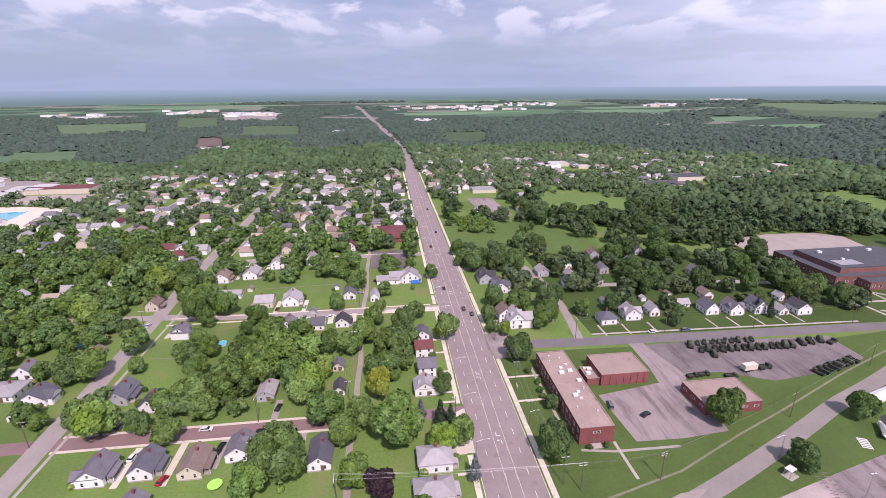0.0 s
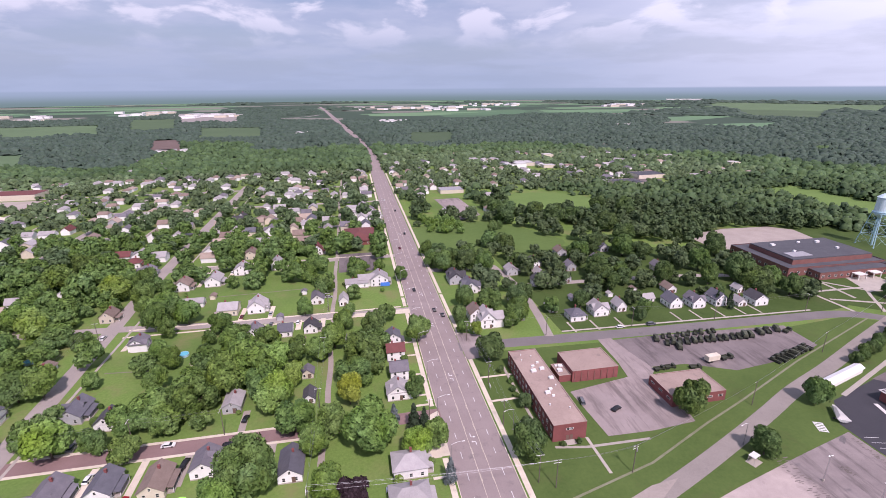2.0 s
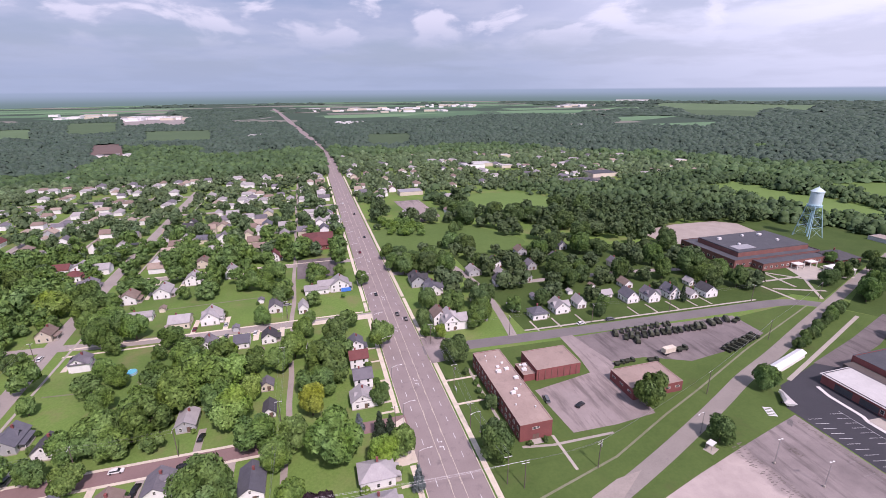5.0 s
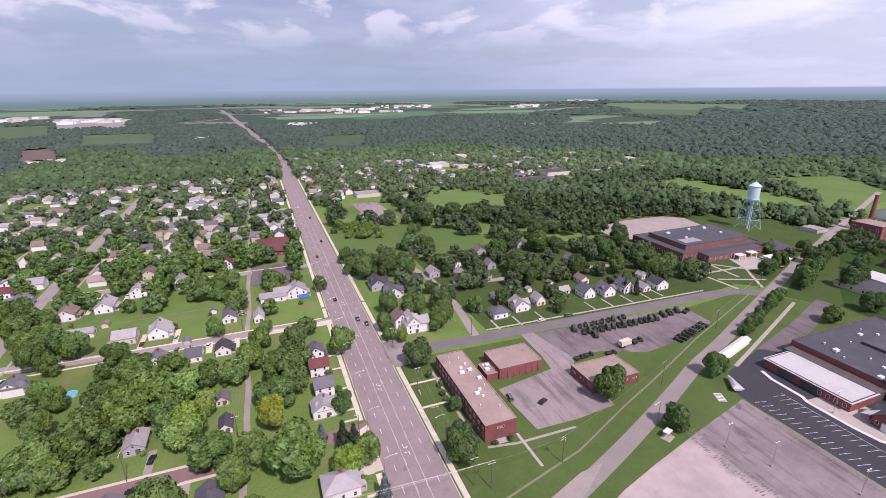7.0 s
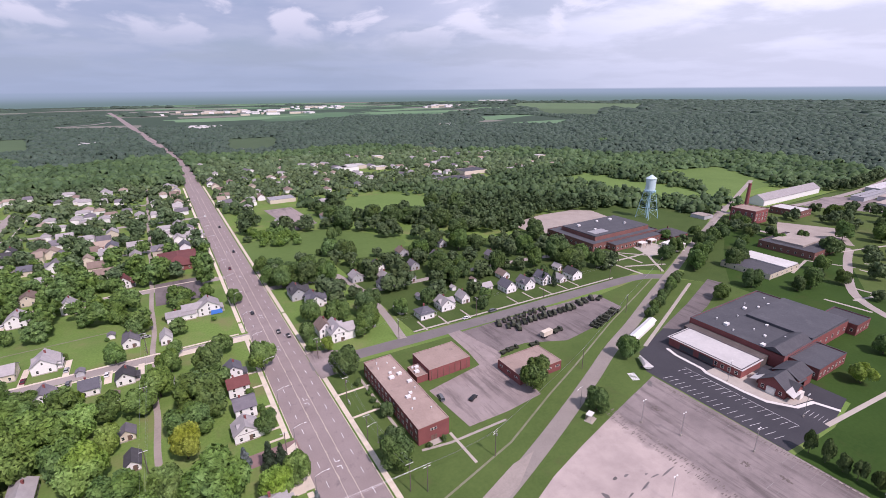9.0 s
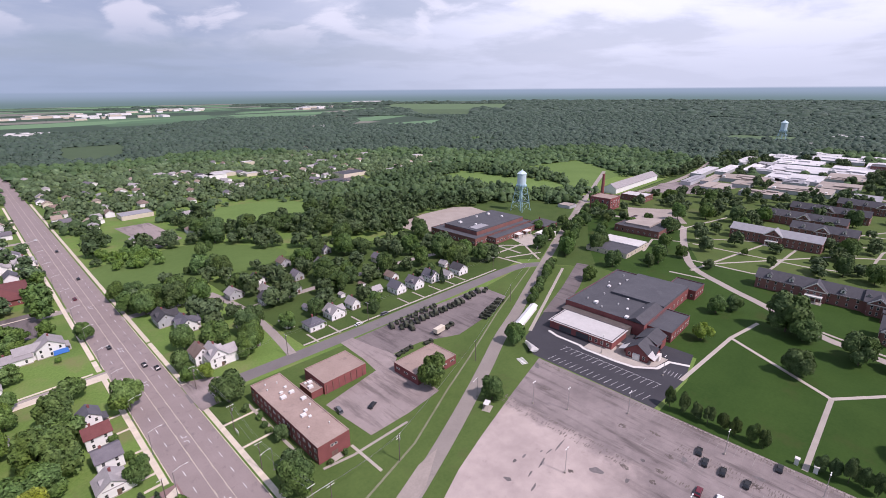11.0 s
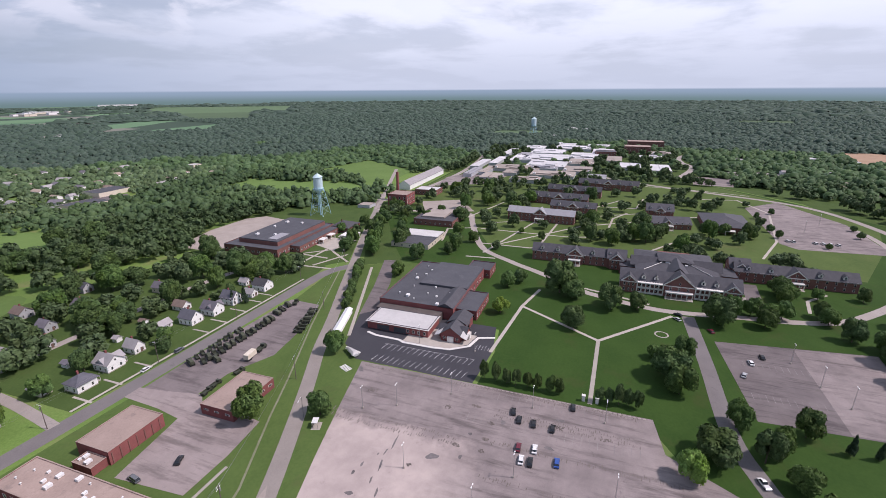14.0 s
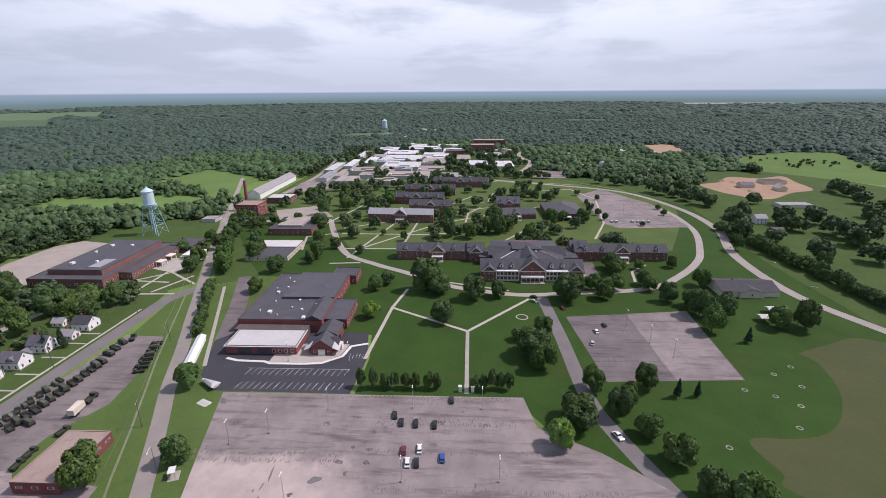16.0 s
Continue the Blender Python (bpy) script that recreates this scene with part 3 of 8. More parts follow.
paved("driveway_yard", [(78, 190), (85, 190), (87, 176), (90, 161), (84, 155), (75, 157.5), (77, 170)], lot_pale, "pale concrete driveway", 0.036, "driveway")
paved("parking_lot_south", [(207, -45), (216, -114), (149, -109), (146, -50)], lot_grey, "worn asphalt car park with two light poles", 0.032)
paved("parking_lot_south_half", [(211, -79), (215.6, -113.5), (149.5, -108.5), (148.5, -80)], lot_old, "paler half of the car park with faded stalls")
paved("parking_lot_oval", [(523, -122), (560, -160), (478, -193), (388, -193), (384, -130), (396, -121)], lot_old, "pale campus car park with a row of white trucks", 0.03)
paved("parking_lot_school", [(235, 335), (234, 306), (246, 293), (262, 296), (330, 297), (337, 330), (323, 343), (280, 345)], gravel, "pale gravel lot behind the school", 0.03)
paved("parking_lot_court", [(52, 515), (80, 515), (85, 437), (60, 420)], lot_pale, "pinkish paved court in the park", 0.03, "court")
paved("parking_lot_corner", [(-50, 308), (-50, 346), (-22, 346), (-22, 308)], lot_grey, "grey asphalt lot beside the road", 0.03)
paved("parking_lot_north", [(398, 184), (421, 140), (468, 168), (446, 208)], gravel, "pale gravel yard", 0.03)
paved("parking_lot_far", [(536, 225), (567, 168), (640, 150), (640, 212), (600, 232)], lot_old, "pale far car park", 0.03)
road("drive_far", [(679, -66), (715, -85), (796, -106), (847, -96), (916, -100), (1004, -145), (1000, -177)], 9.0, street_mat, "pale winding drive between the far lots", 0.05)
paved("parking_lot_east", [(709, -96), (645, -89), (640, -134), (704, -147)], lot_old, "pale far car park beside the drive", 0.03)
paved("driveway_hall", [(176, 136), (184, 129), (222, 139), (262, 154), (260, 162), (215, 147)], lot_grey, "grey service driveway beside the hall", 0.04, "driveway")
paved("driveway_grand", [(294, -73), (294, -82), (248, -77.5), (249, -70)], lot_grey, "grey driveway beside the grand hall", 0.03, "driveway")
paved("driveway_front", [(60, 104), (46, 95), (24, 87), (30, 96), (50, 103)], gravel, "bare gravel verge at the corner", 0.04, "verge")
paved("pavement_corner", [(10, 185), (10, 212), (22, 206), (30, 200), (30, 191), (22, 186)], lot_pale, "concrete pavement at the street corner", 0.04, "pavement")
paved("forecourt", [(-17, 128), (-9.6, 128), (-9.6, 152), (-17, 148)], pale_concrete, "pale concrete apron beside the road", 0.06, "pavement")
paved("driveway_pair", [(-50, 239), (-50, 243), (-9.6, 243.5), (-9.6, 238)], pale_concrete, "pale concrete driveway", 0.06, "driveway")

# lawns darker than the rest, with cloud shade over the campus put into colour
LAWNS = ["lawn_outer", "lawn_verge", "lawn_front", "lawn_back", "lawn_school", "lawn_lane", "lawn_yards", "meadow", "field_north", "field_strip", "field_park", "field_ball", "field_east"]
for nm, poly, mt, lb in (
    ("lawn_outer", [(150, -226), (199, -198), (245, -184), (314, -188), (383, -210), (462, -209), (560, -184), (640, -112), (640, 240), (980, 252), (1000, -150), (900, -420), (560, -520), (300, -420), (180, -300)], lawn_garden, "green lawns between the outer roads"),
    ("lawn_verge", [(11.5, 60), (11.5, 190), (84, 187), (90, 160), (180, 182), (222, 186), (246, 170), (262, 150), (262, 100), (186, 100), (160, 100), (134, 100), (60, 60)], lawn_mid, "green mown verge beside the lane"),
    ("lawn_front", [(132, 56), (162, 55), (184, 58), (186, 100), (262, 100), (262, 150), (300, 176), (370, 215), (420, 236), (640, 240), (640, -110), (560, -178), (470, -230), (300, -206), (180, -205), (150, -200), (110, -170), (70, -120), (50, -100), (40, -62), (132, -10)], lawn_shaded, "mown campus lawns, cloud shade in their deep green"),
    ("lawn_back", [(322, 100), (322, -150), (400, -190), (470, -214), (560, -170), (638, -108), (638, 238), (560, 236), (440, 240), (400, 140)], lawn_back, "paler lawns between the back halls"),
    ("lawn_school", [(236, 198), (250, 186), (300, 206), (384, 238), (420, 254), (470, 272), (520, 300), (430, 330), (345, 345), (236, 345), (226, 300)], lawn_garden, "mown lawns round the school"),
    ("lawn_lane", [(246, 172), (262, 148), (300, 174), (370, 213), (425, 236), (436, 252), (384, 230), (300, 198)], lawn_garden, "green verge between lane and workshops"),
    ("lawn_yards", [(64, 200), (62, 320), (120, 330), (240, 300), (236, 196), (222, 194), (120, 197)], lawn_garden, "green back gardens"),
    ("meadow", [(172, -146), (162, -149), (142, -143), (125, -131), (116, -119), (113, -106), (112, -90), (97, -92), (84, -98), (40, -200), (60, -280), (150, -222), (186, -190), (180, -165)], meadow, "brownish unmown meadow"),
    ("field_north", [(430, 474), (436, 332), (485, 292), (514, 334), (500, 492)], field_green, "bright green field"),
    ("field_strip", [(470, 290), (640, 300), (720, 420), (590, 450), (540, 340)], field_green, "green field strip"),
    ("field_park", [(12, 345), (12, 400), (50, 412), (90, 408), (130, 345), (100, 322), (60, 330)], field_green, "open park lawn"),
    ("field_ball", [(120, 455), (140, 520), (190, 520), (225, 485), (190, 410), (160, 415)], field_green, "green ball field"),
    ("field_east", [(855, -480), (933, -614), (922, -712), (621, -573), (589, -523), (723, -419)], field_green, "broad green field"),
):
    poly = smooth_line(poly + poly[:1], 5)[:-1] if nm in ("meadow", "field_ball", "field_park", "field_north") else poly
    solid(nm, Shape().prism(poly, 0.001, 0.006 + 0.002 * (1 + LAWNS.index(nm))), mt, lb, "lawn", kind="structure")
solid("infield", Shape().lathe([(15, 0.002), (15, 0.025)], 24, 158, 486), sand_mat, "bare reddish infield of the ball field", "infield", kind="structure")
solid("building_site", Shape().prism(smooth_line([(540, -300), (590, -296), (610, -330), (648, -362), (640, -400), (655, -440), (610, -430), (560, -418), (540, -380), (505, -330), (540, -300)])[:-1], 0.002, 0.02), sand_mat, "bare orange earth of a building site", "building site", kind="structure")
LOTS += [[(430, 474), (436, 332), (485, 292), (514, 334), (500, 492)], [(470, 290), (640, 300), (720, 420), (590, 450), (540, 340)], [(12, 345), (12, 400), (50, 412), (90, 408), (130, 345), (100, 322), (60, 330)],
         [(120, 455), (140, 520), (190, 520), (225, 485), (190, 410), (160, 415)],
         [(528, -277), (600, -300), (645, -360), (671, -408), (642, -480), (546, -418), (492, -318)], [(855, -480), (933, -614), (922, -712), (621, -573), (589, -523), (723, -419)], [(300, -240), (390, -262), (400, -320), (300, -300)], [(489, -355), (466, -409), (388, -342), (396, -310)], [(172, -146), (162, -149), (142, -143), (125, -131), (116, -119), (113, -106), (112, -90), (97, -92), (84, -98), (40, -200), (60, -280), (150, -222), (186, -190), (180, -165)]]

# footpaths
for line in (
    [(161, 57), (216, 52), (243, 46)], [(216, 52), (189, 9)], [(189, 9), (230, -28)], [(189, 9), (136, 10)],
    [(-150, 281), (-110, 283), (-72, 284.5)], [(-150, 206), (-128, 204)],
    [(16, 101), (56, 111.5), (87, 125), (111, 134.5), (157, 154), (231, 182)], [(27, 124.5), (38, 122.5), (62, 122)], [(40, 127), (40, 110)],
    [(250, 232), (269, 211), (299, 206)], [(234, 206), (262, 194)], [(300, 226), (300, 204)], [(300, 98), (420, 70)], [(318, 96), (414, 20)], [(330, 60), (425, 52)],
    [(258, 38), (284, 36)], [(258, -30), (258, -34)], [(276, -104), (258, -100)], [(276, -104), (290, -118)], [(380, 120), (470, -30)], [(400, 30), (460, -60), (480, -100)],
    [(395, 140), (470, 120)], [(322, -8), (400, -60)], [(363, 117), (361, 43), (366, 23)], [(322, 105), (322, 66), (330, 50)], [(466, 30), (518, 0)], [(482, 18), (484, -16), (534, -25)],
    [(399, 9), (435, 6), (461, -7)], [(552, -86), (560, -122), (503, -139), (401, -120), (351, -99)], [(288, 108), (290, 86)], [(318, 138), (353, 145), (365, 120)], [(613, -30), (607, -58), (603, -93), (587, -140)],
):
    footpath(line, 1.8 if line[0][0] > 100 else 1.1 if line[0][0] > 20 else 0.8, material=worn_path if line[0][0] < 20 else None)
ring_path = Shape()
for i in range(28):
    a, b = 2 * math.pi * i / 28, 2 * math.pi * (i + 1) / 28
    ring_path.prism([(206 + r * math.cos(t), -21 + r * math.sin(t)) for r, t in ((3.4, a), (3.4, b), (2.7, b), (2.7, a))], 0.001, 0.07)
solid("pavement_ring", ring_path, concrete, "round concrete path in the lawn", "footpath", kind="structure")

# pavements of the main road, laid in slabs, with kerbs as real steps
GAPS_W = [(146.5, 153.5), (239, 247), (331.5, 338.5), (128, 146)]
GAPS_E = [(80, 96), (186, 208), (297, 303)]
slab_mesh = Shape().box(-0.95, 0.95, -0.98, 0.98, 0.0, 0.11).mesh("slab", pale_concrete)
kerb_mesh = Shape().box(-0.12, 0.12, -1.49, 1.49, 0.0, 0.16).mesh("kerb", pale_concrete)
for side, gaps in ((-1, GAPS_W), (1, GAPS_E)):
    walkway = thing("pavement", side * 11.6, 0, 0, 0, "pale concrete slab pavement along the road", "pavement", kind="structure")
    y = 60.0
    while y < 260:
        if not any(a - 1 < y < b + 1 for a, b in gaps):
            part("slab", slab_mesh, None, walkway, m=Matrix.Translation((0, y, 0)))
        y += 2.0
    far = Shape()
    far.box(-0.95, 0.95, 261, 700, 0.0, 0.11)
    part("slab", far, pale_concrete, walkway)
    kerbs = thing("kerb", side * 9.85, 0, 0, 0, "pale concrete kerb of the main road", "kerb", kind="structure")
    y = 60.0
    while y < 330:
        if not any(a < y < b for a, b in gaps):
            part("kerb", kerb_mesh, None, kerbs, m=Matrix.Translation((0, y, 0)))
        y += 3.0
    PAVED.append(([(side * 11.6, 60), (side * 11.6, 700)], 1.0))

# lane markings
lanes = thing("road_markings", 0, 0, 0.034, 0, "worn white and yellow lane markings", "road marking", kind="structure")
dash_mesh = Shape().box(-0.09, 0.09, -1.5, 1.5, 0, 0.006).mesh("lane_dash", paint_white)
for x in (-5.9, 5.9):
    y = 60.0
    while y < 640:
        part("lane_dash", dash_mesh, None, lanes, m=Matrix.Translation((x, y, 0)))
        y += 9.6
for x in (-2.0, 2.0):
    part("edge_line", Shape().box(x - 0.07, x + 0.07, 50, 900, 0, 0.006), paint_yellow, lanes)
    y = 55.0
    while y < 500:
        part("lane_dash", Shape().box(x * 0.87 - 0.05, x * 0.87 + 0.05, y, y + 3, 0, 0.006), paint_yellow, lanes)
        y += 12
arrow = Shape()
arrow.box(-0.12, 0.12, -1.5, 0.5, 0, 0.006).box(-0.95, -0.1, 0.30, 0.52, 0, 0.006).prism([(-0.9, 0.0), (-0.9, 0.85), (-1.6, 0.42)], 0, 0.006)
arrow_mesh = arrow.mesh("turn_arrow", paint_white)
for y in (134, 173, 222, 262, 330, 390):
    part("turn_arrow", arrow_mesh, None, lanes, m=pose(0.55, y - 1.6, 0, 0, 0, 0))
    part("turn_arrow", arrow_mesh, None, lanes, m=pose(-0.55, y + 1.6, 0, 0, 0, 180))

# stalls of the new car park
stalls = thing("stall_markings", 0, 0, TOPS["parking_lot_new"] + 0.002, 0, "white painted parking stalls", "road marking", kind="structure")
stall_mesh = Shape().box(-2.5, 2.5, -0.07, 0.07, 0, 0.006).mesh("stall_line", paint_white)
for i in range(17):
    part("stall_line", stall_mesh, None, stalls, m=pose(139, 63 + i * 2.75, 0, 0, 0, -14))
    part("stall_line", stall_mesh, None, stalls, m=pose(149.5, 63 + i * 2.75, 0, 0, 0, -14))
part("edge_line", Shape().box(152.0, 152.14, 62, 108, 0, 0.006), paint_white, stalls)
for i in range(6):
    part("stall_line", stall_mesh, None, stalls, m=pose(163.5, 57 + i * 1.5, 0.002, 0, 0, 0) @ Matrix.Scale(0.8, 4))
kerb_walk = Shape().strip([(160, 122), (158, 116), (157.5, 103), (156, 100), (156, 84), (157, 76), (163, 68), (172, 66), (175, 58)], 1.5, 0.03, 0.16)
solid("pavement_entry", kerb_walk, stone_trim, "white concrete kerb walk round the entrance", "pavement", kind="structure")
paved("terrace", [(157, 101), (157, 77), (164, 69), (174, 67), (174, 100)], concrete, "concrete terrace at the entrance", 0.1, "terrace")
# faded stalls of the old car parks
faded = surface("faded_paint", (0.20, 0.185, 0.18), (0.28, 0.26, 0.25), 0.8, 1.5, 0.3, 0.0, random_amount=0.2)
old_stalls = thing("stall_markings", 0, 0, TOPS["parking_lot_south"] + 0.001, 0, "faded parking stalls", "road marking", kind="structure")
fade_mesh = Shape().box(-2.4, 2.4, -0.06, 0.06, 0, 0.005).mesh("stall_line", faded)
for x in (129, 113):
    for i in range(36 if x != 113 else 24):
        part("stall_line", fade_mesh, None, old_stalls, m=pose(x, -8 + i * 2.8, 0, 0, 0, 0))
for k in range(2):
    for i in range(22):
        part("stall_line", fade_mesh, None, old_stalls, m=pose(163 + 26 * k, -52 - i * 2.5 - 2 * k, 0, 0, 0, 0))
# tarred patches and oil stains
tar = surface("tar_patch", (0.10, 0.09, 0.09), (0.19, 0.17, 0.17), 0.7, 1.2, 0.3, 0.1, random_amount=0.2)
for x, y, a, b, r in ((89, 59, 1.3, 2.1, 20), (91, 74, 3.4, 0.32, 4), (86, 75, 1.6, 0.3, -6), (80, 74, 2.6, 0.34, 10), (78, 80, 1.1, 0.4, 0), (74, 81, 0.9, 0.6, 0), (73, 74, 1.4, 0.3, 8), (84, 77, 0.6, 0.3, 0), (69, 70, 1.8, 0.4, 12), (92, 50, 1.0, 0.7, 0), (114, 40, 1.4, 0.8, 30), (66, 78, 0.8, 1.2, 10), (128, 108, 2.2, 1.0, 40), (104, 50, 0.7, 0.9, 0), (106, 22, 1.8, 0.7, 80), (122, 20, 0.8, 2.0, 0)):
    blob = [((a * (1 + 0.25 * math.sin(3 * t + x))) * math.cos(t), (b * (1 + 0.2 * math.cos(2 * t + y))) * math.sin(t)) for t in [2 * math.pi * i / 14 for i in range(14)]]
    ob = solid("tar_patch", Shape().prism(blob, 0.0, 0.006), tar, "dark oil stain on the car park", "stain", kind="structure")
    ob.matrix_world = pose(x, y, TOPS["parking_lot_large"] + 0.002, 0, 0, r)
# heaps of dirt and gravel round the lamp bases and at the row ends
dirt = surface("lot_dirt", (0.09, 0.076, 0.070), (0.21, 0.18, 0.165), 0.95, 2.0, 0.5, 0.4, random_amount=0.15)
drng = random.Random(15)
for x, y, size in ((116, 96, 2.6), (116, 63, 2.4), (120, 52, 1.8), (112, 44, 1.8), (103, 44, 1.2), (97, 44, 1.7), (97, 53, 1.3), (118, 20, 2.0), (117, 4, 2.0), (83, 65, 0.9), (72, 40, 1.8)):
    heap = Shape()
    for k in range(16):
        a, q, w = drng.uniform(0, 6.28), drng.uniform(0, 1) ** 0.7 * size, drng.uniform(0.2, 0.55)
        cx, cy = q * 0.6 * math.cos(a), q * math.sin(a)
        low = [(cx + w * math.cos(b) * drng.uniform(0.7, 1.2), cy + w * math.sin(b) * drng.uniform(0.7, 1.2), 0.0) for b in (0, 1.05, 2.1, 3.15, 4.2, 5.25)]
        heap.hull(low, [(cx + (p[0] - cx) * 0.5, cy + (p[1] - cy) * 0.5, drng.uniform(0.05, 0.14)) for p in low])
    ob = solid("dirt_heap", heap, dirt, "low heap of dark dirt on the car park", "dirt", kind="stuff")
    ob.matrix_world = pose(x, y, TOPS["parking_lot_large"] + 0.001, 0, 0, 0)
# ragged dark wear along the old parking rows
wear = Shape()
for x, y0, y1, pitch in ((97.0, 54, 105, 1.35), (100.2, 54, 105, 1.35), (132.0, -8, 108, 1.3), (117.0, -8, 44, 1.3), (119.6, -8, 44, 1.3), (102.5, -20, 42, 1.5), (86, -40, 42, 1.6)):
    y = y0
    while y < y1:
        w, l, o = drng.uniform(0.10, 0.30), drng.uniform(0.4, 1.3), drng.uniform(-0.8, 0.8)
        if drng.random() < 0.85:
            wear.prism([(x + o - l, y - w * 0.4), (x + o + l * 0.4, y - w), (x + o + l, y + w * 0.3), (x + o - l * 0.5, y + w)], 0.0, 0.006)
        y += 0.6 * pitch * drng.uniform(0.5, 1.4)
ob = solid("worn_marks", wear, dirt, "ragged dark wear along old parking rows", "stain", kind="stuff")
ob.matrix_world = pose(0, 0, TOPS["parking_lot_large"] + 0.004)


# ---------------------------------------------------------------- buildings
frame_shape = Shape()
for bx in ((-0.5, -0.42, -0.75, 0.75), (0.42, 0.5, -0.75, 0.75), (-0.42, 0.42, 0.67, 0.75), (-0.42, 0.42, -0.75, -0.67), (-0.42, 0.42, -0.03, 0.03)):
    frame_shape.box(bx[0], bx[1], -0.05, 0.0, bx[2], bx[3])
FRAME_MESH = frame_shape.mesh("window_frame", stone_trim)
PANE_MESH = Shape().box(-0.42, 0.42, -0.02, -0.001, -0.67, 0.67).mesh("pane", glass_dark)
DOOR_MESH = Shape().box(-0.5, 0.5, -0.05, 0, 0, 2.1).box(-0.58, -0.5, -0.07, 0, 0, 2.2).box(0.5, 0.58, -0.07, 0, 0, 2.2).box(-0.5, 0.5, -0.07, 0, 2.1, 2.2).mesh("door", door_mat)


WINDOW_MESH = FRAME_MESH.copy()
WINDOW_MESH.materials.append(glass_dark)
wb = bmesh.new()
wb.from_mesh(FRAME_MESH)
before = len(wb.faces)
wb.from_mesh(PANE_MESH)
wb.faces.ensure_lookup_table()
for face in wb.faces[before:]:
    face.material_index = 1
wb.to_mesh(WINDOW_MESH)
wb.free()


def window(parent, x, y, z, ang, w=1.0, h=1.5, name="window"):
    """A window at a wall; ang 0 looks to -y, 90 to +x. Far off its pane and frame are one piece."""
    m = pose(x, y, z, 0, 0, ang) @ Matrix.Diagonal((w, 1, h / 1.5, 1))
    if parent.location.x > 390 or parent.location.y > 300:
        return part(name, WINDOW_MESH, None, parent, m=m)
    ob = part(name, FRAME_MESH, None, parent, m=m)
    part("pane", PANE_MESH, None, ob)
    return ob


def windows_along(parent, a, b, z, ang, count, w=1.0, h=1.5):
    for i in range(count):
        t = (i + 0.5) / count
        window(parent, a[0] + (b[0] - a[0]) * t, a[1] + (b[1] - a[1]) * t, z, ang, w, h)


def gable_roof(w, d, z, rise, over=0.45, thick=0.18):
    """Two slopes with the ridge along y."""
    s = Shape()
    hw, hd = w / 2 + over, d / 2 + over
    drop = rise * over / (w / 2)
    for sx in (-1, 1):
        lo, hi = [(sx * hw, -hd, z - drop), (0, -hd, z + rise), (0, hd, z + rise), (sx * hw, hd, z - drop)], []
        hi = [(x, y, q + thick) for x, y, q in lo]
        s.hull(lo if sx < 0 else lo[::-1], hi if sx < 0 else hi[::-1]) if sx > 0 else s.hull(lo[::-1], hi[::-1])
    return s


def hip_roof(w, d, z, rise, over=0.5, thick=0.15):
    hw, hd = w / 2 + over, d / 2 + over
    rx, ry = max(0.0, hw - hd) , max(0.0, hd - hw)
    s = Shape()
    n = 0
    s.v += [(-hw, -hd, z), (hw, -hd, z), (hw, hd, z), (-hw, hd, z), (-hw, -hd, z + thick), (hw, -hd, z + thick), (hw, hd, z + thick), (-hw, hd, z + thick)]
    if ry >= rx:
        s.v += [(0, -ry - 0.01, z + rise), (0, ry + 0.01, z + rise)]
        s.f += [(4, 5, 8), (5, 6, 9, 8), (6, 7, 9), (7, 4, 8, 9)]
    else:
        s.v += [(-rx, 0, z + rise), (rx, 0, z + rise)]
        s.f += [(4, 5, 9, 8), (5, 6, 9), (6, 7, 8, 9), (7, 4, 8)]
    s.f += [(3, 2, 1, 0), (0, 1, 5, 4), (1, 2, 6, 5), (2, 3, 7, 6), (3, 0, 4, 7)]
    return s


def gable_walls(w, d, h, rise):
    s = Shape()
    hw, hd = w / 2, d / 2
    s.v = [(-hw, -hd, 0), (hw, -hd, 0), (hw, hd, 0), (-hw, hd, 0), (-hw, -hd, h), (hw, -hd, h), (hw, hd, h), (-hw, hd, h), (0, -hd, h + rise), (0, hd, h + rise)]
    s.f = [(3, 2, 1, 0), (0, 1, 5, 8, 4), (2, 3, 7, 9, 6), (1, 2, 6, 5), (3, 0, 4, 7), (4, 8, 9, 7), (8, 5, 6, 9)]
    return s


HOUSE_WORDS = {"grey": "grey", "light": "pale grey", "dark": "dark", "blue": "blue-grey", "brown": "brown", "red": "dark red", "tan": "tan", "white": "white metal"}


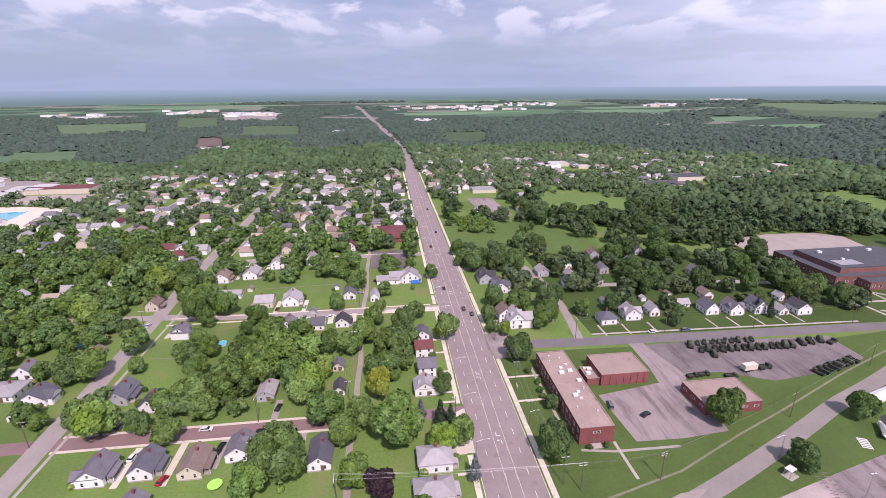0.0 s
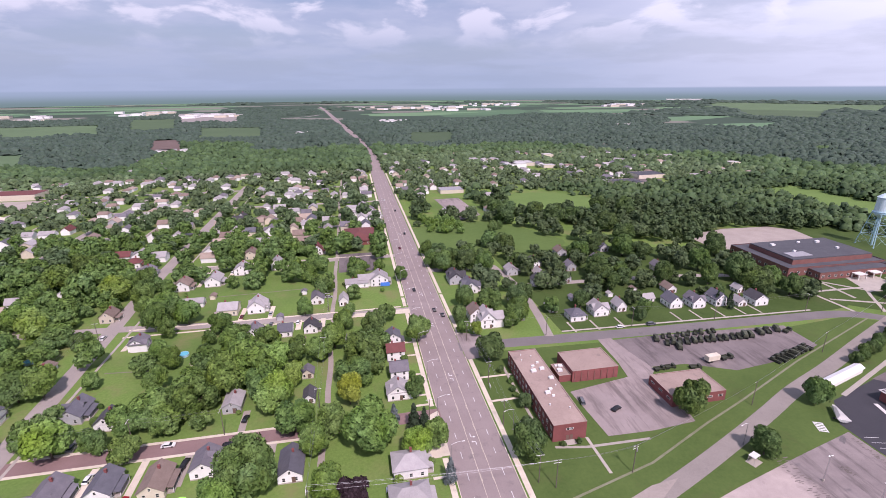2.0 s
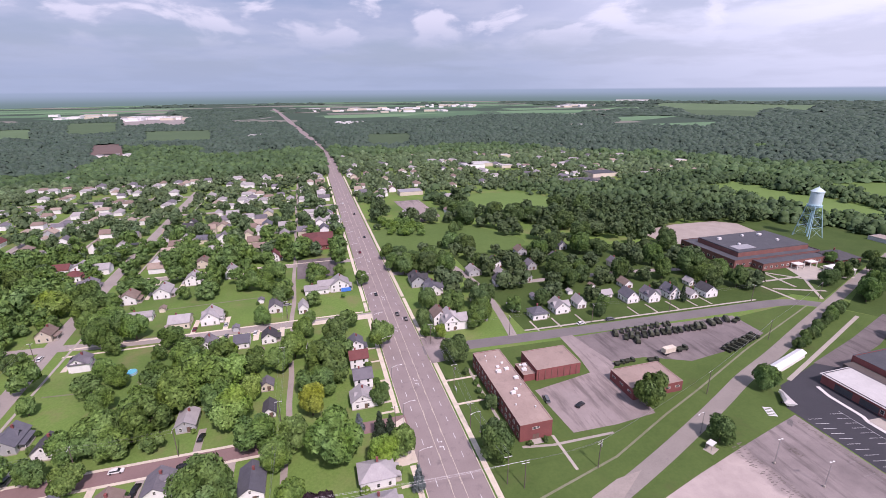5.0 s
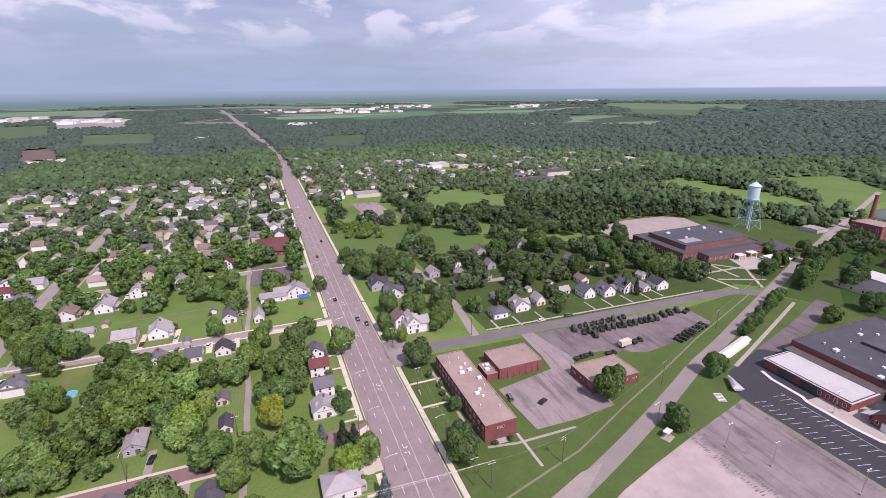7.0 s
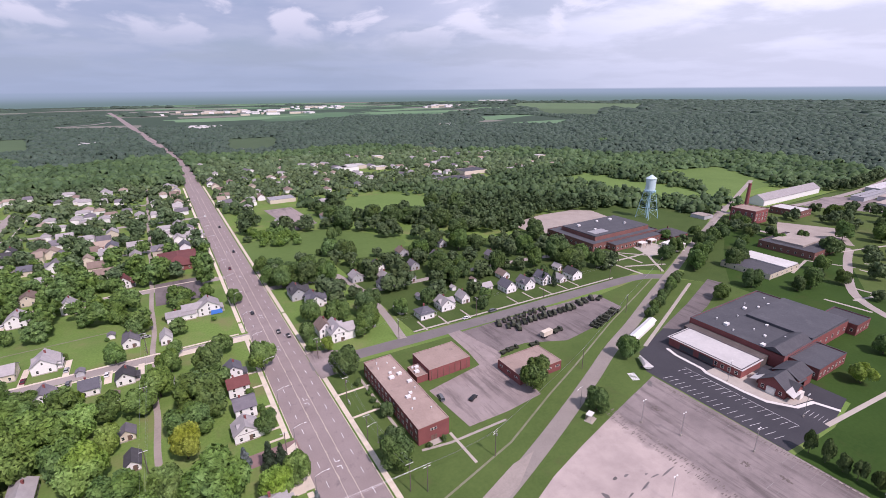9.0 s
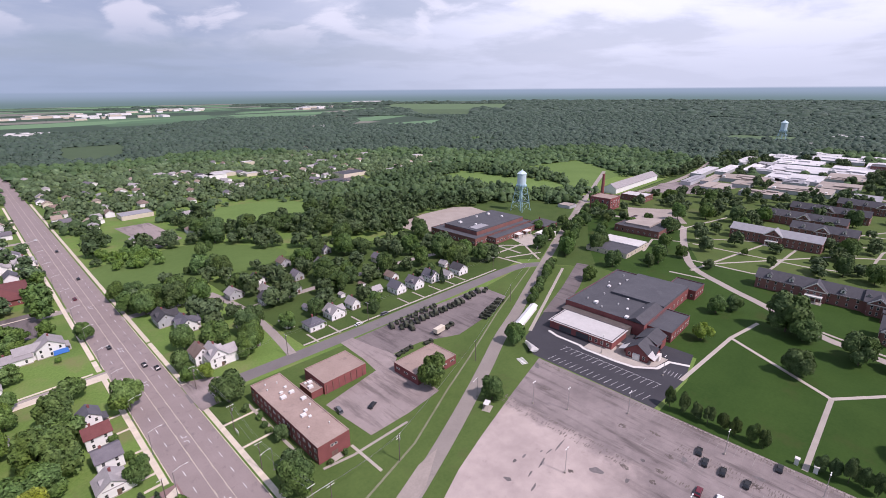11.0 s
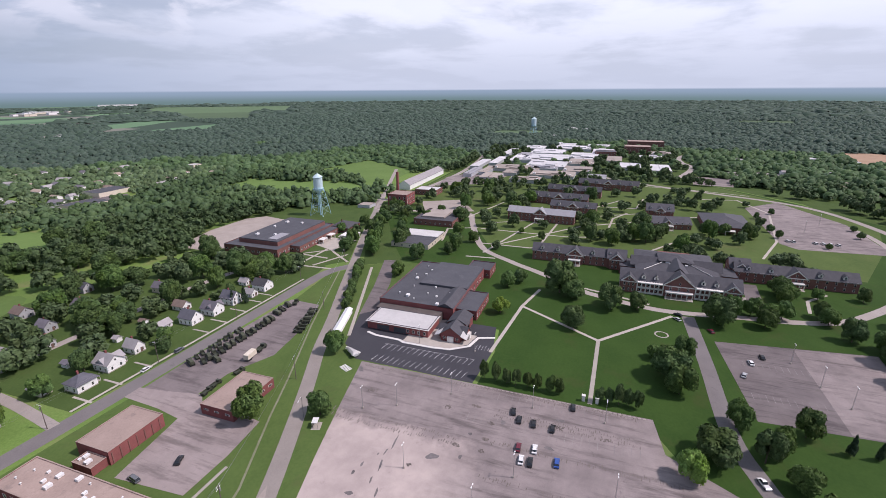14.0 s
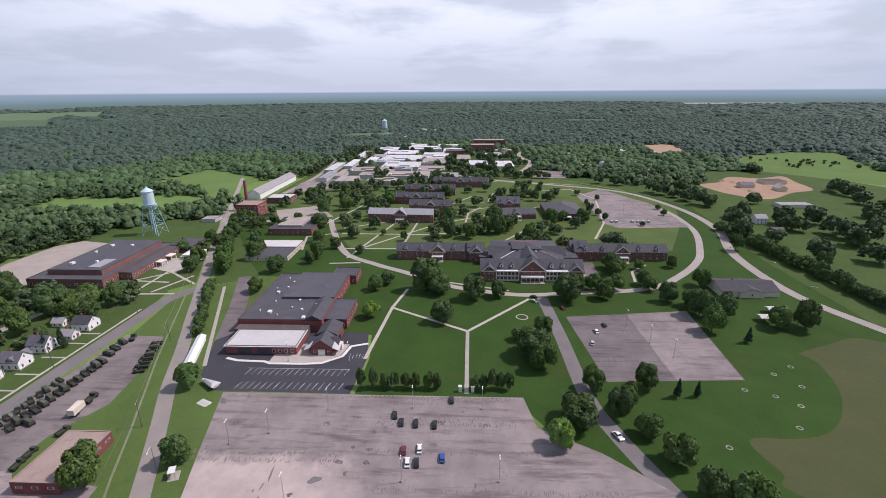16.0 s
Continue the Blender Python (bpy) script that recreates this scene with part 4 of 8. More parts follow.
def house(x, y, w, d, h=3.6, roof="grey", wall="white", rot=0, shape="gable", rise=None, porch=True, chimney=True, wing=None, dormer=False, rich=True, name="house"):
    """A timber house. w across, d along the ridge; wing: (offset x, offset y, w, d) of a cross gable."""
    # modest house sizes, smaller still in the old streets to the west
    size = 1.0 if not rich or name == "garage" else (0.84 if y < 240 else 1.0) if x < -10 else 0.92
    w, d, h = w * size, d * size, h * size
    rise = rise * size if rise is not None else (0.42 if shape == "gable" else 0.30) * w
    wing = wing and tuple(size * v for v in wing)
    t = thing(name, x, y, 0, rot, f"{wall} {'brick ' if wall == 'brick' else 'sided '}house with {HOUSE_WORDS[roof]} shingle roof" if name == "house" else f"small {wall} garage with {HOUSE_WORDS[roof]} roof", name, "houses of the town")
    OCCUPIED.append((x, y, max(w, d) * 0.52))
    if x < -20 and y > 250:
        OCCUPIED.append((x + 1.5, y - 8, 4.5))     # front gardens stay open
    hw, hd = w / 2, d / 2
    if shape == "gable":
        part("wall", gable_walls(w, d, h, rise), WALLS[wall], t)
        r = part("roof", gable_roof(w, d, h, rise), ROOFS[roof], t)
    else:
        part("wall", Shape().box(-hw, hw, -hd, hd, 0, h), WALLS[wall], t)
        r = part("roof", hip_roof(w, d, h, rise), ROOFS[roof], t)
    if rich:
        part("foundation", Shape().box(-hw - 0.05, hw + 0.05, -hd - 0.05, hd + 0.05, 0, 0.45), concrete, t)
    if chimney:
        part("chimney", Shape().box(-0.35, 0.35, -0.35, 0.35, h, h + rise + 0.9).box(-0.42, 0.42, -0.42, 0.42, h + rise + 0.75, h + rise + 0.85), brick_red, r, m=Matrix.Translation((0.6, hd * 0.35, 0)))
    if wing:
        ox, oy, ww, wd = wing
        wg = part("wing", gable_walls(ww, wd, h, rise * ww / w * 1.0), WALLS[wall], t, m=pose(ox + 0.06, oy - 0.07, 0.01, 0, 0, 90))
        part("wing_roof", gable_roof(ww, wd, h, rise * ww / w), ROOFS[roof], wg)
        window(t, ox + (wd / 2 + 0.002) * (1 if ox >= 0 else -1), oy, h * 0.55, 90 if ox >= 0 else -90, 1.0, 1.4)
    zs = [1.6] if h < 4.3 else [1.5, 3.9]
    n = 2 if w < 10 else 3
    for z in zs:
        if rich:
            windows_along(t, (-hw, -hd), (hw, -hd), z, 0, n)
            if x < 0 or rot:
                windows_along(t, (hw, -hd), (hw, hd), z, 90, 3 if d > 9 else 2)
            if x > -60 or rot:
                windows_along(t, (-hw, hd), (-hw, -hd), z, -90, 3 if d > 9 else 2)
    if rich and shape == "gable" and w > 6:
        window(t, 0, -hd, h + rise * 0.35, 0, 0.8, 1.1)
    if porch:
        px = hw + 1.0
        pr = part("porch_roof", Shape().hull([(hw, -hd * 0.7, 2.5), (hw + 2.2, -hd * 0.7, 2.25), (hw + 2.2, hd * 0.7, 2.25), (hw, hd * 0.7, 2.5)], [(hw, -hd * 0.7, 3.0), (hw + 2.2, -hd * 0.7, 2.4), (hw + 2.2, hd * 0.7, 2.4), (hw, hd * 0.7, 3.0)]), ROOFS[roof], t)
        part("porch_floor", Shape().box(hw, hw + 2.1, -hd * 0.68, hd * 0.68, 0, 0.4), concrete, t)
        for py in (-hd * 0.64, hd * 0.64):
            part("porch_post", Shape().box(hw + 1.95, hw + 2.08, py - 0.07, py + 0.07, 0.4, 2.28), WALLS["white"], t)
        part("door", DOOR_MESH, None, t, m=pose(hw + 0.01, 0.9, 0.4, 0, 0, 90))
    elif rich:
        part("door", DOOR_MESH, None, t, m=pose(min(1.6, hw * 0.3), -hd - 0.01, 0.2, 0, 0, 0))
    if dormer:
        dm = part("dormer", gable_walls(2.2, 2.4, 1.2, 0.9), WALLS[wall], r, m=pose(hw * 0.5, 0, h + rise * 0.35, 0, 0, 90))
        part("dormer_roof", gable_roof(2.2, 2.4, 1.2, 0.9, 0.2, 0.1), ROOFS[roof], dm)
    return t


# west of the road
house(-24, 124.5, 13, 10, 4.6, "light", "white", shape="hip", rise=3.2)
house(-25.5, 111.5, 14, 9, 4.2, "light", "white", shape="hip", rise=2.8)
house(-24, 165, 10, 9, 4.4, "light", "white", wing=(2.0, -0.5, 7, 10), rise=3.4, porch=False)
house(-22, 178.5, 10, 9, 6.0, "grey", "white", rot=90, rise=2.6, porch=False)
house(-22, 194, 9, 9.5, 6.0, "red", "white", rot=90, rise=2.8, porch=False)
house(-22, 206.5, 8, 8.5, 6.0, "blue", "white", rise=2.8)
house(-61, 186.5, 5, 5, 2.5, "grey", "cream", porch=False, chimney=False, name="garage")
house(-59, 169.5, 4.5, 7, 2.5, "dark", "white", porch=False, chimney=False, name="garage")
house(-62, 132, 9, 14, 3.8, "blue", "white", rise=3.0, porch=False)
house(-88, 170.5, 8, 11, 3.8, "light", "grey", rise=2.4, porch=False)
house(-133, 133, 10, 12, 4.2, "grey", "white", rise=3.6, wing=(-2, -3, 5, 9))
house(-118.5, 134, 9, 12, 4.0, "blue", "white", rise=3.4)
house(-103, 133, 9, 13, 3.8, "brown", "cream", rise=3.0)
house(-89.5, 138, 10, 11, 4.2, "grey", "white", rise=3.4, dormer=True)
house(-115.5, 118, 9, 6, 3.0, "grey", "white", porch=False)
house(-146, 176, 9, 13, 4.2, "blue", "grey", rise=3.6, wing=(-2, 1, 6, 10))
house(-131.5, 168, 8.5, 9, 4.0, "dark", "white", rise=3.4)
house(-179, 178, 12, 10, 4.2, "blue", "white", rise=3.6, wing=(2, 0, 7, 12))
house(-195, 184, 14, 13, 3.6, "light", "white", shape="hip", rise=2.4, porch=False)
house(-196, 198, 11, 8, 3.4, "grey", "white", porch=False)
house(-180, 168, 5, 5, 2.5, "blue", "white", porch=False, chimney=False, name="garage")
house(-176, 209, 8, 15, 3.0, "brown", "white", rise=2.0, porch=False)
house(-143, 226.5, 9, 9, 5.0, "grey", "white", rise=2.8, wing=(1, -2, 5, 9))
house(-171, 262, 7, 8, 3.8, "brown", "cream", rise=3.0)
house(-90, 227, 8, 10, 4.8, "grey", "white", rise=3.6, wing=(1, 1, 5, 8))
house(-75, 228, 11, 8, 4.0, "blue", "white", rot=90, rise=2.8)
house(-62.5, 228.5, 8, 9, 4.0, "dark", "white", rise=3.0)
house(-109, 259, 10, 10, 3.8, "light", "cream", rot=90, rise=2.6)
house(-94, 259.5, 9, 11, 4.0, "light", "white", rise=3.4, wing=(1, 0, 6, 10))
house(-61, 265, 7, 11, 3.4, "grey", "white", rise=2.6, porch=False)
house(-46, 258, 5, 8, 3.4, "light", "white", rise=2.6, porch=False, chimney=False)
house(-132, 272, 6, 13, 3.2, "light", "white", rot=90, rise=1.8, porch=False)
house(-24, 284, 11, 10, 4.8, "light", "white", rise=3.6, wing=(-6, 0, 7, 14))
house(-38, 282, 7, 14, 3.4, "light", "white", rot=90, rise=2.0, porch=False)
house(-92, 326, 7, 9, 5.0, "light", "white", rise=3.4)
house(-114, 321, 9, 10, 4.4, "light", "white", rise=3.2)
house(-128, 305, 9, 12, 4.0, "light", "white", rise=3.0)
house(-145, 300, 9, 10, 4.0, "brown", "white", rise=3.0)
house(-177, 331, 10, 8, 3.8, "grey", "white", rise=2.6, wing=(0, 0, 6, 11))
house(-192, 350, 10, 10, 4.0, "red", "white", shape="hip", rise=2.6)
house(-114, 353, 9, 10, 4.0, "brown", "cream", rise=2.8)
house(-66, 352, 7, 8, 4.4, "red", "white", rise=3.4)
house(-79, 425, 13, 9, 4.6, "light", "white", rot=90, rise=3.0, wing=(2, 0, 6, 10))
house(-18, 446, 11, 10, 4.6, "light", "white", rise=3.6, wing=(0, 0, 6, 12))
big = thing("church_hall", -34, 384, 0, 0, "low hall with a broad dark red hip roof", "hall")
part("wall", Shape().box(-12, 12, -18, 18, 0, 3.6), brick_red, big)
part("roof", hip_roof(24, 36, 3.6, 4.2, 0.8), ROOFS["red"], big)
windows_along(big, (-12, -18), (12, -18), 1.8, 0, 6)
windows_along(big, (12, -18), (12, 18), 1.8, 90, 9)
part("door", DOOR_MESH, None, big, m=pose(0, -18.01, 0))
OCCUPIED.append((-34, 384, 20))
part("tarp", Shape().hull([(-3, 0, 0.3), (3, 0, 0.3), (3, 0.4, 0.3), (-3, 0.4, 0.3)], [(-2.8, 0.3, 2.6), (2.8, 0.3, 2.6), (2.8, 0.6, 2.6), (-2.8, 0.6, 2.6)]), tarp_blue, thing("tarpaulin", -20.5, 278.2, 0, 0, "bright blue tarpaulin on a house wall", "tarpaulin"))

# east of the road
house(28, 217, 9, 12, 5.6, "light", "white", rise=4.2, wing=(3, -2, 7, 12), porch=False, dormer=True)
house(24, 224, 8, 10, 5.4, "brown", "white", rise=3.4, porch=False)
house(47, 221, 5, 9, 3.0, "light", "white", porch=False, chimney=False, name="garage")
house(30, 262, 9, 13, 4.6, "blue", "white", rise=3.4, wing=(1, 0, 7, 12))
house(24, 278, 9, 14, 4.6, "dark", "grey", rise=3.4, wing=(2, 0, 7, 11))
house(77, 213.5, 9, 9, 3.8, "blue", "white", shape="hip", rise=3.2)
house(68.5, 226, 4.5, 8, 2.5, "light", "white", porch=False, chimney=False, name="garage")
house(92, 217, 9, 10, 4.2, "light", "white", rise=3.4, wing=(1, 0, 6, 10))
house(106, 219, 6, 8, 3.8, "light", "white", rise=3.4, porch=False)
house(128, 226, 5, 7, 2.6, "light", "white", rot=90, porch=False, chimney=False, name="garage")
house(138, 217.5, 8, 10, 4.4, "blue", "white", rise=3.8)
house(149, 236, 6, 8, 3.0, "brown", "white", porch=False, chimney=False, name="garage")
house(150.5, 215, 8, 10, 4.6, "grey", "white", rise=3.6, wing=(1, -1, 5, 9))
house(165, 215, 8, 10, 4.8, "blue", "white", rise=3.8)
house(176.5, 211, 6, 7, 3.0, "light", "white", porch=False)
house(190, 227, 5, 6, 2.6, "light", "white", porch=False, chimney=False, name="garage")
house(187.5, 211, 9, 10, 4.6, "dark", "white", rise=3.2)
for args in ((94, 276, 8, 9, "dark"), (106, 282, 7, 8, "grey"), (80, 273, 7, 9, "light"), (94, 262, 6, 5, "light"), (164, 269, 7, 9, "grey"), (148, 315, 7, 9, "blue"), (127, 313, 8, 9, "light"), (112, 312, 8, 9, "brown"), (84, 294, 8, 9, "dark"), (75, 262, 8, 9, "dark"), (64, 283, 8, 9, "light"), (72, 300, 7, 8, "light"), (118, 268, 6, 8, "light"), (130, 290, 8, 9, "grey"), (52, 240, 7, 9, "dark")):
    house(args[0], args[1], args[2], args[3], 4.0, args[4], ("white", "grey", "cream")[int(args[0]) % 3], rise=3.0, porch=args[2] > 7)

# the block beyond the second street
for hx, hy, w, d, h, roof, wall, rot, wing in ((-253, 278, 8, 10, 5.0, "light", "white", 0, (3, -3, 6, 8)), (-235, 279, 7, 9, 2.8, "tan", "white", 90, None), (-234, 292, 4, 7, 2.6, "light", "white", 90, None), (-303, 366, 9, 16, 4.0, "light", "white", 90, (0, 0, 7, 12)), (-300, 384, 8, 14, 3.8, "blue", "grey", 90, None), (-279, 390, 8, 9, 4.0, "light", "cream", 0, None), (-176, 267, 6, 11, 4.6, "brown", "cream", 0, None), (-205, 366, 9, 10, 4.0, "red", "white", 90, None), (-193, 365, 10, 10, 4.6, "light", "white", 0, (1, 0, 6, 10)), (-179, 360, 9, 10, 4.0, "light", "white", 90, None), (-179, 333, 10, 9, 4.0, "light", "white", 90, None), (-206, 455, 9, 12, 4.2, "brown", "white", 90, None), (-194, 421, 10, 14, 4.0, "blue", "white", 90, None), (-241, 432, 9, 10, 5.0, "light", "white", 0, (1, 1, 6, 9)), (-210, 300, 8, 10, 4.0, "grey", "white", 0, None), (-262, 330, 8, 11, 4.0, "light", "white", 90, None)):
    if free_spot(hx, hy, 3):
        house(hx, hy, w, d, h, roof, wall, rot=rot, rise=2.9, porch=False, chimney=False, rich=hy < 300, wing=wing)
# further houses of the town, street by street
rng = random.Random(5)
for street_x in (-160, -268, -376):
    for side in (-1, 1):
        for k in range(34):
            hx, hy = street_x + side * rng.uniform(13, 19), 60 + k * 17 + rng.uniform(-3, 3)
            if -320 < hx < -165 and 230 < hy < 400 or hy < 340 and street_x == -160 and hy > 110 or math.hypot(hx + 35, hy) < 120 or hy > 470 or not free_spot(hx, hy, 6):
                continue
            house(hx, hy, rng.uniform(7, 10), rng.uniform(8, 12), rng.choice((3.4, 3.8, 5.0)), rng.choice(("grey", "light", "light", "brown", "dark", "tan", "red")), rng.choice(("white", "white", "cream", "grey")), rot=rng.choice((0, 90, 180)), rise=rng.uniform(2.4, 3.4), porch=False, chimney=rng.random() < 0.2, rich=False)
for street_y in (243, 335, 427):
    for side in (-1, 1):
        for k in range(26):
            hx, hy = -30 - k * 15.5 + rng.uniform(-2.5, 2.5), street_y + side * rng.uniform(13, 17)
            if -320 < hx < -165 and hy < 400 or street_y < 340 and hx > -205 or hy > 450 or not free_spot(hx, hy, 5):
                continue
            house(hx, hy, rng.uniform(7, 9.5), rng.uniform(8, 12), rng.choice((3.4, 3.8, 5.0)), rng.choice(("grey", "light", "light", "light", "brown", "tan", "red", "blue")), rng.choice(("white", "white", "white", "cream")), rot=rng.choice((0, 90, 180)), rise=rng.uniform(2.4, 3.4), porch=False, chimney=False, rich=False, wing=(1, 0, 5, 9) if rng.random() < 0.3 and hy < 450 else None)
for hx0, ys in ((-24, (470, 490, 545, 568, 590, 640, 665, 690)), (-80, (378, 396, 450, 470, 490)), (-112, (380, 400, 450, 475, 495)), (22, (560, 580, 602, 640, 668, 690, 720)), (60, (570, 600, 640, 700))):
    for hy in ys:
        hx = hx0 + rng.uniform(-4, 4)
        if free_spot(hx, hy, 5):
            house(hx, hy, rng.uniform(8, 10), rng.uniform(8, 12), 4.0, rng.choice(("grey", "light", "brown", "tan")), rng.choice(("white", "cream", "white")), rot=rng.choice((0, 90)), rise=rng.uniform(2.4, 3.4), porch=False, chimney=False, rich=False)


def block(name, x0, x1, y0, y1, h, wall, roof, label, category="building", parapet=0.5, rows=(), bays=(8, 8), wh=(1.2, 1.6), sides="wsen"):
    """A flat-roofed building with parapet, coping and windows."""
    cx, cy = (x0 + x1) / 2, (y0 + y1) / 2
    hw, hd = (x1 - x0) / 2, (y1 - y0) / 2
    t = thing(name, cx, cy, 0, 0, label, category)
    OCCUPIED.append((cx, cy, max(hw, hd) + 2))
    LOTS.append([(x0 - 2, y0 - 2), (x1 + 2, y0 - 2), (x1 + 2, y1 + 2), (x0 - 2, y1 + 2)])
    part("wall", Shape().box(-hw, hw, -hd, hd, 0, h), wall, t)
    part("roof", Shape().box(-hw + 0.3, hw - 0.3, -hd + 0.3, hd - 0.3, h, h + 0.08), roof, t)
    par = Shape()
    for a, b, c2, d in ((-hw, hw, -hd, -hd + 0.3), (-hw, hw, hd - 0.3, hd), (-hw, -hw + 0.3, -hd + 0.3, hd - 0.3), (hw - 0.3, hw, -hd + 0.3, hd - 0.3)):
        par.box(a, b, c2, d, h, h + parapet)
    part("parapet", par, wall, t)
    cop = Shape()
    for a, b, c2, d in ((-hw - 0.05, hw + 0.05, -hd - 0.05, -hd + 0.35), (-hw - 0.05, hw + 0.05, hd - 0.35, hd + 0.05), (-hw - 0.05, -hw + 0.35, -hd + 0.35, hd - 0.35), (hw - 0.35, hw + 0.05, -hd + 0.35, hd - 0.35)):
        cop.box(a, b, c2, d, h + parapet, h + parapet + 0.08)
    part("coping", cop, roof if roof is tar_roof else membrane, t)
    for z in rows:
        if "s" in sides:
            windows_along(t, (-hw, -hd), (hw, -hd), z, 0, bays[0], *wh)
        if "e" in sides:
            windows_along(t, (hw, -hd), (hw, hd), z, 90, bays[1], *wh)
        if "w" in sides:
            windows_along(t, (-hw, hd), (-hw, -hd), z, -90, bays[1], *wh)
    return t


VENT = Shape().box(-0.8, 0.8, -0.6, 0.6, 0, 0.9).box(-0.9, 0.9, -0.7, 0.7, 0.9, 1.0).mesh("roof_vent", white_metal)
UNIT = Shape().box(-1.4, 1.4, -1.0, 1.0, 0.2, 1.4).lathe([(0.6, 1.4), (0.6, 1.55), (0.1, 1.55)], 12).box(-1.2, -1.0, -0.9, 0.9, 0, 0.2).box(1.0, 1.2, -0.9, 0.9, 0, 0.2).mesh("air_conditioner", white_metal)
STUB = Shape().lathe([(0.25, 0), (0.25, 0.7), (0.4, 0.75), (0.4, 0.95), (0.05, 1.0)], 10).mesh("vent_pipe", white_metal)


def rooftop(parent, z, items):
    for kind, x, y, s in items:
        part({"v": "roof_vent", "u": "air_conditioner", "p": "vent_pipe"}[kind], {"v": VENT, "u": UNIT, "p": STUB}[kind], None, parent, m=pose(x, y, z, 0, 0, 0) @ Matrix.Scale(0.75 * s, 4))


# larger buildings among the trees further north
paved("parking_lot_north_end", [(322, 556), (352, 534), (372, 566), (340, 590)], lot_grey, "asphalt lot among trees", 0.03)
for bx0, bx1, by0, by1, bh, br, lb in ((222, 250, 716, 742, 5, white_roof, "low white-roofed building among trees"), (344, 384, 575, 604, 5, membrane, "low dark-roofed building among trees"), (64, 92, 540, 560, 4, slate_light, "low grey-roofed building beside the court"), (300, 318, 800, 815, 5, white_roof, "low white-roofed building among trees"), (548, 566, 645, 662, 5, white_roof, "low white-roofed building among trees"), (255, 275, 690, 705, 4, white_roof, "low white-roofed building among trees")):
    block("low_building", bx0, bx1, by0, by1, bh, WALLS["cream"], br, lb, parapet=0.3)
    OCCUPIED.append(((bx0 + bx1) / 2 - 10, by0 - 16, 20))
# long brick building beside the road and its neighbours
bl = block("brick_building", 27, 39.6, 127, 177, 6.8, brick_red, tar_roof, "long low red brick building with flat gravel roof", rows=(1.9, 4.9), bays=(2, 14), wh=(1.5, 1.5), sides="we", parapet=0.25)
rooftop(bl, 6.88, [("u", -1, 8, 1.0), ("u", 3, 9, 0.9), ("v", 0, 11.5, 1), ("v", 3, 14, 0.8), ("u", -1, -7, 0.9), ("v", 1, -5, 1), ("v", 0.5, -9, 0.8), ("p", 4, -3, 1), ("p", -3, 17, 1), ("p", 3.5, -17, 1), ("p", -3, -14, 1), ("u", 4.2, 2, 0.9), ("p", -2, 21, 1), ("p", 2, 19, 1)])
window(bl, 0.6, -25, 4.9, 0, 1.3, 1.0)
window(bl, -0.8, -25, 4.9, 0, 1.3, 1.0)
for dx in (-0.7, 0.7):
    part("door", DOOR_MESH, None, bl, m=pose(dx, -25.01, 0.1))
part("step", Shape().box(-2, 2, -27.5, -25, 0, 0.15), concrete, bl)
b1 = block("brick_store", 49.5, 70.5, 159, 174.5, 5.2, brick_red, tar_roof, "red brick store building with flat brown roof", rows=(), parapet=0.2)
for i in range(7):
    part("pilaster", Shape().box(-9.6 + i * 3.0, -9.2 + i * 3.0, -7.95, -7.75, 0, 4.6), brick_dark, b1)
an = block("brick_annex", 44, 49.4, 160, 169, 3.0, brick_red, tar_roof, "low brick annex with machinery on its roof", parapet=0.3)
rooftop(an, 3.1, [("u", -1, -1, 1.0), ("u", 0.6, 2.2, 0.9), ("v", -1, 3, 0.8)])
b2 = block("brick_garage", 80.5, 104, 136, 151.5, 4.4, brick_red, tar_roof, "low red brick garage with flat brown roof", rows=(2.6,), bays=(5, 3), wh=(2.2, 0.9), parapet=0.2)

# the hall with the dark roofs
link_roof_mat = surface("link_gravel_roof", (0.085, 0.072, 0.068), (0.135, 0.115, 0.108), 0.95, 1.2, 0.12, 0.1, random_amount=0.0, stain=((0.19, 0.165, 0.155), 0.2, 0.6))
h1 = block("hall", 186, 250, 84, 128, 6.6, brick_red, membrane, "large red brick hall with dark flat roof", rows=(3.0,), bays=(10, 8), wh=(1.6, 2.0), sides="s")
rooftop(h1, 6.68, [("u", 2, 13, 1.0), ("p", -10, 10, 1.3), ("v", 18, 9, 1), ("u", 26, -14, 1.0), ("p", 13, -12, 1.3), ("v", -20, -8, 1), ("v", -4, 4, 1), ("v", -1, 5, 1), ("p", 2, 2, 1.3), ("v", 5, -4, 1), ("p", -18, -2, 1.4), ("p", -14, -14, 1.4), ("v", 10, 10, 1), ("p", 20, -6, 1.3), ("v", 14, 3, 0.9), ("p", -22, 14, 1.5), ("u", -24, 8, 1.2), ("p", 24, 14, 1.3), ("v", -8, -3, 1), ("p", 8, 16, 1.2), ("u", -30, -12, 1.1), ("p", -27, 3, 1.3)])
part("raised_roof", Shape().box(-6, 31.7, -21.7, 8, 6.68, 8.0), membrane, h1)
part("lower_roof", Shape().box(-38, -32.05, -16, 21, 0, 4.4), link_roof_mat, h1, "dull brown gravel roof of the low link")
part("sloped_roof", Shape().hull([(-32, -22.2, 6.6), (-6, -22.2, 6.6), (-6, -12, 6.6), (-32, -12, 6.6)], [(-32, -17.6, 9.2), (-6, -17.6, 9.2), (-6, -17.0, 9.2), (-32, -17.0, 9.2)]), slate, h1)
h2 = block("hall_wing", 190, 216, 72, 83.9, 5.0, brick_red, membrane, "red brick side wing with dark roof", rows=(2.4,), bays=(7, 3), wh=(1.3, 1.8), sides="sw")
h3 = block("hall_annex", 250.1, 266, 80, 96, 5.4, brick_red, slate, "red brick annex of the hall", rows=(2.6,), bays=(4, 4), sides="sw")
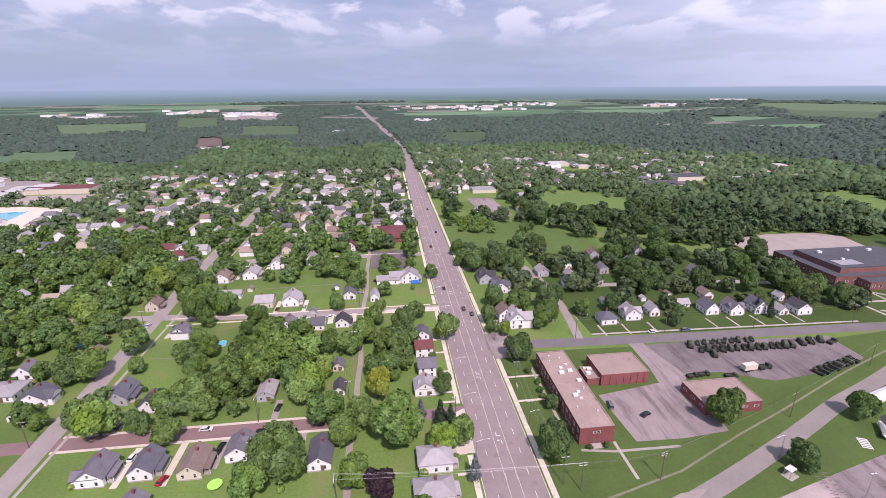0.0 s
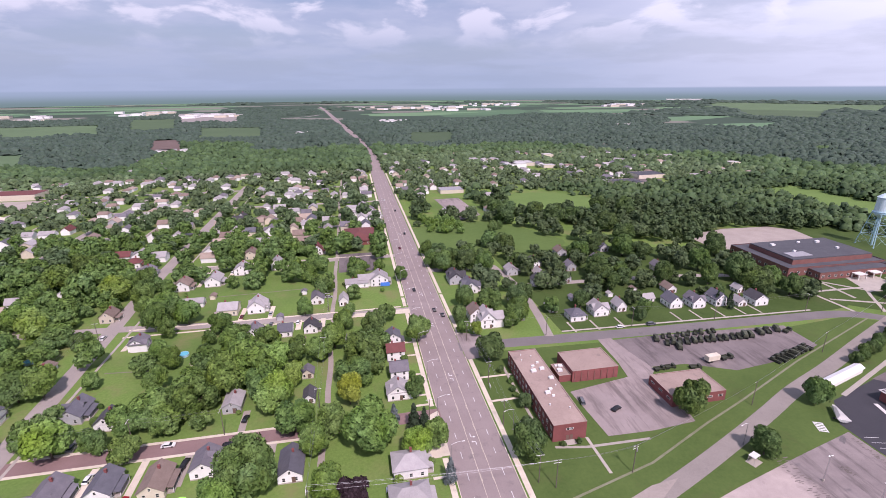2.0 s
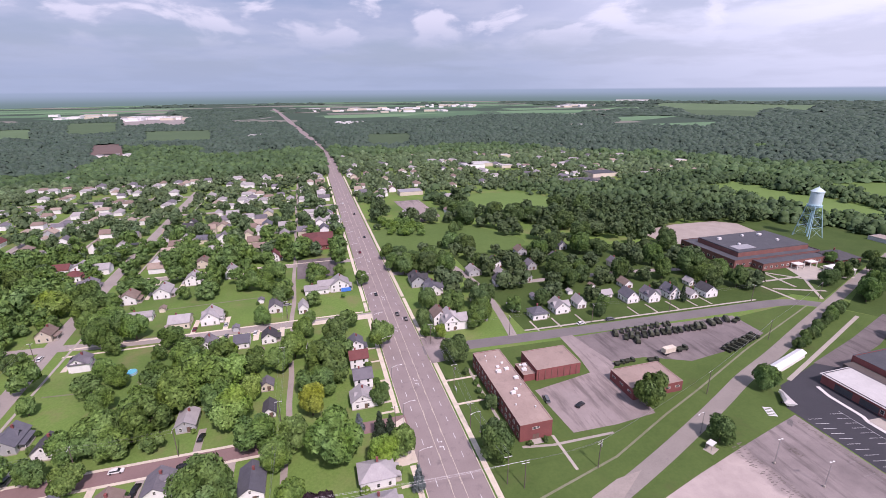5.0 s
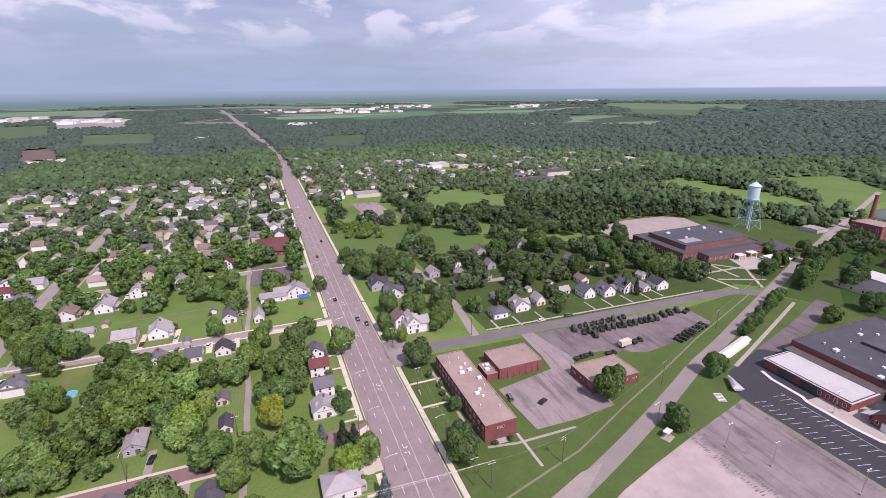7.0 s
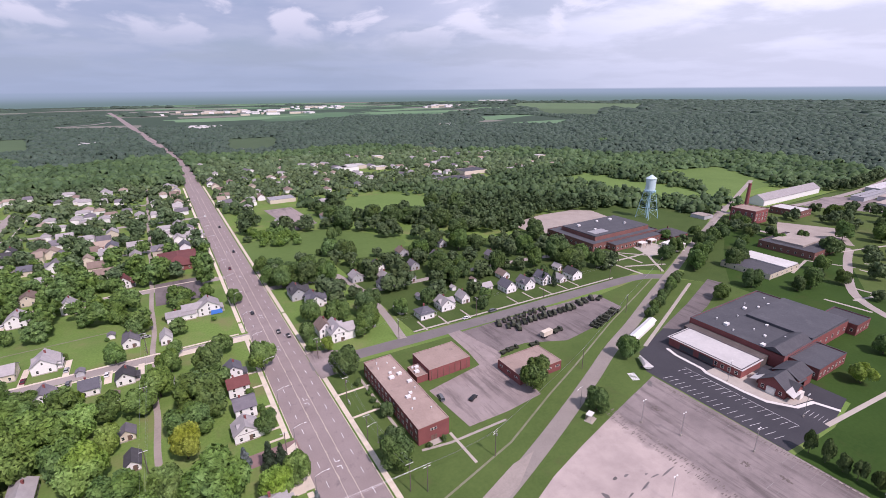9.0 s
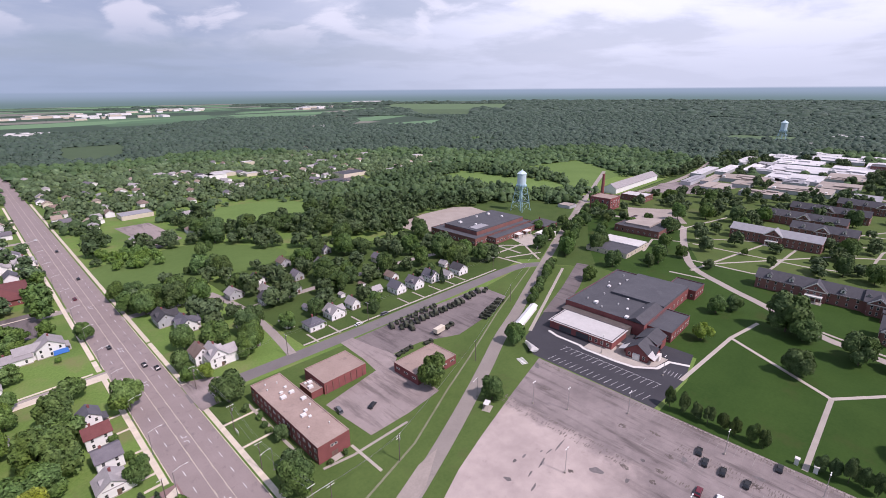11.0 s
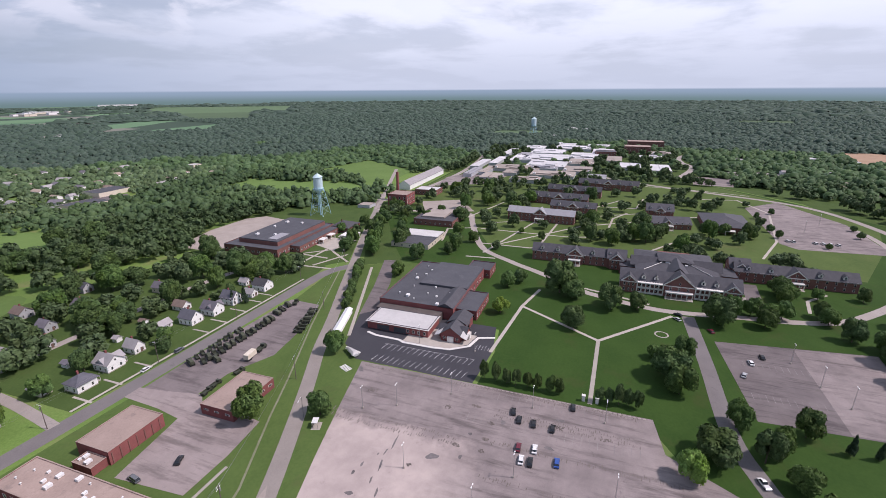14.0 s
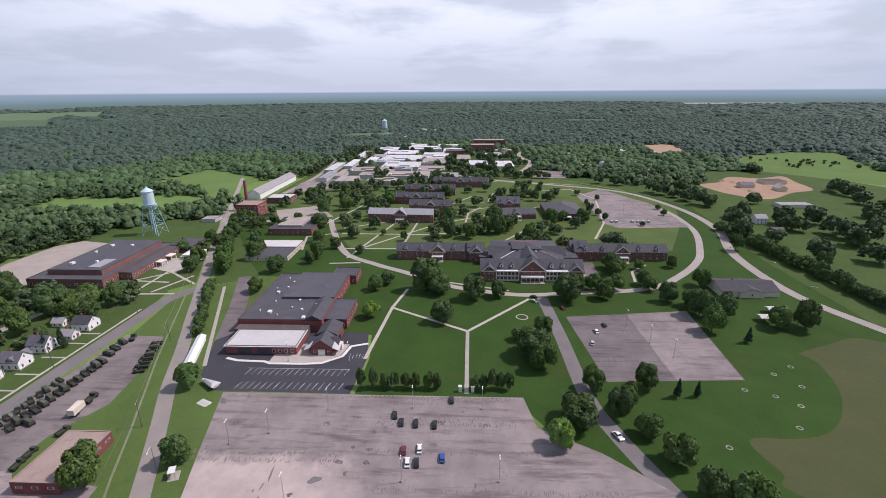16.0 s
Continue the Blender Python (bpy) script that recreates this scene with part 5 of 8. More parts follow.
entry = block("entrance_wing", 164, 180, 90, 124, 4.3, brick_red, white_roof, "brick entrance wing with white flat roof", rows=(), parapet=0.15)
part("fascia", Shape().box(-8.8, 8.6, -17.7, 17.7, 4.25, 4.32), white_roof, entry)
for cy in (8, -1.5):
    part("shutter", Shape().box(-8.06, -8.0, cy - 3.4, cy + 3.4, 0.2, 3.0), membrane, entry, "dark roller shutter")
for i in range(4):
    window(entry, -8.0, -6 - i * 3, 1.9, -90, 1.4, 1.8)
gab = thing("entrance_pavilion", 170, 78, 0, 0, "brick entrance pavilion with grey gabled roof and white bays", "building")
LOTS.append([(158, 66), (186, 66), (186, 90), (158, 90)])
part("wall", gable_walls(10, 16, 4.2, 3.6), brick_red, gab, m=pose(2, 0, 0, 0, 0, 90))
part("roof", gable_roof(10, 16, 4.2, 3.6, 0.5), slate, gab, m=pose(2, 0, 0, 0, 0, 90))
part("wing", gable_walls(6.5, 14, 3.6, 2.4), brick_red, gab, m=pose(0.5, 0, 0.02, 0, 0, 0))
part("wing_roof", gable_roof(6.5, 14, 3.6, 2.4, 0.5), slate, gab, m=pose(0.5, 0, 0.02, 0, 0, 0))
for a, b2_ in ((-5.2, 0), (0.5, -6.8), (0.5, 6.8)):
    part("bay", Shape().box(a - 1.6, a + 1.6, b2_ - 1.6, b2_ + 1.6, 0, 3.0), stone_trim, gab)
part("link", Shape().box(4, 16.3, -5, 5, 0, 5.2), brick_red, gab)
for sy in (-1, 1):
    part("side_roof", Shape().hull([(-6.6, sy * 5.2, 4.0), (-1.4, sy * 5.2, 4.6), (-1.4, sy * 8.4, 3.1), (-6.6, sy * 8.4, 2.6)], [(-6.6, sy * 5.2, 4.18), (-1.4, sy * 5.2, 4.78), (-1.4, sy * 8.4, 3.28), (-6.6, sy * 8.4, 2.78)][::1]), white_roof, gab, "white sloping side roof")
part("link_roof", gable_roof(10, 12, 5.2, 2.6, 0.3), slate, gab, m=pose(10.2, 0, 0, 0, 0, 90))
windows_along(gab, (-6, 5), (-6, -5), 1.9, -90, 3, 1.2, 1.6)


def hall_of_residence(x, y, length, depth, rot, label, h=7.2, rise=4.4, dormers=2, portico=True, gable_w=10.0, bays=10, colonnade=False, roof=None, name="brick_hall"):
    """A two-storey brick hall with slate roof; its front looks to -x before the turn, its length runs along y."""
    roof = roof or slate
    t = thing(name, x, y, 0, rot, label, "building", "campus halls")
    OCCUPIED.append((x, y, 6))
    hl, hd = length / 2, depth / 2
    c, s = math.cos(radians(rot)), math.sin(radians(rot))
    LOTS.append([(x + c * a - s * b, y + s * a + c * b) for a, b in ((-hd - 3, -hl - 2), (hd + 3, -hl - 2), (hd + 3, hl + 2), (-hd - 3, hl + 2))])
    part("wall", gable_walls(depth, length, h, rise), brick_dark, t)
    r = part("roof", gable_roof(depth, length, h, rise, 0.6), roof, t)
    part("eaves", Shape().box(-hd - 0.35, -hd - 0.003, -hl, hl, h - 0.6, h - 0.05), stone_trim, t)
    for z in (2.0, 5.3):
        windows_along(t, (-hd, hl), (-hd, -hl), z, -90, bays, 1.1, 1.9)
        windows_along(t, (-hd * 0.9, -hl), (hd * 0.9, -hl), z, 0, 3, 1.1, 1.9)
        windows_along(t, (hd * 0.9, hl), (-hd * 0.9, hl), z, 180, 3, 1.1, 1.9)
    for gy in ([0.0] if not colonnade else [0.0, -hl + 5, hl - 5]):
        gw = gable_w if gy == 0.0 else 9.0
        wg = part("gable_bay", gable_walls(gw, depth / 2 + 2.2, h, gw * 0.42), brick_dark, t, m=pose(-hd / 2 - 1.0, gy, 0.01, 0, 0, 90))
        part("gable_roof", gable_roof(gw, depth / 2 + 2.2, h, gw * 0.42, 0.5), roof, wg)
        tri = Shape()
        fx = -hd - 2.14
        bx = fx - 0.48
        for sy in (-1, 1):
            tri.hull([(bx - 0.12, gy + sy * gw * 0.54, h - 0.75), (bx - 0.12, gy + sy * gw * 0.54, h - 0.05), (bx - 0.12, gy, h + gw * 0.44), (bx - 0.12, gy, h + gw * 0.44 - 0.8)], [(bx, gy + sy * gw * 0.54, h - 0.75), (bx, gy + sy * gw * 0.54, h - 0.05), (bx, gy, h + gw * 0.44), (bx, gy, h + gw * 0.44 - 0.8)])
        tri.box(bx - 0.12, bx, gy - gw * 0.5, gy + gw * 0.5, h - 0.6, h - 0.05)
        part("pediment_trim", tri, stone_trim, t, "white painted gable trim")
        for z in (2.0, 5.3):
            windows_along(t, (fx + 0.02, gy + gw * 0.42), (fx + 0.02, gy - gw * 0.42), z, -90, 3, 1.1, 1.9)
        window(t, fx + 0.02, gy, h + 1.4, -90, 1.0, 1.4)
    k = 0
    for sgn in (-1, 1):
        for i in range(dormers):
            dy = sgn * (gable_w / 2 + (hl - gable_w / 2 - (9 if colonnade else 0)) * (i + 0.6) / (dormers + 0.2))
            dm = part("dormer", gable_walls(2.4, 3.2, 1.6, 1.1), stone_trim, r, m=pose(-hd * 0.62, dy, h + rise * 0.22, 0, 0, 90))
            part("dormer_roof", gable_roof(2.4, 3.2, 1.6, 1.1, 0.25, 0.12), roof, dm)
            window(dm, 0.0, 0.0, 0.95, 0, 1.2, 1.1).matrix_basis = pose(-0.0, 1.62, 0.95, 0, 0, 180)
    if portico:
        fx = -hd - 2.2
        pw = 7.4 if colonnade else 4.2
        part("portico_roof", Shape().box(fx - 3.4, fx, -pw, pw, 3.5, 4.2), stone_trim, t)
        for py in [-pw + 0.4 + (2 * pw - 0.8) * i / (5 if colonnade else 3) for i in range(6 if colonnade else 4)]:
            part("column", Shape().lathe([(0.30, 0.3), (0.24, 0.6), (0.22, 3.3), (0.30, 3.5)], 10, fx - 3.0, py), stone_trim, t)
        part("step", Shape().box(fx - 4.6, fx, -pw - 0.2, pw + 0.2, 0, 0.3), concrete, t)
        part("door", DOOR_MESH, None, t, m=pose(fx - 0.01, 0, 0.3, 0, 0, -90))
    if colonnade:
        for sgn in (-1, 1):
            y0, y1 = sorted((sgn * (gable_w / 2 + 0.2), sgn * (hl - 9.8)))
            for z in (0.4, 3.6):
                part("veranda_floor", Shape().box(-hd - 2.4, -hd, y0, y1, z - 0.25, z), stone_trim, t)
                rail = Shape().box(-hd - 2.36, -hd - 2.28, y0, y1, z + 0.85, z + 0.95).box(-hd - 2.35, -hd - 2.29, y0, y1, z + 0.2, z + 0.28)
                for q in range(40):
                    qy = y0 + (y1 - y0) * (q + 0.5) / 40
                    rail.box(-hd - 2.34, -hd - 2.30, qy - 0.05, qy + 0.05, z + 0.28, z + 0.85)
                part("railing", rail, stone_trim, t)
            part("veranda_roof", Shape().box(-hd - 2.6, -hd - 0.4, y0, y1, 6.6, 7.2), stone_trim, t)
            n = 6
            for i in range(n + 1):
                cy = y0 + (y1 - y0) * i / n
                part("column", Shape().box(-hd - 2.4, -hd - 2.05, cy - 0.32, cy + 0.32, 0.3, 6.7), stone_trim, t)
    return t


hall_of_residence(266, -33.5, 66, 13, 0, "grand brick hall with white two-storey verandas and slate roof", 7.4, 5.2, 2, True, 17, 14, True)
core = thing("rear_hall", 298, -34, 0, 0, "broad brick rear hall with stepped slate hip roofs", "building")
LOTS.append([(270, -64), (326, -64), (326, -4), (270, -4)])
part("wall", Shape().box(-25, 22, -24, 24, 0, 7.5), brick_dark, core)
part("roof", hip_roof(47, 48, 7.5, 4.8, 0.6), slate, core)
part("upper_wall", Shape().box(-6, 12, -10, 10, 9, 11.6), brick_dark, core)
part("upper_roof", hip_roof(18, 20, 11.6, 2.2, 0.6), slate, core)
part("cross_roof", gable_roof(15, 20, 7.5, 6.4, 0.5), slate, core, m=pose(-17, 0, 0, 0, 0, 90))
for sy in (-1, 1):
    part("side_roof", gable_roof(11, 16, 7.5, 4.6, 0.5), slate, core, m=pose(-4, sy * 19, 0.02, 0, 0, 0))
    part("link", Shape().box(-10, 6, 24, 34, 0, 5.5) if sy > 0 else Shape().box(-10, 6, -36, -24, 0, 5.5), brick_dark, core)
    part("link_roof", Shape().box(-10.3, 6.3, 24.2, 34, 5.5, 5.8) if sy > 0 else Shape().box(-10.3, 6.3, -36, -24.2, 5.5, 5.8), slate, core)
    part("hip_flashing", Shape().tube((-25.5, sy * 24.5, 7.7), (-1.5, 0.5 * sy, 12.35), 0.22, 0.22, 5), stone_trim, core, "pale metal ridge flashing")
rooftop(core, 9.6, [("u", -8, 5, 1.6), ("u", -8, 1, 1.4), ("v", -9, -3, 1.6), ("u", -10.5, 3, 1.3), ("v", -10.5, -6, 1.5)])
hall_of_residence(304, 30, 60, 12, 0, "long two-storey brick hall with dormers and white gable trim", 7.0, 4.2, 2, True, 11, 14)
hall_of_residence(304, -103, 66, 12, 0, "long two-storey brick hall with white gabled entrance", 7.0, 4.2, 2, True, 11, 14)
hall_of_residence(310, -74, 12, 14, 0, "brick end pavilion with white gable", 7.4, 4.6, 0, False, 9, 3)
hall_of_residence(303, 2, 12, 14, 0, "brick end pavilion with white gable trim", 7.4, 4.6, 0, False, 9, 3)
hall_of_residence(408, 70, 62, 13, -4, "long brick hall with pale roof and white entrance", 8.0, 4.0, 0, True, 12, 16, roof=slate_light)
hall_of_residence(446, 44, 44, 12, -4, "brick hall with dark slate roof", 7.6, 4.4, 1, False, 10, 10)
hall_of_residence(484, 62, 60, 12, -4, "brick hall with slate roof and dormers", 7.6, 4.4, 2, False, 10, 12)
hall_of_residence(530, 50, 60, 12, -4, "brick hall with slate roof and dormers", 7.6, 4.4, 2, False, 10, 12)
hall_of_residence(580, 14, 70, 12, -4, "brick hall with slate roof", 7.6, 4.4, 2, False, 10, 12)
hall_of_residence(462, -36, 24, 20, 0, "square brick house with steep slate roof", 7.0, 5.0, 1, False, 9, 5)
hall_of_residence(424, -38, 40, 22, 8, "dark-roofed low brick hall with white entrance", 5.0, 4.0, 0, True, 9, 8)
cp = thing("chapel_hall", 438, -88, 0, 0, "square brick hall with broad dark hip roof", "building")
LOTS.append([(410, -110), (466, -110), (466, -66), (410, -66)])
part("wall", Shape().box(-24, 24, -18, 18, 0, 5.5), brick_dark, cp)
part("roof", hip_roof(48, 36, 5.5, 5.5, 0.7), slate, cp)
windows_along(cp, (-24, 18), (-24, -18), 2.6, -90, 9, 1.2, 1.8)
part("canopy", Shape().box(-30, -24, -4, 4, 3.2, 3.6), stone_trim, cp)
for cy in (-3.6, 3.6):
    part("column", Shape().box(-29.8, -29.4, cy - 0.2, cy + 0.2, 0, 3.2), stone_trim, cp)

# school beside the water tower
for line in ([(232, 217), (250, 216.5), (274, 216)], [(248, 186), (262, 205), (276, 222)], [(252, 228), (250, 204)], [(153, 129), (200, 147), (244, 164)], [(254, 20), (242, -17)], [(231, 212), (232, 190)]):
    footpath(line, 1.8)
paved("plaza", [(275, 232), (297, 231), (295, 215), (266, 209)], concrete, "pale concrete plaza before the school", 0.05, "plaza")
for cx, cy in ((281, 228), (294, 229)):
    cp = thing("canopy", cx, cy, 0, 0, "white entrance canopy on square posts", "canopy", "school canopies")
    part("top", Shape().box(-3.2, 3.2, -2.4, 2.4, 3.2, 3.7).box(-3.4, 3.4, -2.6, 2.6, 3.7, 3.8), stone_trim, cp)
    for px in (-2.9, 2.9):
        for py in (-2.1, 2.1):
            part("post", Shape().box(px - 0.25, px + 0.25, py - 0.25, py + 0.25, 0, 3.2), stone_trim, cp)
LOTS.append([(226, 200), (300, 198), (322, 226), (312, 240), (240, 246), (236, 292), (226, 292)])
sc = block("school", 239, 316, 240, 290, 5.6, brick_dark, membrane, "large red brick school with dark flat roof", rows=(2.6,), bays=(14, 10), wh=(2.2, 1.5), sides="sw")
part("raised_roof", Shape().box(-30, 34, -19, 17, 5.68, 9.4), membrane, sc)
part("upper_wall", Shape().box(-30.2, 34.2, -19.2, 17.2, 5.68, 8.7), brick_dark, sc)
part("skylight", Shape().box(-26, -10, -15, -7, 9.4, 9.7), slate_light, sc)
rooftop(sc, 9.4, [("u", -20, 8, 1.4), ("v", -16, -6, 1.5), ("u", 18, 8, 1.4), ("v", 20, -6, 1.5), ("v", 4, 10, 1.5)])
sw = block("school_wing", 254, 312, 231, 239.9, 4.6, brick_dark, membrane, "low brick front wing of the school", rows=(2.4,), bays=(12, 2), wh=(2.0, 1.6), sides="sw")
house(322, 232, 22, 20, 4.6, "dark", "brick", shape="hip", rise=4.0, porch=False)
can = thing("entrance_canopy", 300, 214, 0, 0, "white flat entrance canopy on posts", "canopy")
part("canopy", Shape().box(-7, 7, -6, 6, 3.2, 3.8), stone_trim, can)
for px in (-6.4, 6.4):
    for py in (-5.4, 5.4):
        part("column", Shape().box(px - 0.3, px + 0.3, py - 0.3, py + 0.3, 0, 3.2), stone_trim, can)

# service buildings
sv = block("service_building", 357, 398, 142, 180, 5.2, brick_dark, slate, "low brick service building with dark roof", rows=(2.4,), bays=(8, 8), sides="sw")
part("upper_roof", Shape().box(-12, 18, -8, 14, 5.3, 6.6), gravel, sv)
wl_ = block("workshop", 292, 330, 140, 172, 3.6, WALLS["cream"], slate, "low workshop with mixed dark and pale roofs", rows=(1.8,), bays=(6, 5), sides="sw", parapet=0.15)
part("pale_roof", Shape().box(2, 18.6, -15.6, 15.6, 3.7, 4.3), white_roof, wl_)
bo = block("boiler_house", 418, 440, 214, 236, 12, brick_red, tar_roof, "tall red brick boiler house", rows=(4.0, 8.5), bays=(4, 4), wh=(1.6, 3.0), sides="sw")
ch = thing("smokestack", 448, 238, 0, 0, "tall red brick smokestack", "chimney")
part("shaft", Shape().lathe([(2.0, 0), (1.8, 10), (1.35, 30), (1.5, 30.3), (1.5, 31.2), (1.1, 31.3)], 16), brick_red, ch, smooth=False)
block("white_building", 478, 500, 203, 230, 6, brick_dark, white_roof, "dark building with white roof", rows=(2.8,), bays=(5, 6), sides="sw")
lw = house(562, 254, 16, 124, 6.0, "light", "white", rot=90, rise=5, porch=False, chimney=False, rich=False)
lw["label"], lw["category"] = "long white barn with pale roof", "barn"
block("substation", 398, 412, 248, 262, 3, WALLS["grey"], gravel, "small grey utility building", parapet=0.2)
# sheds with white roofs
clean_roof = surface("clean_white_membrane", (0.50, 0.49, 0.50), (0.68, 0.67, 0.67), 0.6, 0.6, 0.05, 0.05, random_amount=0.12, stain=((0.36, 0.35, 0.35), 0.06, 0.6))
srng = random.Random(12)
for sx, sy, wx, wy in ((640, 205, 60, 12), (660, 188, 60, 12), (720, 215, 80, 14), (760, 195, 80, 14), (800, 170, 90, 16), (690, 150, 40, 70), (650, 90, 40, 60), (740, 110, 60, 60), (700, 60, 50, 40), (820, 120, 70, 70), (780, 60, 60, 40), (860, 60, 70, 50), (900, 130, 60, 60), (880, 200, 90, 14), (760, -14, 50, 30), (650, 150, 30, 20), (930, 30, 70, 40), (610, 170, 40, 26), (748, -56, 62, 28), (600, 120, 24, 40), (640, 30, 36, 24), (830, 10, 60, 24), (980, 90, 60, 70), (960, 165, 50, 40), (1030, 120, 40, 60), (850, 165, 36, 22), (930, -70, 40, 34), (870, -50, 30, 40), (1020, 40, 50, 50), (820, 60, 20, 30), (780, 150, 26, 40), (700, 110, 24, 40)):
    white = sx > 705 and sy > -60
    sh = thing("shed", sx, sy, 0, 0, "low shed with broad white roof" if white else "low shed with flat grey roof", "shed", "white-roofed sheds" if white else "grey-roofed sheds")
    LOTS.append([(sx - wx / 2 - 3, sy - wy / 2 - 3), (sx + wx / 2 + 3, sy - wy / 2 - 3), (sx + wx / 2 + 3, sy + wy / 2 + 3), (sx - wx / 2 - 3, sy + wy / 2 + 3)])
    part("wall", Shape().box(-wx / 2, wx / 2, -wy / 2, wy / 2, 0, 4.5), WALLS["grey"], sh)
    mt = clean_roof if white and (sx + sy) % 7 else slate_light if (sx + sy) % 4 else gravel
    part("roof", Shape().box(-wx / 2 - 0.3, wx / 2 + 0.3, -wy / 2 - 0.3, wy / 2 + 0.3, 4.5, 4.9), mt, sh)
    if wy > 30:
        for k in range(3):
            a, b = srng.uniform(-0.3, 0.3) * wx, srng.uniform(-0.3, 0.3) * wy
            p, q = srng.uniform(0.12, 0.2) * wx, srng.uniform(0.12, 0.2) * wy
            part("raised_roof", Shape().box(a - p, a + p, b - q, b + q, 4.905 + 0.01 * k, 5.9 + 0.5 * k), mt, sh)
        rooftop(sh, 4.9, [("u", -wx * 0.42, wy * 0.4, 2.2), ("v", -wx * 0.4, -wy * 0.42, 2.2)])
    else:
        part("ridge_vent", Shape().box(-wx * 0.4, wx * 0.4, -0.9, 0.9, 4.9, 5.5), mt, sh)
block("brick_block", 935, 965, -52, -6, 14, brick_dark, tar_roof, "far red brick block of the campus", rows=(3, 7, 11), bays=(6, 10), sides="ws")
block("brick_block", 1010, 1040, -80, -12, 16, brick_dark, tar_roof, "tall far brown brick block of the campus", rows=(3, 7, 11), bays=(6, 14), sides="w")
block("brick_block", 880, 905, 8, 44, 9, brick_dark, slate, "far brick wing of the campus", rows=(3, 6.5), bays=(5, 7), sides="w")
solid("ploughed_field", Shape().prism([(1050, -10), (1060, -90), (1290, -95), (1270, -10)], 0.001, 0.02), brick_street, "reddish bare field", "field", kind="structure")
gr = house(246, -160, 20, 34, 3.6, "dark", "cream", rise=3.0, porch=False, rich=False, wing=(-3, 0, 14, 18))
for sx, sy in ((215, -160), (205, -150)):
    st = thing("shelter", sx, sy, 0, 0, "small open shelter with white roof", "shelter")
    part("roof", gable_roof(5, 6, 2.6, 0.8, 0.4), white_roof, st)
    for px in (-2.2, 2.2):
        for py in (-2.6, 2.6):
            part("post", Shape().box(px - 0.08, px + 0.08, py - 0.08, py + 0.08, 0, 2.6), steel, st)
# low white storage shed beside the lane
ws = house(162.5, 138.3, 3.4, 28, 2.6, "white", "white", rot=-74, rise=0.8, porch=False, chimney=False, rich=False, name="garage")
ws["label"], ws["category"] = "long narrow white storage shed beside the lane", "shed"

paved("parking_lot_west", [(-460, 556), (-460, 604), (-385, 604), (-380, 550)], gravel, "pale paved yard", 0.05)
paved("pool_deck", [(-340, 396), (-358, 426), (-366, 470), (-360, 515), (-385, 532), (-420, 544), (-520, 552), (-520, 430), (-400, 380)], pale_concrete, "broad pale concrete deck round an open-air pool", category="pool deck")
pool = thing("swimming_pool", -440, 492, 0, 8, "large blue open-air swimming pool with pale coping", "pool")
part("water", Shape().box(-38, 38, -17, 26, 0.05, 0.22), pool_water, pool)
cp_ = Shape()
for a, b, c2, d2 in ((-39, 39, -18, -17), (-39, 39, 26, 27), (-39, -38, -17, 26), (38, 39, -17, 26)):
    cp_.box(a, b, c2, d2, 0.02, 0.32)
part("coping", cp_, stone_trim, pool)
site = block("site_building", 594, 612, -408, -380, 4, WALLS["cream"], slate, "unfinished low building on the building site", parapet=0.2)
block("site_building", 462, 476, -352, -318, 3.5, WALLS["cream"], slate_light, "low grey-roofed building beside the building site", parapet=0.2)
erng = random.Random(4)
for k in range(9):
    ex, ey, er = 530 + erng.uniform(0, 100), -330 - erng.uniform(0, 90), erng.uniform(2.5, 6)
    solid("earth_heap", Shape().lathe([(er, 0.01), (er * 0.8, er * 0.16), (er * 0.45, er * 0.32), (er * 0.1, er * 0.38)], 9, ex, ey), sand_mat, "heap of dug orange earth", "earth heap", "earth heaps")
house(575, -345, 12, 16, 3.6, "grey", "cream", rise=3.2, porch=False, rich=False)
house(556, -375, 10, 14, 3.6, "light", "cream", rot=90, rise=3.0, porch=False, rich=False)
house(404, -262, 10, 11, 6.0, "light", "white", rise=3.2, porch=False)
house(360, -250, 9, 11, 6.0, "grey", "white", rise=3.2, porch=False)
block("store", -470, -395, 610, 640, 6, WALLS["cream"], ROOFS["red"], "long store with red roof", parapet=0.2)
block("store", -520, -470, 560, 600, 6, WALLS["white"], white_roof, "long store with white roof", parapet=0.2)
for k in range(44):
    hx, hy = rng.uniform(30, 520), rng.uniform(540, 860)
    if free_spot(hx, hy, 9):
        house(hx, hy, rng.uniform(9, 13), rng.uniform(10, 18), 3.4, rng.choice(("light", "light", "grey", "tan")), "white", rot=rng.choice((0, 90, 30)), rise=rng.uniform(1.8, 2.8), porch=False, chimney=False, rich=False)
block("clinic", 290, 325, 530, 560, 4.5, WALLS["cream"], membrane, "low building with dark flat roof", parapet=0.3)

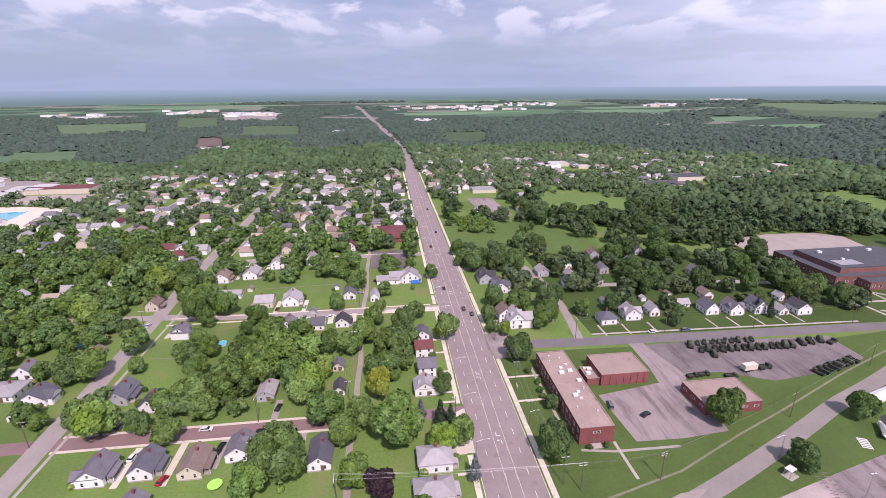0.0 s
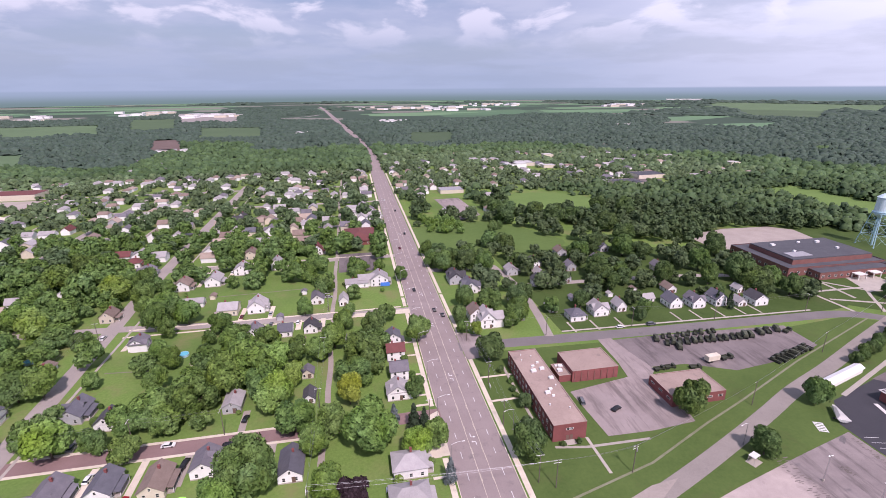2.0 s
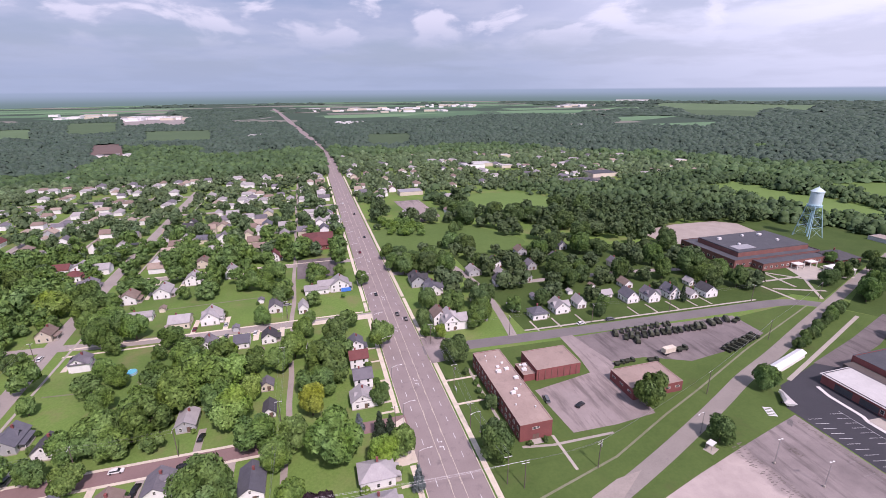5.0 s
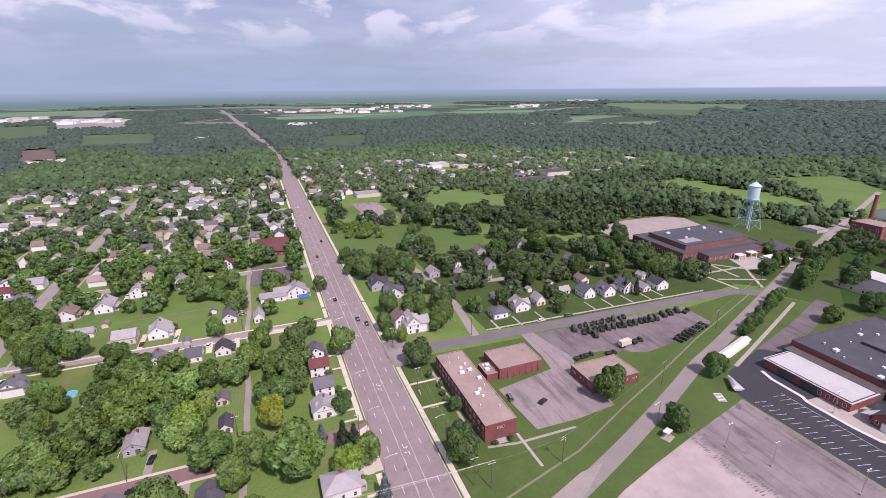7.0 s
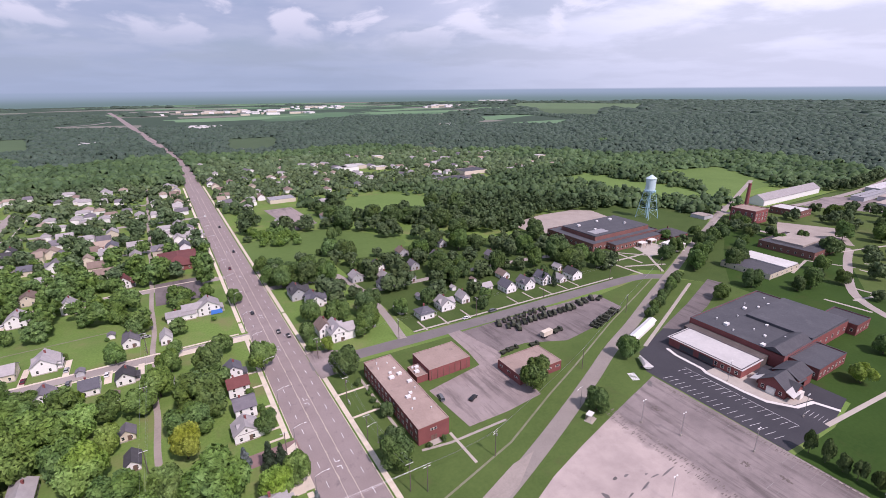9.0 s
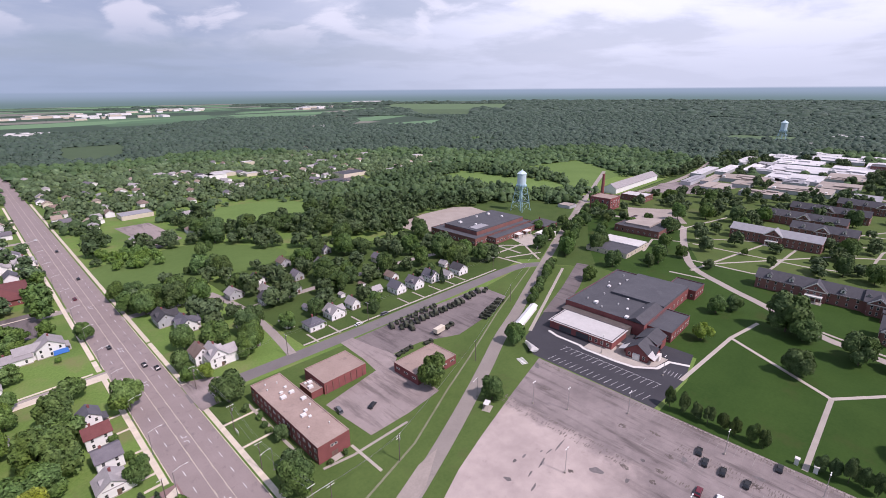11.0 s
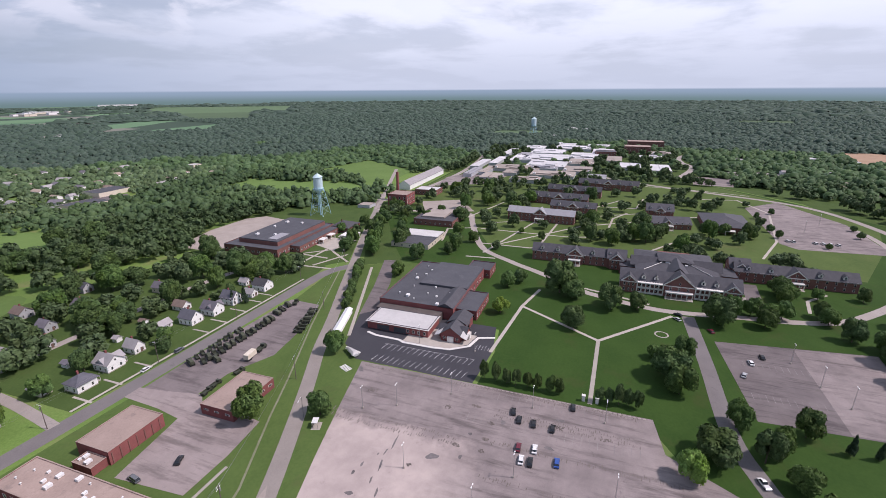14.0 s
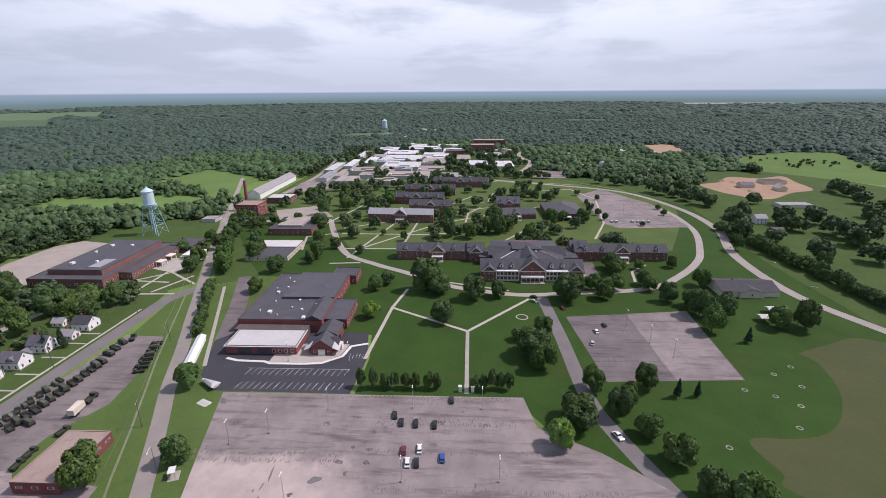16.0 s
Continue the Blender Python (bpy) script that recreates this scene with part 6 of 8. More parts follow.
# driveways and garden walks of the near blocks
for x, y, w, l, mt in ((-69.5, 236, 2.8, 11, pale_concrete), (-84, 236, 2.6, 11, gravel), (-57, 236, 2.4, 10, pale_concrete), (-82.5, 160, 2.6, 13, gravel), (-111, 136, 2.4, 20, pale_concrete), (-97.3, 139, 2.6, 15, gravel), (-126, 136, 2.2, 18, pale_concrete), (-139, 159, 2.6, 12, pale_concrete), (-101.5, 255, 2.4, 16, pale_concrete), (-86, 255, 2.4, 15, pale_concrete), (-116.5, 254, 2.4, 15, gravel), (-150, 232, 2.4, 14, pale_concrete), (-70, 140, 2.6, 14, gravel), (-121, 318, 2.6, 28, pale_concrete), (-137, 316, 2.4, 30, pale_concrete), (-84.5, 322, 2.4, 20, gravel)):
    paved("driveway", [(x - w / 2, y - l / 2), (x + w / 2, y - l / 2), (x + w / 2, y + l / 2), (x - w / 2, y + l / 2)], mt, "narrow house driveway beside a lawn", 0.03, "driveway")
for x0, y, x1 in ((-17, 119, -12.5), (-17, 128.2, -12.5), (-17, 163, -12.5), (-17, 178, -12.5), (-17, 194, -12.5), (-17, 206, -12.5), (-17.5, 156.5, -12.5), (12.5, 153.5, 26.5), (12.5, 170, 26.5), (12.5, 217, 22)):
    footpath([(x0, y), (x1, y)], 1.1, 0.05, pale_concrete)
footpath([(24.6, 128), (24.6, 176)], 1.2, 0.05)
for y, x0, x1 in ((246.9, -156, -14), (239.3, -156, -14), (153.9, -156, -56), (146.1, -156, -56), (338.9, -156, -14)):
    footpath([(x0, y), (x1, y)], 1.2, 0.06, pale_concrete)
footpath([(-154.6, 60), (-154.6, 640)], 1.2, 0.055, concrete)
footpath([(64, 201.2), (210, 196.4)], 1.2, 0.06)
for x in (71, 84, 98.5, 132, 144, 158, 171, 181):
    footpath([(x, 199), (x, 210)], 1.0, 0.05)
for x, y, w, d in ((-66, 216, 3, 3.4), (-98, 212, 3.2, 4), (-112, 205, 3, 3), (-137, 208, 3, 4), (-80, 244.5, 3, 3), (-123, 281, 3, 4), (-70, 277, 3, 3), (-46, 216, 2.6, 3), (86, 236, 3, 4), (110, 236, 3, 3), (128, 240, 3, 4)):
    house(x, y, w, d, 2.2, rng.choice(("light", "grey", "brown")), rng.choice(("white", "grey", "cream")), porch=False, chimney=False, rich=False, rise=0.9, name="garage")

# ---------------------------------------------------------------- water towers, poles, wires, lamps
def water_tower(x, y, top, r, label):
    t = thing("water_tower", x, y, 0, 0, label, "water tower")
    zt = top * 0.62
    part("tank", Shape().lathe([(0.4, zt - r * 0.9), (r * 0.55, zt - r * 0.65), (r * 0.9, zt - r * 0.25), (r, zt), (r, zt + r * 2.6), (r * 1.04, zt + r * 2.6), (r * 1.04, zt + r * 2.68)], 20), tower_white, t, "pale blue steel tank")
    part("roof", Shape().lathe([(r * 1.12, zt + r * 2.68), (r * 0.6, zt + r * 3.1), (0.3, zt + r * 3.45), (0.3, zt + r * 3.6), (0.05, zt + r * 3.65)], 20), tower_white, t)
    part("riser", Shape().tube((0, 0, 0), (0, 0, zt - r * 0.8), 0.75, 0.6, 12), tower_paint, t)
    part("balcony", Shape().lathe([(r * 1.0, zt - 0.2), (r * 1.22, zt - 0.2), (r * 1.22, zt), (r * 1.0, zt)], 20), tower_paint, t)
    part("balcony_rail", Shape().lathe([(r * 1.2, zt + 0.95), (r * 1.22, zt + 0.95), (r * 1.22, zt + 1.05), (r * 1.2, zt + 1.05)], 20), tower_paint, t)
    corners = [(sx, sy) for sx, sy in ((1, 1), (-1, 1), (-1, -1), (1, -1))]
    w0, w1 = r * 1.6, r * 0.80
    at = lambda c2, k: (c2[0] * (w0 + (w1 - w0) * k), c2[1] * (w0 + (w1 - w0) * k), (zt + 0.3) * k)
    for c2 in corners:
        part("leg", Shape().tube(at(c2, 0), at(c2, 1), 0.32, 0.26, 8), tower_paint, t)
    for a, b in zip(corners, corners[1:] + corners[:1]):
        for k in (0.33, 0.66):
            part("strut", Shape().tube(at(a, k), at(b, k), 0.14, 0.14, 6), tower_paint, t)
        for k0, k1 in ((0.0, 0.33), (0.33, 0.66), (0.66, 0.97)):
            part("brace", Shape().tube(at(a, k0), at(b, k1), 0.06, 0.06, 4).tube(at(b, k0), at(a, k1), 0.06, 0.06, 4), tower_paint, t)
    OCCUPIED.append((x, y, 12))
    return t


water_tower(359, 282, 42, 4.5, "pale blue steel water tower on four braced legs")
water_tower(1270, 221, 40, 6.5, "far pale water tower")

pole_mesh = Shape().tube((0, 0, 0), (0, 0, 11), 0.17, 0.12, 8).mesh("shaft", timber)
arm_mesh = Shape().box(-1.3, 1.3, -0.06, 0.06, -0.07, 0.07).mesh("crossarm", white_metal)
POLE_TOPS = {}


def utility_pole(key, x, y, rot=0.0, h=11.0, arms=1, transformer=False):
    t = thing("utility_pole", x, y, 0, rot, "wooden utility pole with crossarm", "utility pole", "utility poles")
    part("shaft", pole_mesh, None, t, m=Matrix.Diagonal((1, 1, h / 11, 1)))
    for k in range(arms):
        a = part("crossarm", arm_mesh, None, t, m=Matrix.Translation((0, 0.16, h - 0.4 - 0.9 * k)))
    if transformer:
        part("transformer", Shape().lathe([(0.05, h - 2.6), (0.3, h - 2.6), (0.3, h - 1.7), (0.1, h - 1.6)], 10, 0.45, 0), steel, t)
    POLE_TOPS[key] = (x, y, h, rot)
    return t


for key, x, y, rot, arms, tr in (("a", 47, 109, 20, 2, True), ("b", 20, 108, 0, 2, False), ("c", 15.5, 111, 0, 1, False), ("d", 12.8, 139, 0, 1, False), ("e", 14.5, 165, 0, 1, True), ("f", 14, 202, 0, 1, True), ("g", 54.5, 199, 90, 1, True), ("h", 112, 131, 20, 1, False), ("i", 175, 158, 20, 1, False), ("j", 102, 199, 90, 1, False), ("k", 150, 197.5, 90, 1, False), ("l", 205, 195, 90, 1, False), ("m", -14, 145, 0, 1, False), ("n", -55, 112, 90, 2, True), ("o", -54.5, 160, 0, 1, False), ("p", -54.5, 200, 0, 1, False), ("q", -54.5, 250, 0, 1, False), ("r", -165, 150, 0, 1, True), ("s", -165, 190, 0, 1, False), ("t", -165, 236, 0, 1, False), ("u", 245, 186, 20, 1, False), ("v", -118, 153.8, 90, 1, False), ("w", -88, 153.8, 90, 1, False)):
    utility_pole(key, x, y, rot, arms=arms, transformer=tr)


def wires(a, b, offsets=(-1.15, 0.6, 1.15), sag=0.8, drop=0.2):
    (x0, y0, h0, r0), (x1, y1, h1, r1) = POLE_TOPS[a], POLE_TOPS[b]
    s = Shape()
    for o in offsets:
        p = [Vector((x + o * math.cos(radians(r)), y + o * math.sin(radians(r)), h - drop)) for x, y, h, r in ((x0, y0, h0, r0), (x1, y1, h1, r1))]
        prev = None
        for i in range(9):
            k = i / 8
            q = p[0].lerp(p[1], k) - Vector((0, 0, sag * 4 * k * (1 - k)))
            if prev is not None:
                s.tube(prev, q, 0.022, 0.022, 3)
            prev = q
    solid("overhead_wire", s, steel, "thin overhead power wires", "wire", kind="stuff")


for a, b in (("b", "a"), ("a", "h"), ("h", "i"), ("i", "u"), ("b", "n"), ("c", "d"), ("d", "e"), ("e", "f"), ("f", "g"), ("g", "j"), ("j", "k"), ("k", "l"), ("n", "o"), ("o", "p"), ("p", "q"), ("r", "s"), ("s", "t"), ("r", "v"), ("v", "w")):
    wires(a, b)

# street lamps that reach over the road
dull_steel = plain("dull_steel", (0.22, 0.22, 0.22), 0.55, 0.5)
arm_shape = Shape().tube((0, 0, 9.0), (2.2, 0, 9.7), 0.07, 0.06, 6).tube((2.2, 0, 9.7), (3.8, 0, 9.8), 0.06, 0.05, 6)
arm_lamp = arm_shape.mesh("arm", white_metal)
head_mesh = Shape().hull([(3.7, -0.15, 9.68), (4.6, -0.15, 9.72), (4.6, 0.15, 9.72), (3.7, 0.15, 9.68)], [(3.8, -0.1, 9.86), (4.5, -0.1, 9.86), (4.5, 0.1, 9.86), (3.8, 0.1, 9.86)]).mesh("lamp_head", white_metal)
lamp_pole = Shape().tube((0, 0, 0), (0, 0, 9.1), 0.10, 0.06, 8).box(-0.25, 0.25, -0.25, 0.25, 0, 0.3).mesh("pole", dull_steel)
for y in (92, 123, 148, 173, 198, 224, 250, 280, 312, 344, 376, 410, 445, 480):
    t = thing("street_lamp", -10.35, y, 0, 0, "tall pale street lamp reaching over the road", "street lamp", "street lamps")
    part("pole", lamp_pole, None, t)
    part("arm", arm_lamp, None, t)
    part("lamp_head", head_mesh, None, t)

# car-park lights
lot_pole = Shape().tube((0, 0, 0.7), (0, 0, 10), 0.1, 0.07, 8).mesh("pole", steel)
lot_base = Shape().lathe([(0.35, 0), (0.35, 0.7), (0.3, 0.75)], 12).mesh("base", concrete)
lot_head = Shape().box(-0.9, -0.35, -0.18, 0.18, 9.85, 10.02).box(0.35, 0.9, -0.18, 0.18, 9.85, 10.02).box(-0.35, 0.35, -0.04, 0.04, 9.88, 9.96).mesh("lamp_head", lamp_lens)
for x, y in ((81, 66), (89, 31), (90, 0), (126, 31), (126, 4), (124, 64), (104, 94), (110, 82), (72, 40), (72, 4), (166, -86), (196, -74), (179, -80), (158, 92), (159, 64), (440, -150), (470, -170)):
    t = thing("parking_lot_light", x, y, 0, 0, "slim car-park light with twin heads on a concrete base", "light pole", "car-park lights")
    for nm, me in (("pole", lot_pole), ("base", lot_base), ("lamp_head", lot_head)):
        part(nm, me, None, t)
for x, y in ((92, 113), (274, -192), (232, -190), (330, -198), (15.5, 136), (190, -206)):
    t = thing("street_lamp", x, y, 0, 200, "pale street lamp beside the lane", "street lamp", "lane lamps")
    for nm, me in (("pole", lamp_pole), ("arm", arm_lamp), ("lamp_head", head_mesh)):
        part(nm, me, None, t)

# ---------------------------------------------------------------- vehicles
wheel_shape = Shape().tube((0, -0.11, 0), (0, 0.11, 0), 0.33, 0.33, 14).mesh("tyre", rubber)
CAR_PAINT = {k: plain(f"{k}_car_paint", v, 0.25, 0.1, 0.6) for k, v in {"black": (0.018, 0.018, 0.02), "white": (0.80, 0.80, 0.79), "red": (0.40, 0.02, 0.03), "maroon": (0.16, 0.02, 0.035), "blue": (0.03, 0.09, 0.34), "grey": (0.16, 0.17, 0.18), "silver": (0.45, 0.46, 0.47)}.items()}
CAR_MESH = {}


def car_meshes(kind):
    if kind in CAR_MESH:
        return CAR_MESH[kind]
    h1, h2, l = (0.85, 1.42, 2.3) if kind == "car" else (1.0, 1.75, 2.5)
    body = Shape()
    prof = [(-l, 0.35), (-l, h1 - 0.12), (-l + 0.25, h1), (l - 1.0, h1), (l - 0.15, h1 - 0.18), (l, h1 - 0.35), (l, 0.35)]
    body.hull([(x, -0.88, z) for x, z in prof], [(x, 0.88, z) for x, z in prof])
    cabin, glass = Shape(), Shape()
    r0, r1 = (-1.5, 0.75) if kind == "car" else (-2.2, 0.9)
    if kind == "pickup":
        r0, r1, h2 = -0.4, 1.1, 1.75
    glass.hull([(r0 - 0.35, -0.80, h1), (r1 + 0.55, -0.80, h1), (r1 + 0.55, 0.80, h1), (r0 - 0.35, 0.80, h1)], [(r0 + 0.1, -0.66, h2 - 0.06), (r1 - 0.15, -0.66, h2 - 0.06), (r1 - 0.15, 0.66, h2 - 0.06), (r0 + 0.1, 0.66, h2 - 0.06)])
    cabin.hull([(r0 + 0.05, -0.68, h2 - 0.07), (r1 - 0.1, -0.68, h2 - 0.07), (r1 - 0.1, 0.68, h2 - 0.07), (r0 + 0.05, 0.68, h2 - 0.07)], [(r0 + 0.2, -0.60, h2), (r1 - 0.25, -0.60, h2), (r1 - 0.25, 0.60, h2), (r0 + 0.2, 0.60, h2)])
    CAR_MESH[kind] = (body, glass, cabin, l)
    return CAR_MESH[kind]


CAR_DONE = {}


def car(x, y, rot, paint="black", kind="car", z=0.05):
    body, glass, cabin, l = car_meshes(kind)
    key = (paint, kind)
    if key not in CAR_DONE:
        CAR_DONE[key] = (body.mesh("body", CAR_PAINT[paint]), glass.mesh("glazing", glass_dark), cabin.mesh("roof", CAR_PAINT[paint]))
    t = thing("car" if kind != "pickup" else "pickup_truck", x, y, z, rot, f"parked {paint} {'sedan' if kind == 'car' else 'pickup truck' if kind == 'pickup' else 'sport utility car'} on grey tarmac", "car", "cars")
    for nm, me in zip(("body", "glazing", "roof"), CAR_DONE[key]):
        part(nm, me, None, t)
    for wx in (-l + 0.85, l - 0.9):
        for wy in (-0.80, 0.80):
            part("wheel", wheel_shape, None, t, m=Matrix.Translation((wx, wy, 0.33)))
    return t


for a in ((121, 37.5, 10, "black"), (117, 34.5, 6, "black"), (116.5, 29, 5, "black"), (116, 22, 0, "black"), (102.5, 32, 4, "maroon"), (97, 30, 4, "white"), (97, 27, 4, "black"), (103.5, 26.5, 4, "white"), (99.5, 18.5, 3, "blue"), (131, 16, 4, "black"),
          (190, -57, 4, "white"), (178, -52, -20, "silver"), (232, -31, 60, "black"), (226, -30, 40, "silver"), (217, -45, 20, "maroon"), (197, -63, 0, "black"),
          (47.5, 146, 80, "grey"), (58.5, 139, 25, "black"), (95.5, 199, 2, "white"), (113, 198.5, 2, "grey")):
    car(a[0], a[1], a[2], a[3], "suv" if a[3] == "grey" else "car")
for a in ((-118, 152, 0, "white"), (-106, 151.5, 0, "white"), (-85, 147.6, 0, "black"), (-98, 138, 80, "black"), (-111.5, 128, 70, "red"), (-97.5, 141.5, 80, "black"), (-30, 117, 0, "white"), (-3.6, 268, 90, "black"), (4.0, 238, 90, "black"), (-8, 292, 90, "grey"), (7.4, 231, 90, "black"), (4, 388, 90, "black"), (-4, 350, 90, "maroon"), (3.8, 470, 90, "black"), (-3.5, 520, 90, "white"), (-82, 161, 80, "black"), (-165, 240, 90, "white"), (-26, 292, 0, "white"), (-84, 238.5, 85, "grey"), (-70, 238, 85, "white"), (-101, 251, 88, "maroon"), (-117, 250, 92, "black"), (-86, 252, 90, "silver"), (-139, 157, 85, "grey"), (-126, 140, 85, "white"), (-150, 236, 88, "black"), (-121, 322, 90, "white"), (-137, 320, 90, "grey"), (-55, 268, 0, "silver")):
    car(a[0], a[1], a[2], a[3], "car", 0.06)
car(112, -44, 20, "white", "pickup")
for y in (-128, -132, -147, -152, -157, -162):
    car(404, y, 10, "white", "suv")

# army lorries
olive_pale = plain("faded_olive_paint", (0.095, 0.105, 0.068), 0.65)
cab_shape = Shape().hull([(1.0, -1.15, 0.9), (3.3, -1.15, 0.9), (3.3, 1.15, 0.9), (1.0, 1.15, 0.9)], [(1.0, -1.1, 2.5), (2.2, -1.1, 2.5), (2.2, 1.1, 2.5), (1.0, 1.1, 2.5)]).mesh("cab", olive)
bed_shape = Shape().box(-3.3, 0.8, -1.2, 1.2, 1.0, 1.15).box(-3.3, 0.8, -1.2, -1.1, 1.15, 1.75).box(-3.3, 0.8, 1.1, 1.2, 1.15, 1.75).box(-3.3, -3.2, -1.1, 1.1, 1.15, 1.75).mesh("cargo_bed", olive)
cover_shape = Shape().hull([(-3.2, -1.08, 1.75), (0.8, -1.08, 1.75), (0.8, 1.08, 1.75), (-3.2, 1.08, 1.75)], [(-3.2, -0.8, 2.75), (0.8, -0.8, 2.75), (0.8, 0.8, 2.75), (-3.2, 0.8, 2.75)]).mesh("canvas_cover", canvas)
cover_pale = cover_shape.copy()
cover_pale.materials[0] = olive_pale
chassis_shape = Shape().box(-3.2, 3.2, -0.45, 0.45, 0.6, 0.9).box(3.3, 3.45, -1.1, 1.1, 0.6, 0.9).mesh("chassis", rubber)
army_wheel = Shape().tube((0, -0.18, 0), (0, 0.18, 0), 0.52, 0.52, 14).mesh("wheel", rubber)
shield = Shape().hull([(2.32, -0.95, 2.42), (2.32, 0.95, 2.42), (2.75, 0.95, 1.75), (2.75, -0.95, 1.75)], [(2.42, -0.95, 2.44), (2.42, 0.95, 2.44), (2.85, 0.95, 1.77), (2.85, -0.95, 1.77)]).mesh("windscreen", glass_dark)


vr = random.Random(9)


def army_truck(x, y, rot, covered=True, scale=1.0):
    t = thing("army_truck", x, y, 0.035, rot, "dark olive army truck with canvas cover" if covered else "dark olive open army truck", "truck", "parked army trucks")
    t.scale = (scale,) * 3
    for nm, me in (("chassis", chassis_shape), ("cab", cab_shape), ("cargo_bed", bed_shape), ("windscreen", shield)):
        part(nm, me, None, t)
    if covered:
        part("canvas_cover", cover_shape if vr.random() < 0.6 else cover_pale, None, t)
    for wx in (-2.6, -1.4, 2.3):
        for wy in (-1.0, 1.0):
            part("wheel", army_wheel, None, t, m=Matrix.Translation((wx, wy, 0.52)))
    return t


for i in range(14):
    army_truck(109 + i * 3.5 + vr.uniform(-0.4, 0.4), 179.5 - i * 0.12 + vr.uniform(-0.5, 0.5), 64 + vr.uniform(-6, 6), vr.random() < 0.6, vr.uniform(0.78, 1.0))
for i in range(9):
    army_truck(111 + i * 3.6 + vr.uniform(-0.6, 0.6), 185.3 + vr.uniform(-0.3, 0.3), 60 + vr.uniform(-10, 10), vr.random() < 0.4, vr.uniform(0.62, 0.78))
for x, y, r in ((112, 175, 70), (161, 179.5, 75), (166, 180, 70), (172, 180.5, 60), (176, 178, 20), (106, 184, 65)):
    army_truck(x, y, r, vr.random() < 0.5, 0.9)
for i in range(8):
    army_truck(147 + i * 3.4, 155.5 + i * 1.0, 108 + vr.uniform(-6, 6), vr.random() < 0.5, vr.uniform(0.75, 0.95))
for x, y, r in ((91.5, 160, 5), (97, 160.5, 0), (108, 158, -10)):
    army_truck(x, y, r, False, 0.8)
army_truck(127, 162, 5, False, 1.0)
tr_ = thing("box_trailer", 119, 161.5, 0.035, 5, "tan box trailer in the truck yard", "trailer")
part("body", Shape().box(-3.2, 3.2, -1.3, 1.3, 1.0, 3.4), WALLS["cream"], tr_)
part("chassis", Shape().box(-3.2, 4.4, -0.5, 0.5, 0.7, 1.0), rubber, tr_)
for wx in (-2.2, -1.0):
    for wy in (-1.1, 1.1):
        part("wheel", army_wheel, None, tr_, m=Matrix.Translation((wx, wy, 0.52)))

# boat on a trailer and skip by the car park
bt = thing("boat", 138, 118.5, 0.035, 62, "white covered boat on a trailer", "boat")
bt.scale = (1.4, 1.9, 1.25)
part("hull", Shape().hull([(-3, -0.5, 0.6), (2.4, -0.3, 0.6), (2.4, 0.3, 0.6), (-3, 0.5, 0.6)], [(-3.2, -1.2, 1.6), (3.4, -0.2, 1.7), (3.4, 0.2, 1.7), (-3.2, 1.2, 1.6)]), white_metal, bt)
part("cover", Shape().hull([(-3.1, -1.15, 1.62), (3.0, -0.3, 1.72), (3.0, 0.3, 1.72), (-3.1, 1.15, 1.62)], [(-2.2, -0.5, 2.3), (1.4, -0.15, 2.2), (1.4, 0.15, 2.2), (-2.2, 0.5, 2.3)]), white_roof, bt)
for wy in (-1.0, 1.0):
    part("wheel", wheel_shape, None, bt, m=Matrix.Translation((-1.2, wy, 0.33)))
part("trailer", Shape().box(-3, 4.2, -0.1, 0.1, 0.4, 0.55).box(-1.4, -1.0, -1.0, 1.0, 0.3, 0.45), steel, bt)
pd = thing("pad", 126.5, 115, 0, 65, "white slatted pallet frame lying on the grass", "pallet")
for i in range(6):
    part("slat", Shape().box(-2.6 + i * 0.95, -2.1 + i * 0.95, -1.6, 1.6, 0.12, 0.22), white_metal, pd)
for py in (-1.55, 1.4):
    part("rail", Shape().box(-2.6, 2.7, py, py + 0.15, 0, 0.12), white_metal, pd)
bs = thing("bus_shelter", 89, 105.5, 0, 20, "small glass shelter with white roof beside the lane", "shelter")
part("roof", Shape().box(-1.6, 1.6, -1.1, 1.1, 2.5, 2.7), white_metal, bs)
for px in (-1.5, 1.5):
    for py in (-1.0, 1.0):
        part("post", Shape().box(px - 0.05, px + 0.05, py - 0.05, py + 0.05, 0, 2.5), steel, bs)
part("panel", Shape().box(-1.5, 1.5, 0.98, 1.02, 0.3, 2.3), glass_dark, bs)
part("base", Shape().box(-2.2, 2.2, -2.0, 1.4, 0, 0.06), concrete, bs)
tp = thing("trampoline", -94, 124, 0, 0, "round lime green trampoline on a lawn", "trampoline")
part("mat", Shape().lathe([(2.1, 0.86), (2.1, 0.92), (0.1, 0.93)], 24), lime, tp)
part("rim", Shape().lathe([(2.1, 0.84), (2.25, 0.84), (2.25, 0.95), (2.1, 0.95)], 24), lime, tp)
for i in range(6):
    a = math.pi * i / 3
    part("leg", Shape().tube((2.1 * math.cos(a), 2.1 * math.sin(a), 0), (2.1 * math.cos(a), 2.1 * math.sin(a), 0.85), 0.04, 0.04, 6), steel, tp)
for x, y, r in ((-120, 215, 2.4), (-188, 222, 2.2)):
    po = thing("pool", x, y, 0, 0, "round above-ground pool with blue water", "pool")
    part("wall", Shape().lathe([(r, 0), (r, 1.1), (r - 0.12, 1.1), (r - 0.12, 0.2)], 24), plain("pool_wall", (0.35, 0.55, 0.65), 0.5) if "pool_wall" not in MATS else MATS["pool_wall"], po)
    part("water", Shape().lathe([(r - 0.13, 0.8), (r - 0.13, 0.95)], 24), pool_water, po)
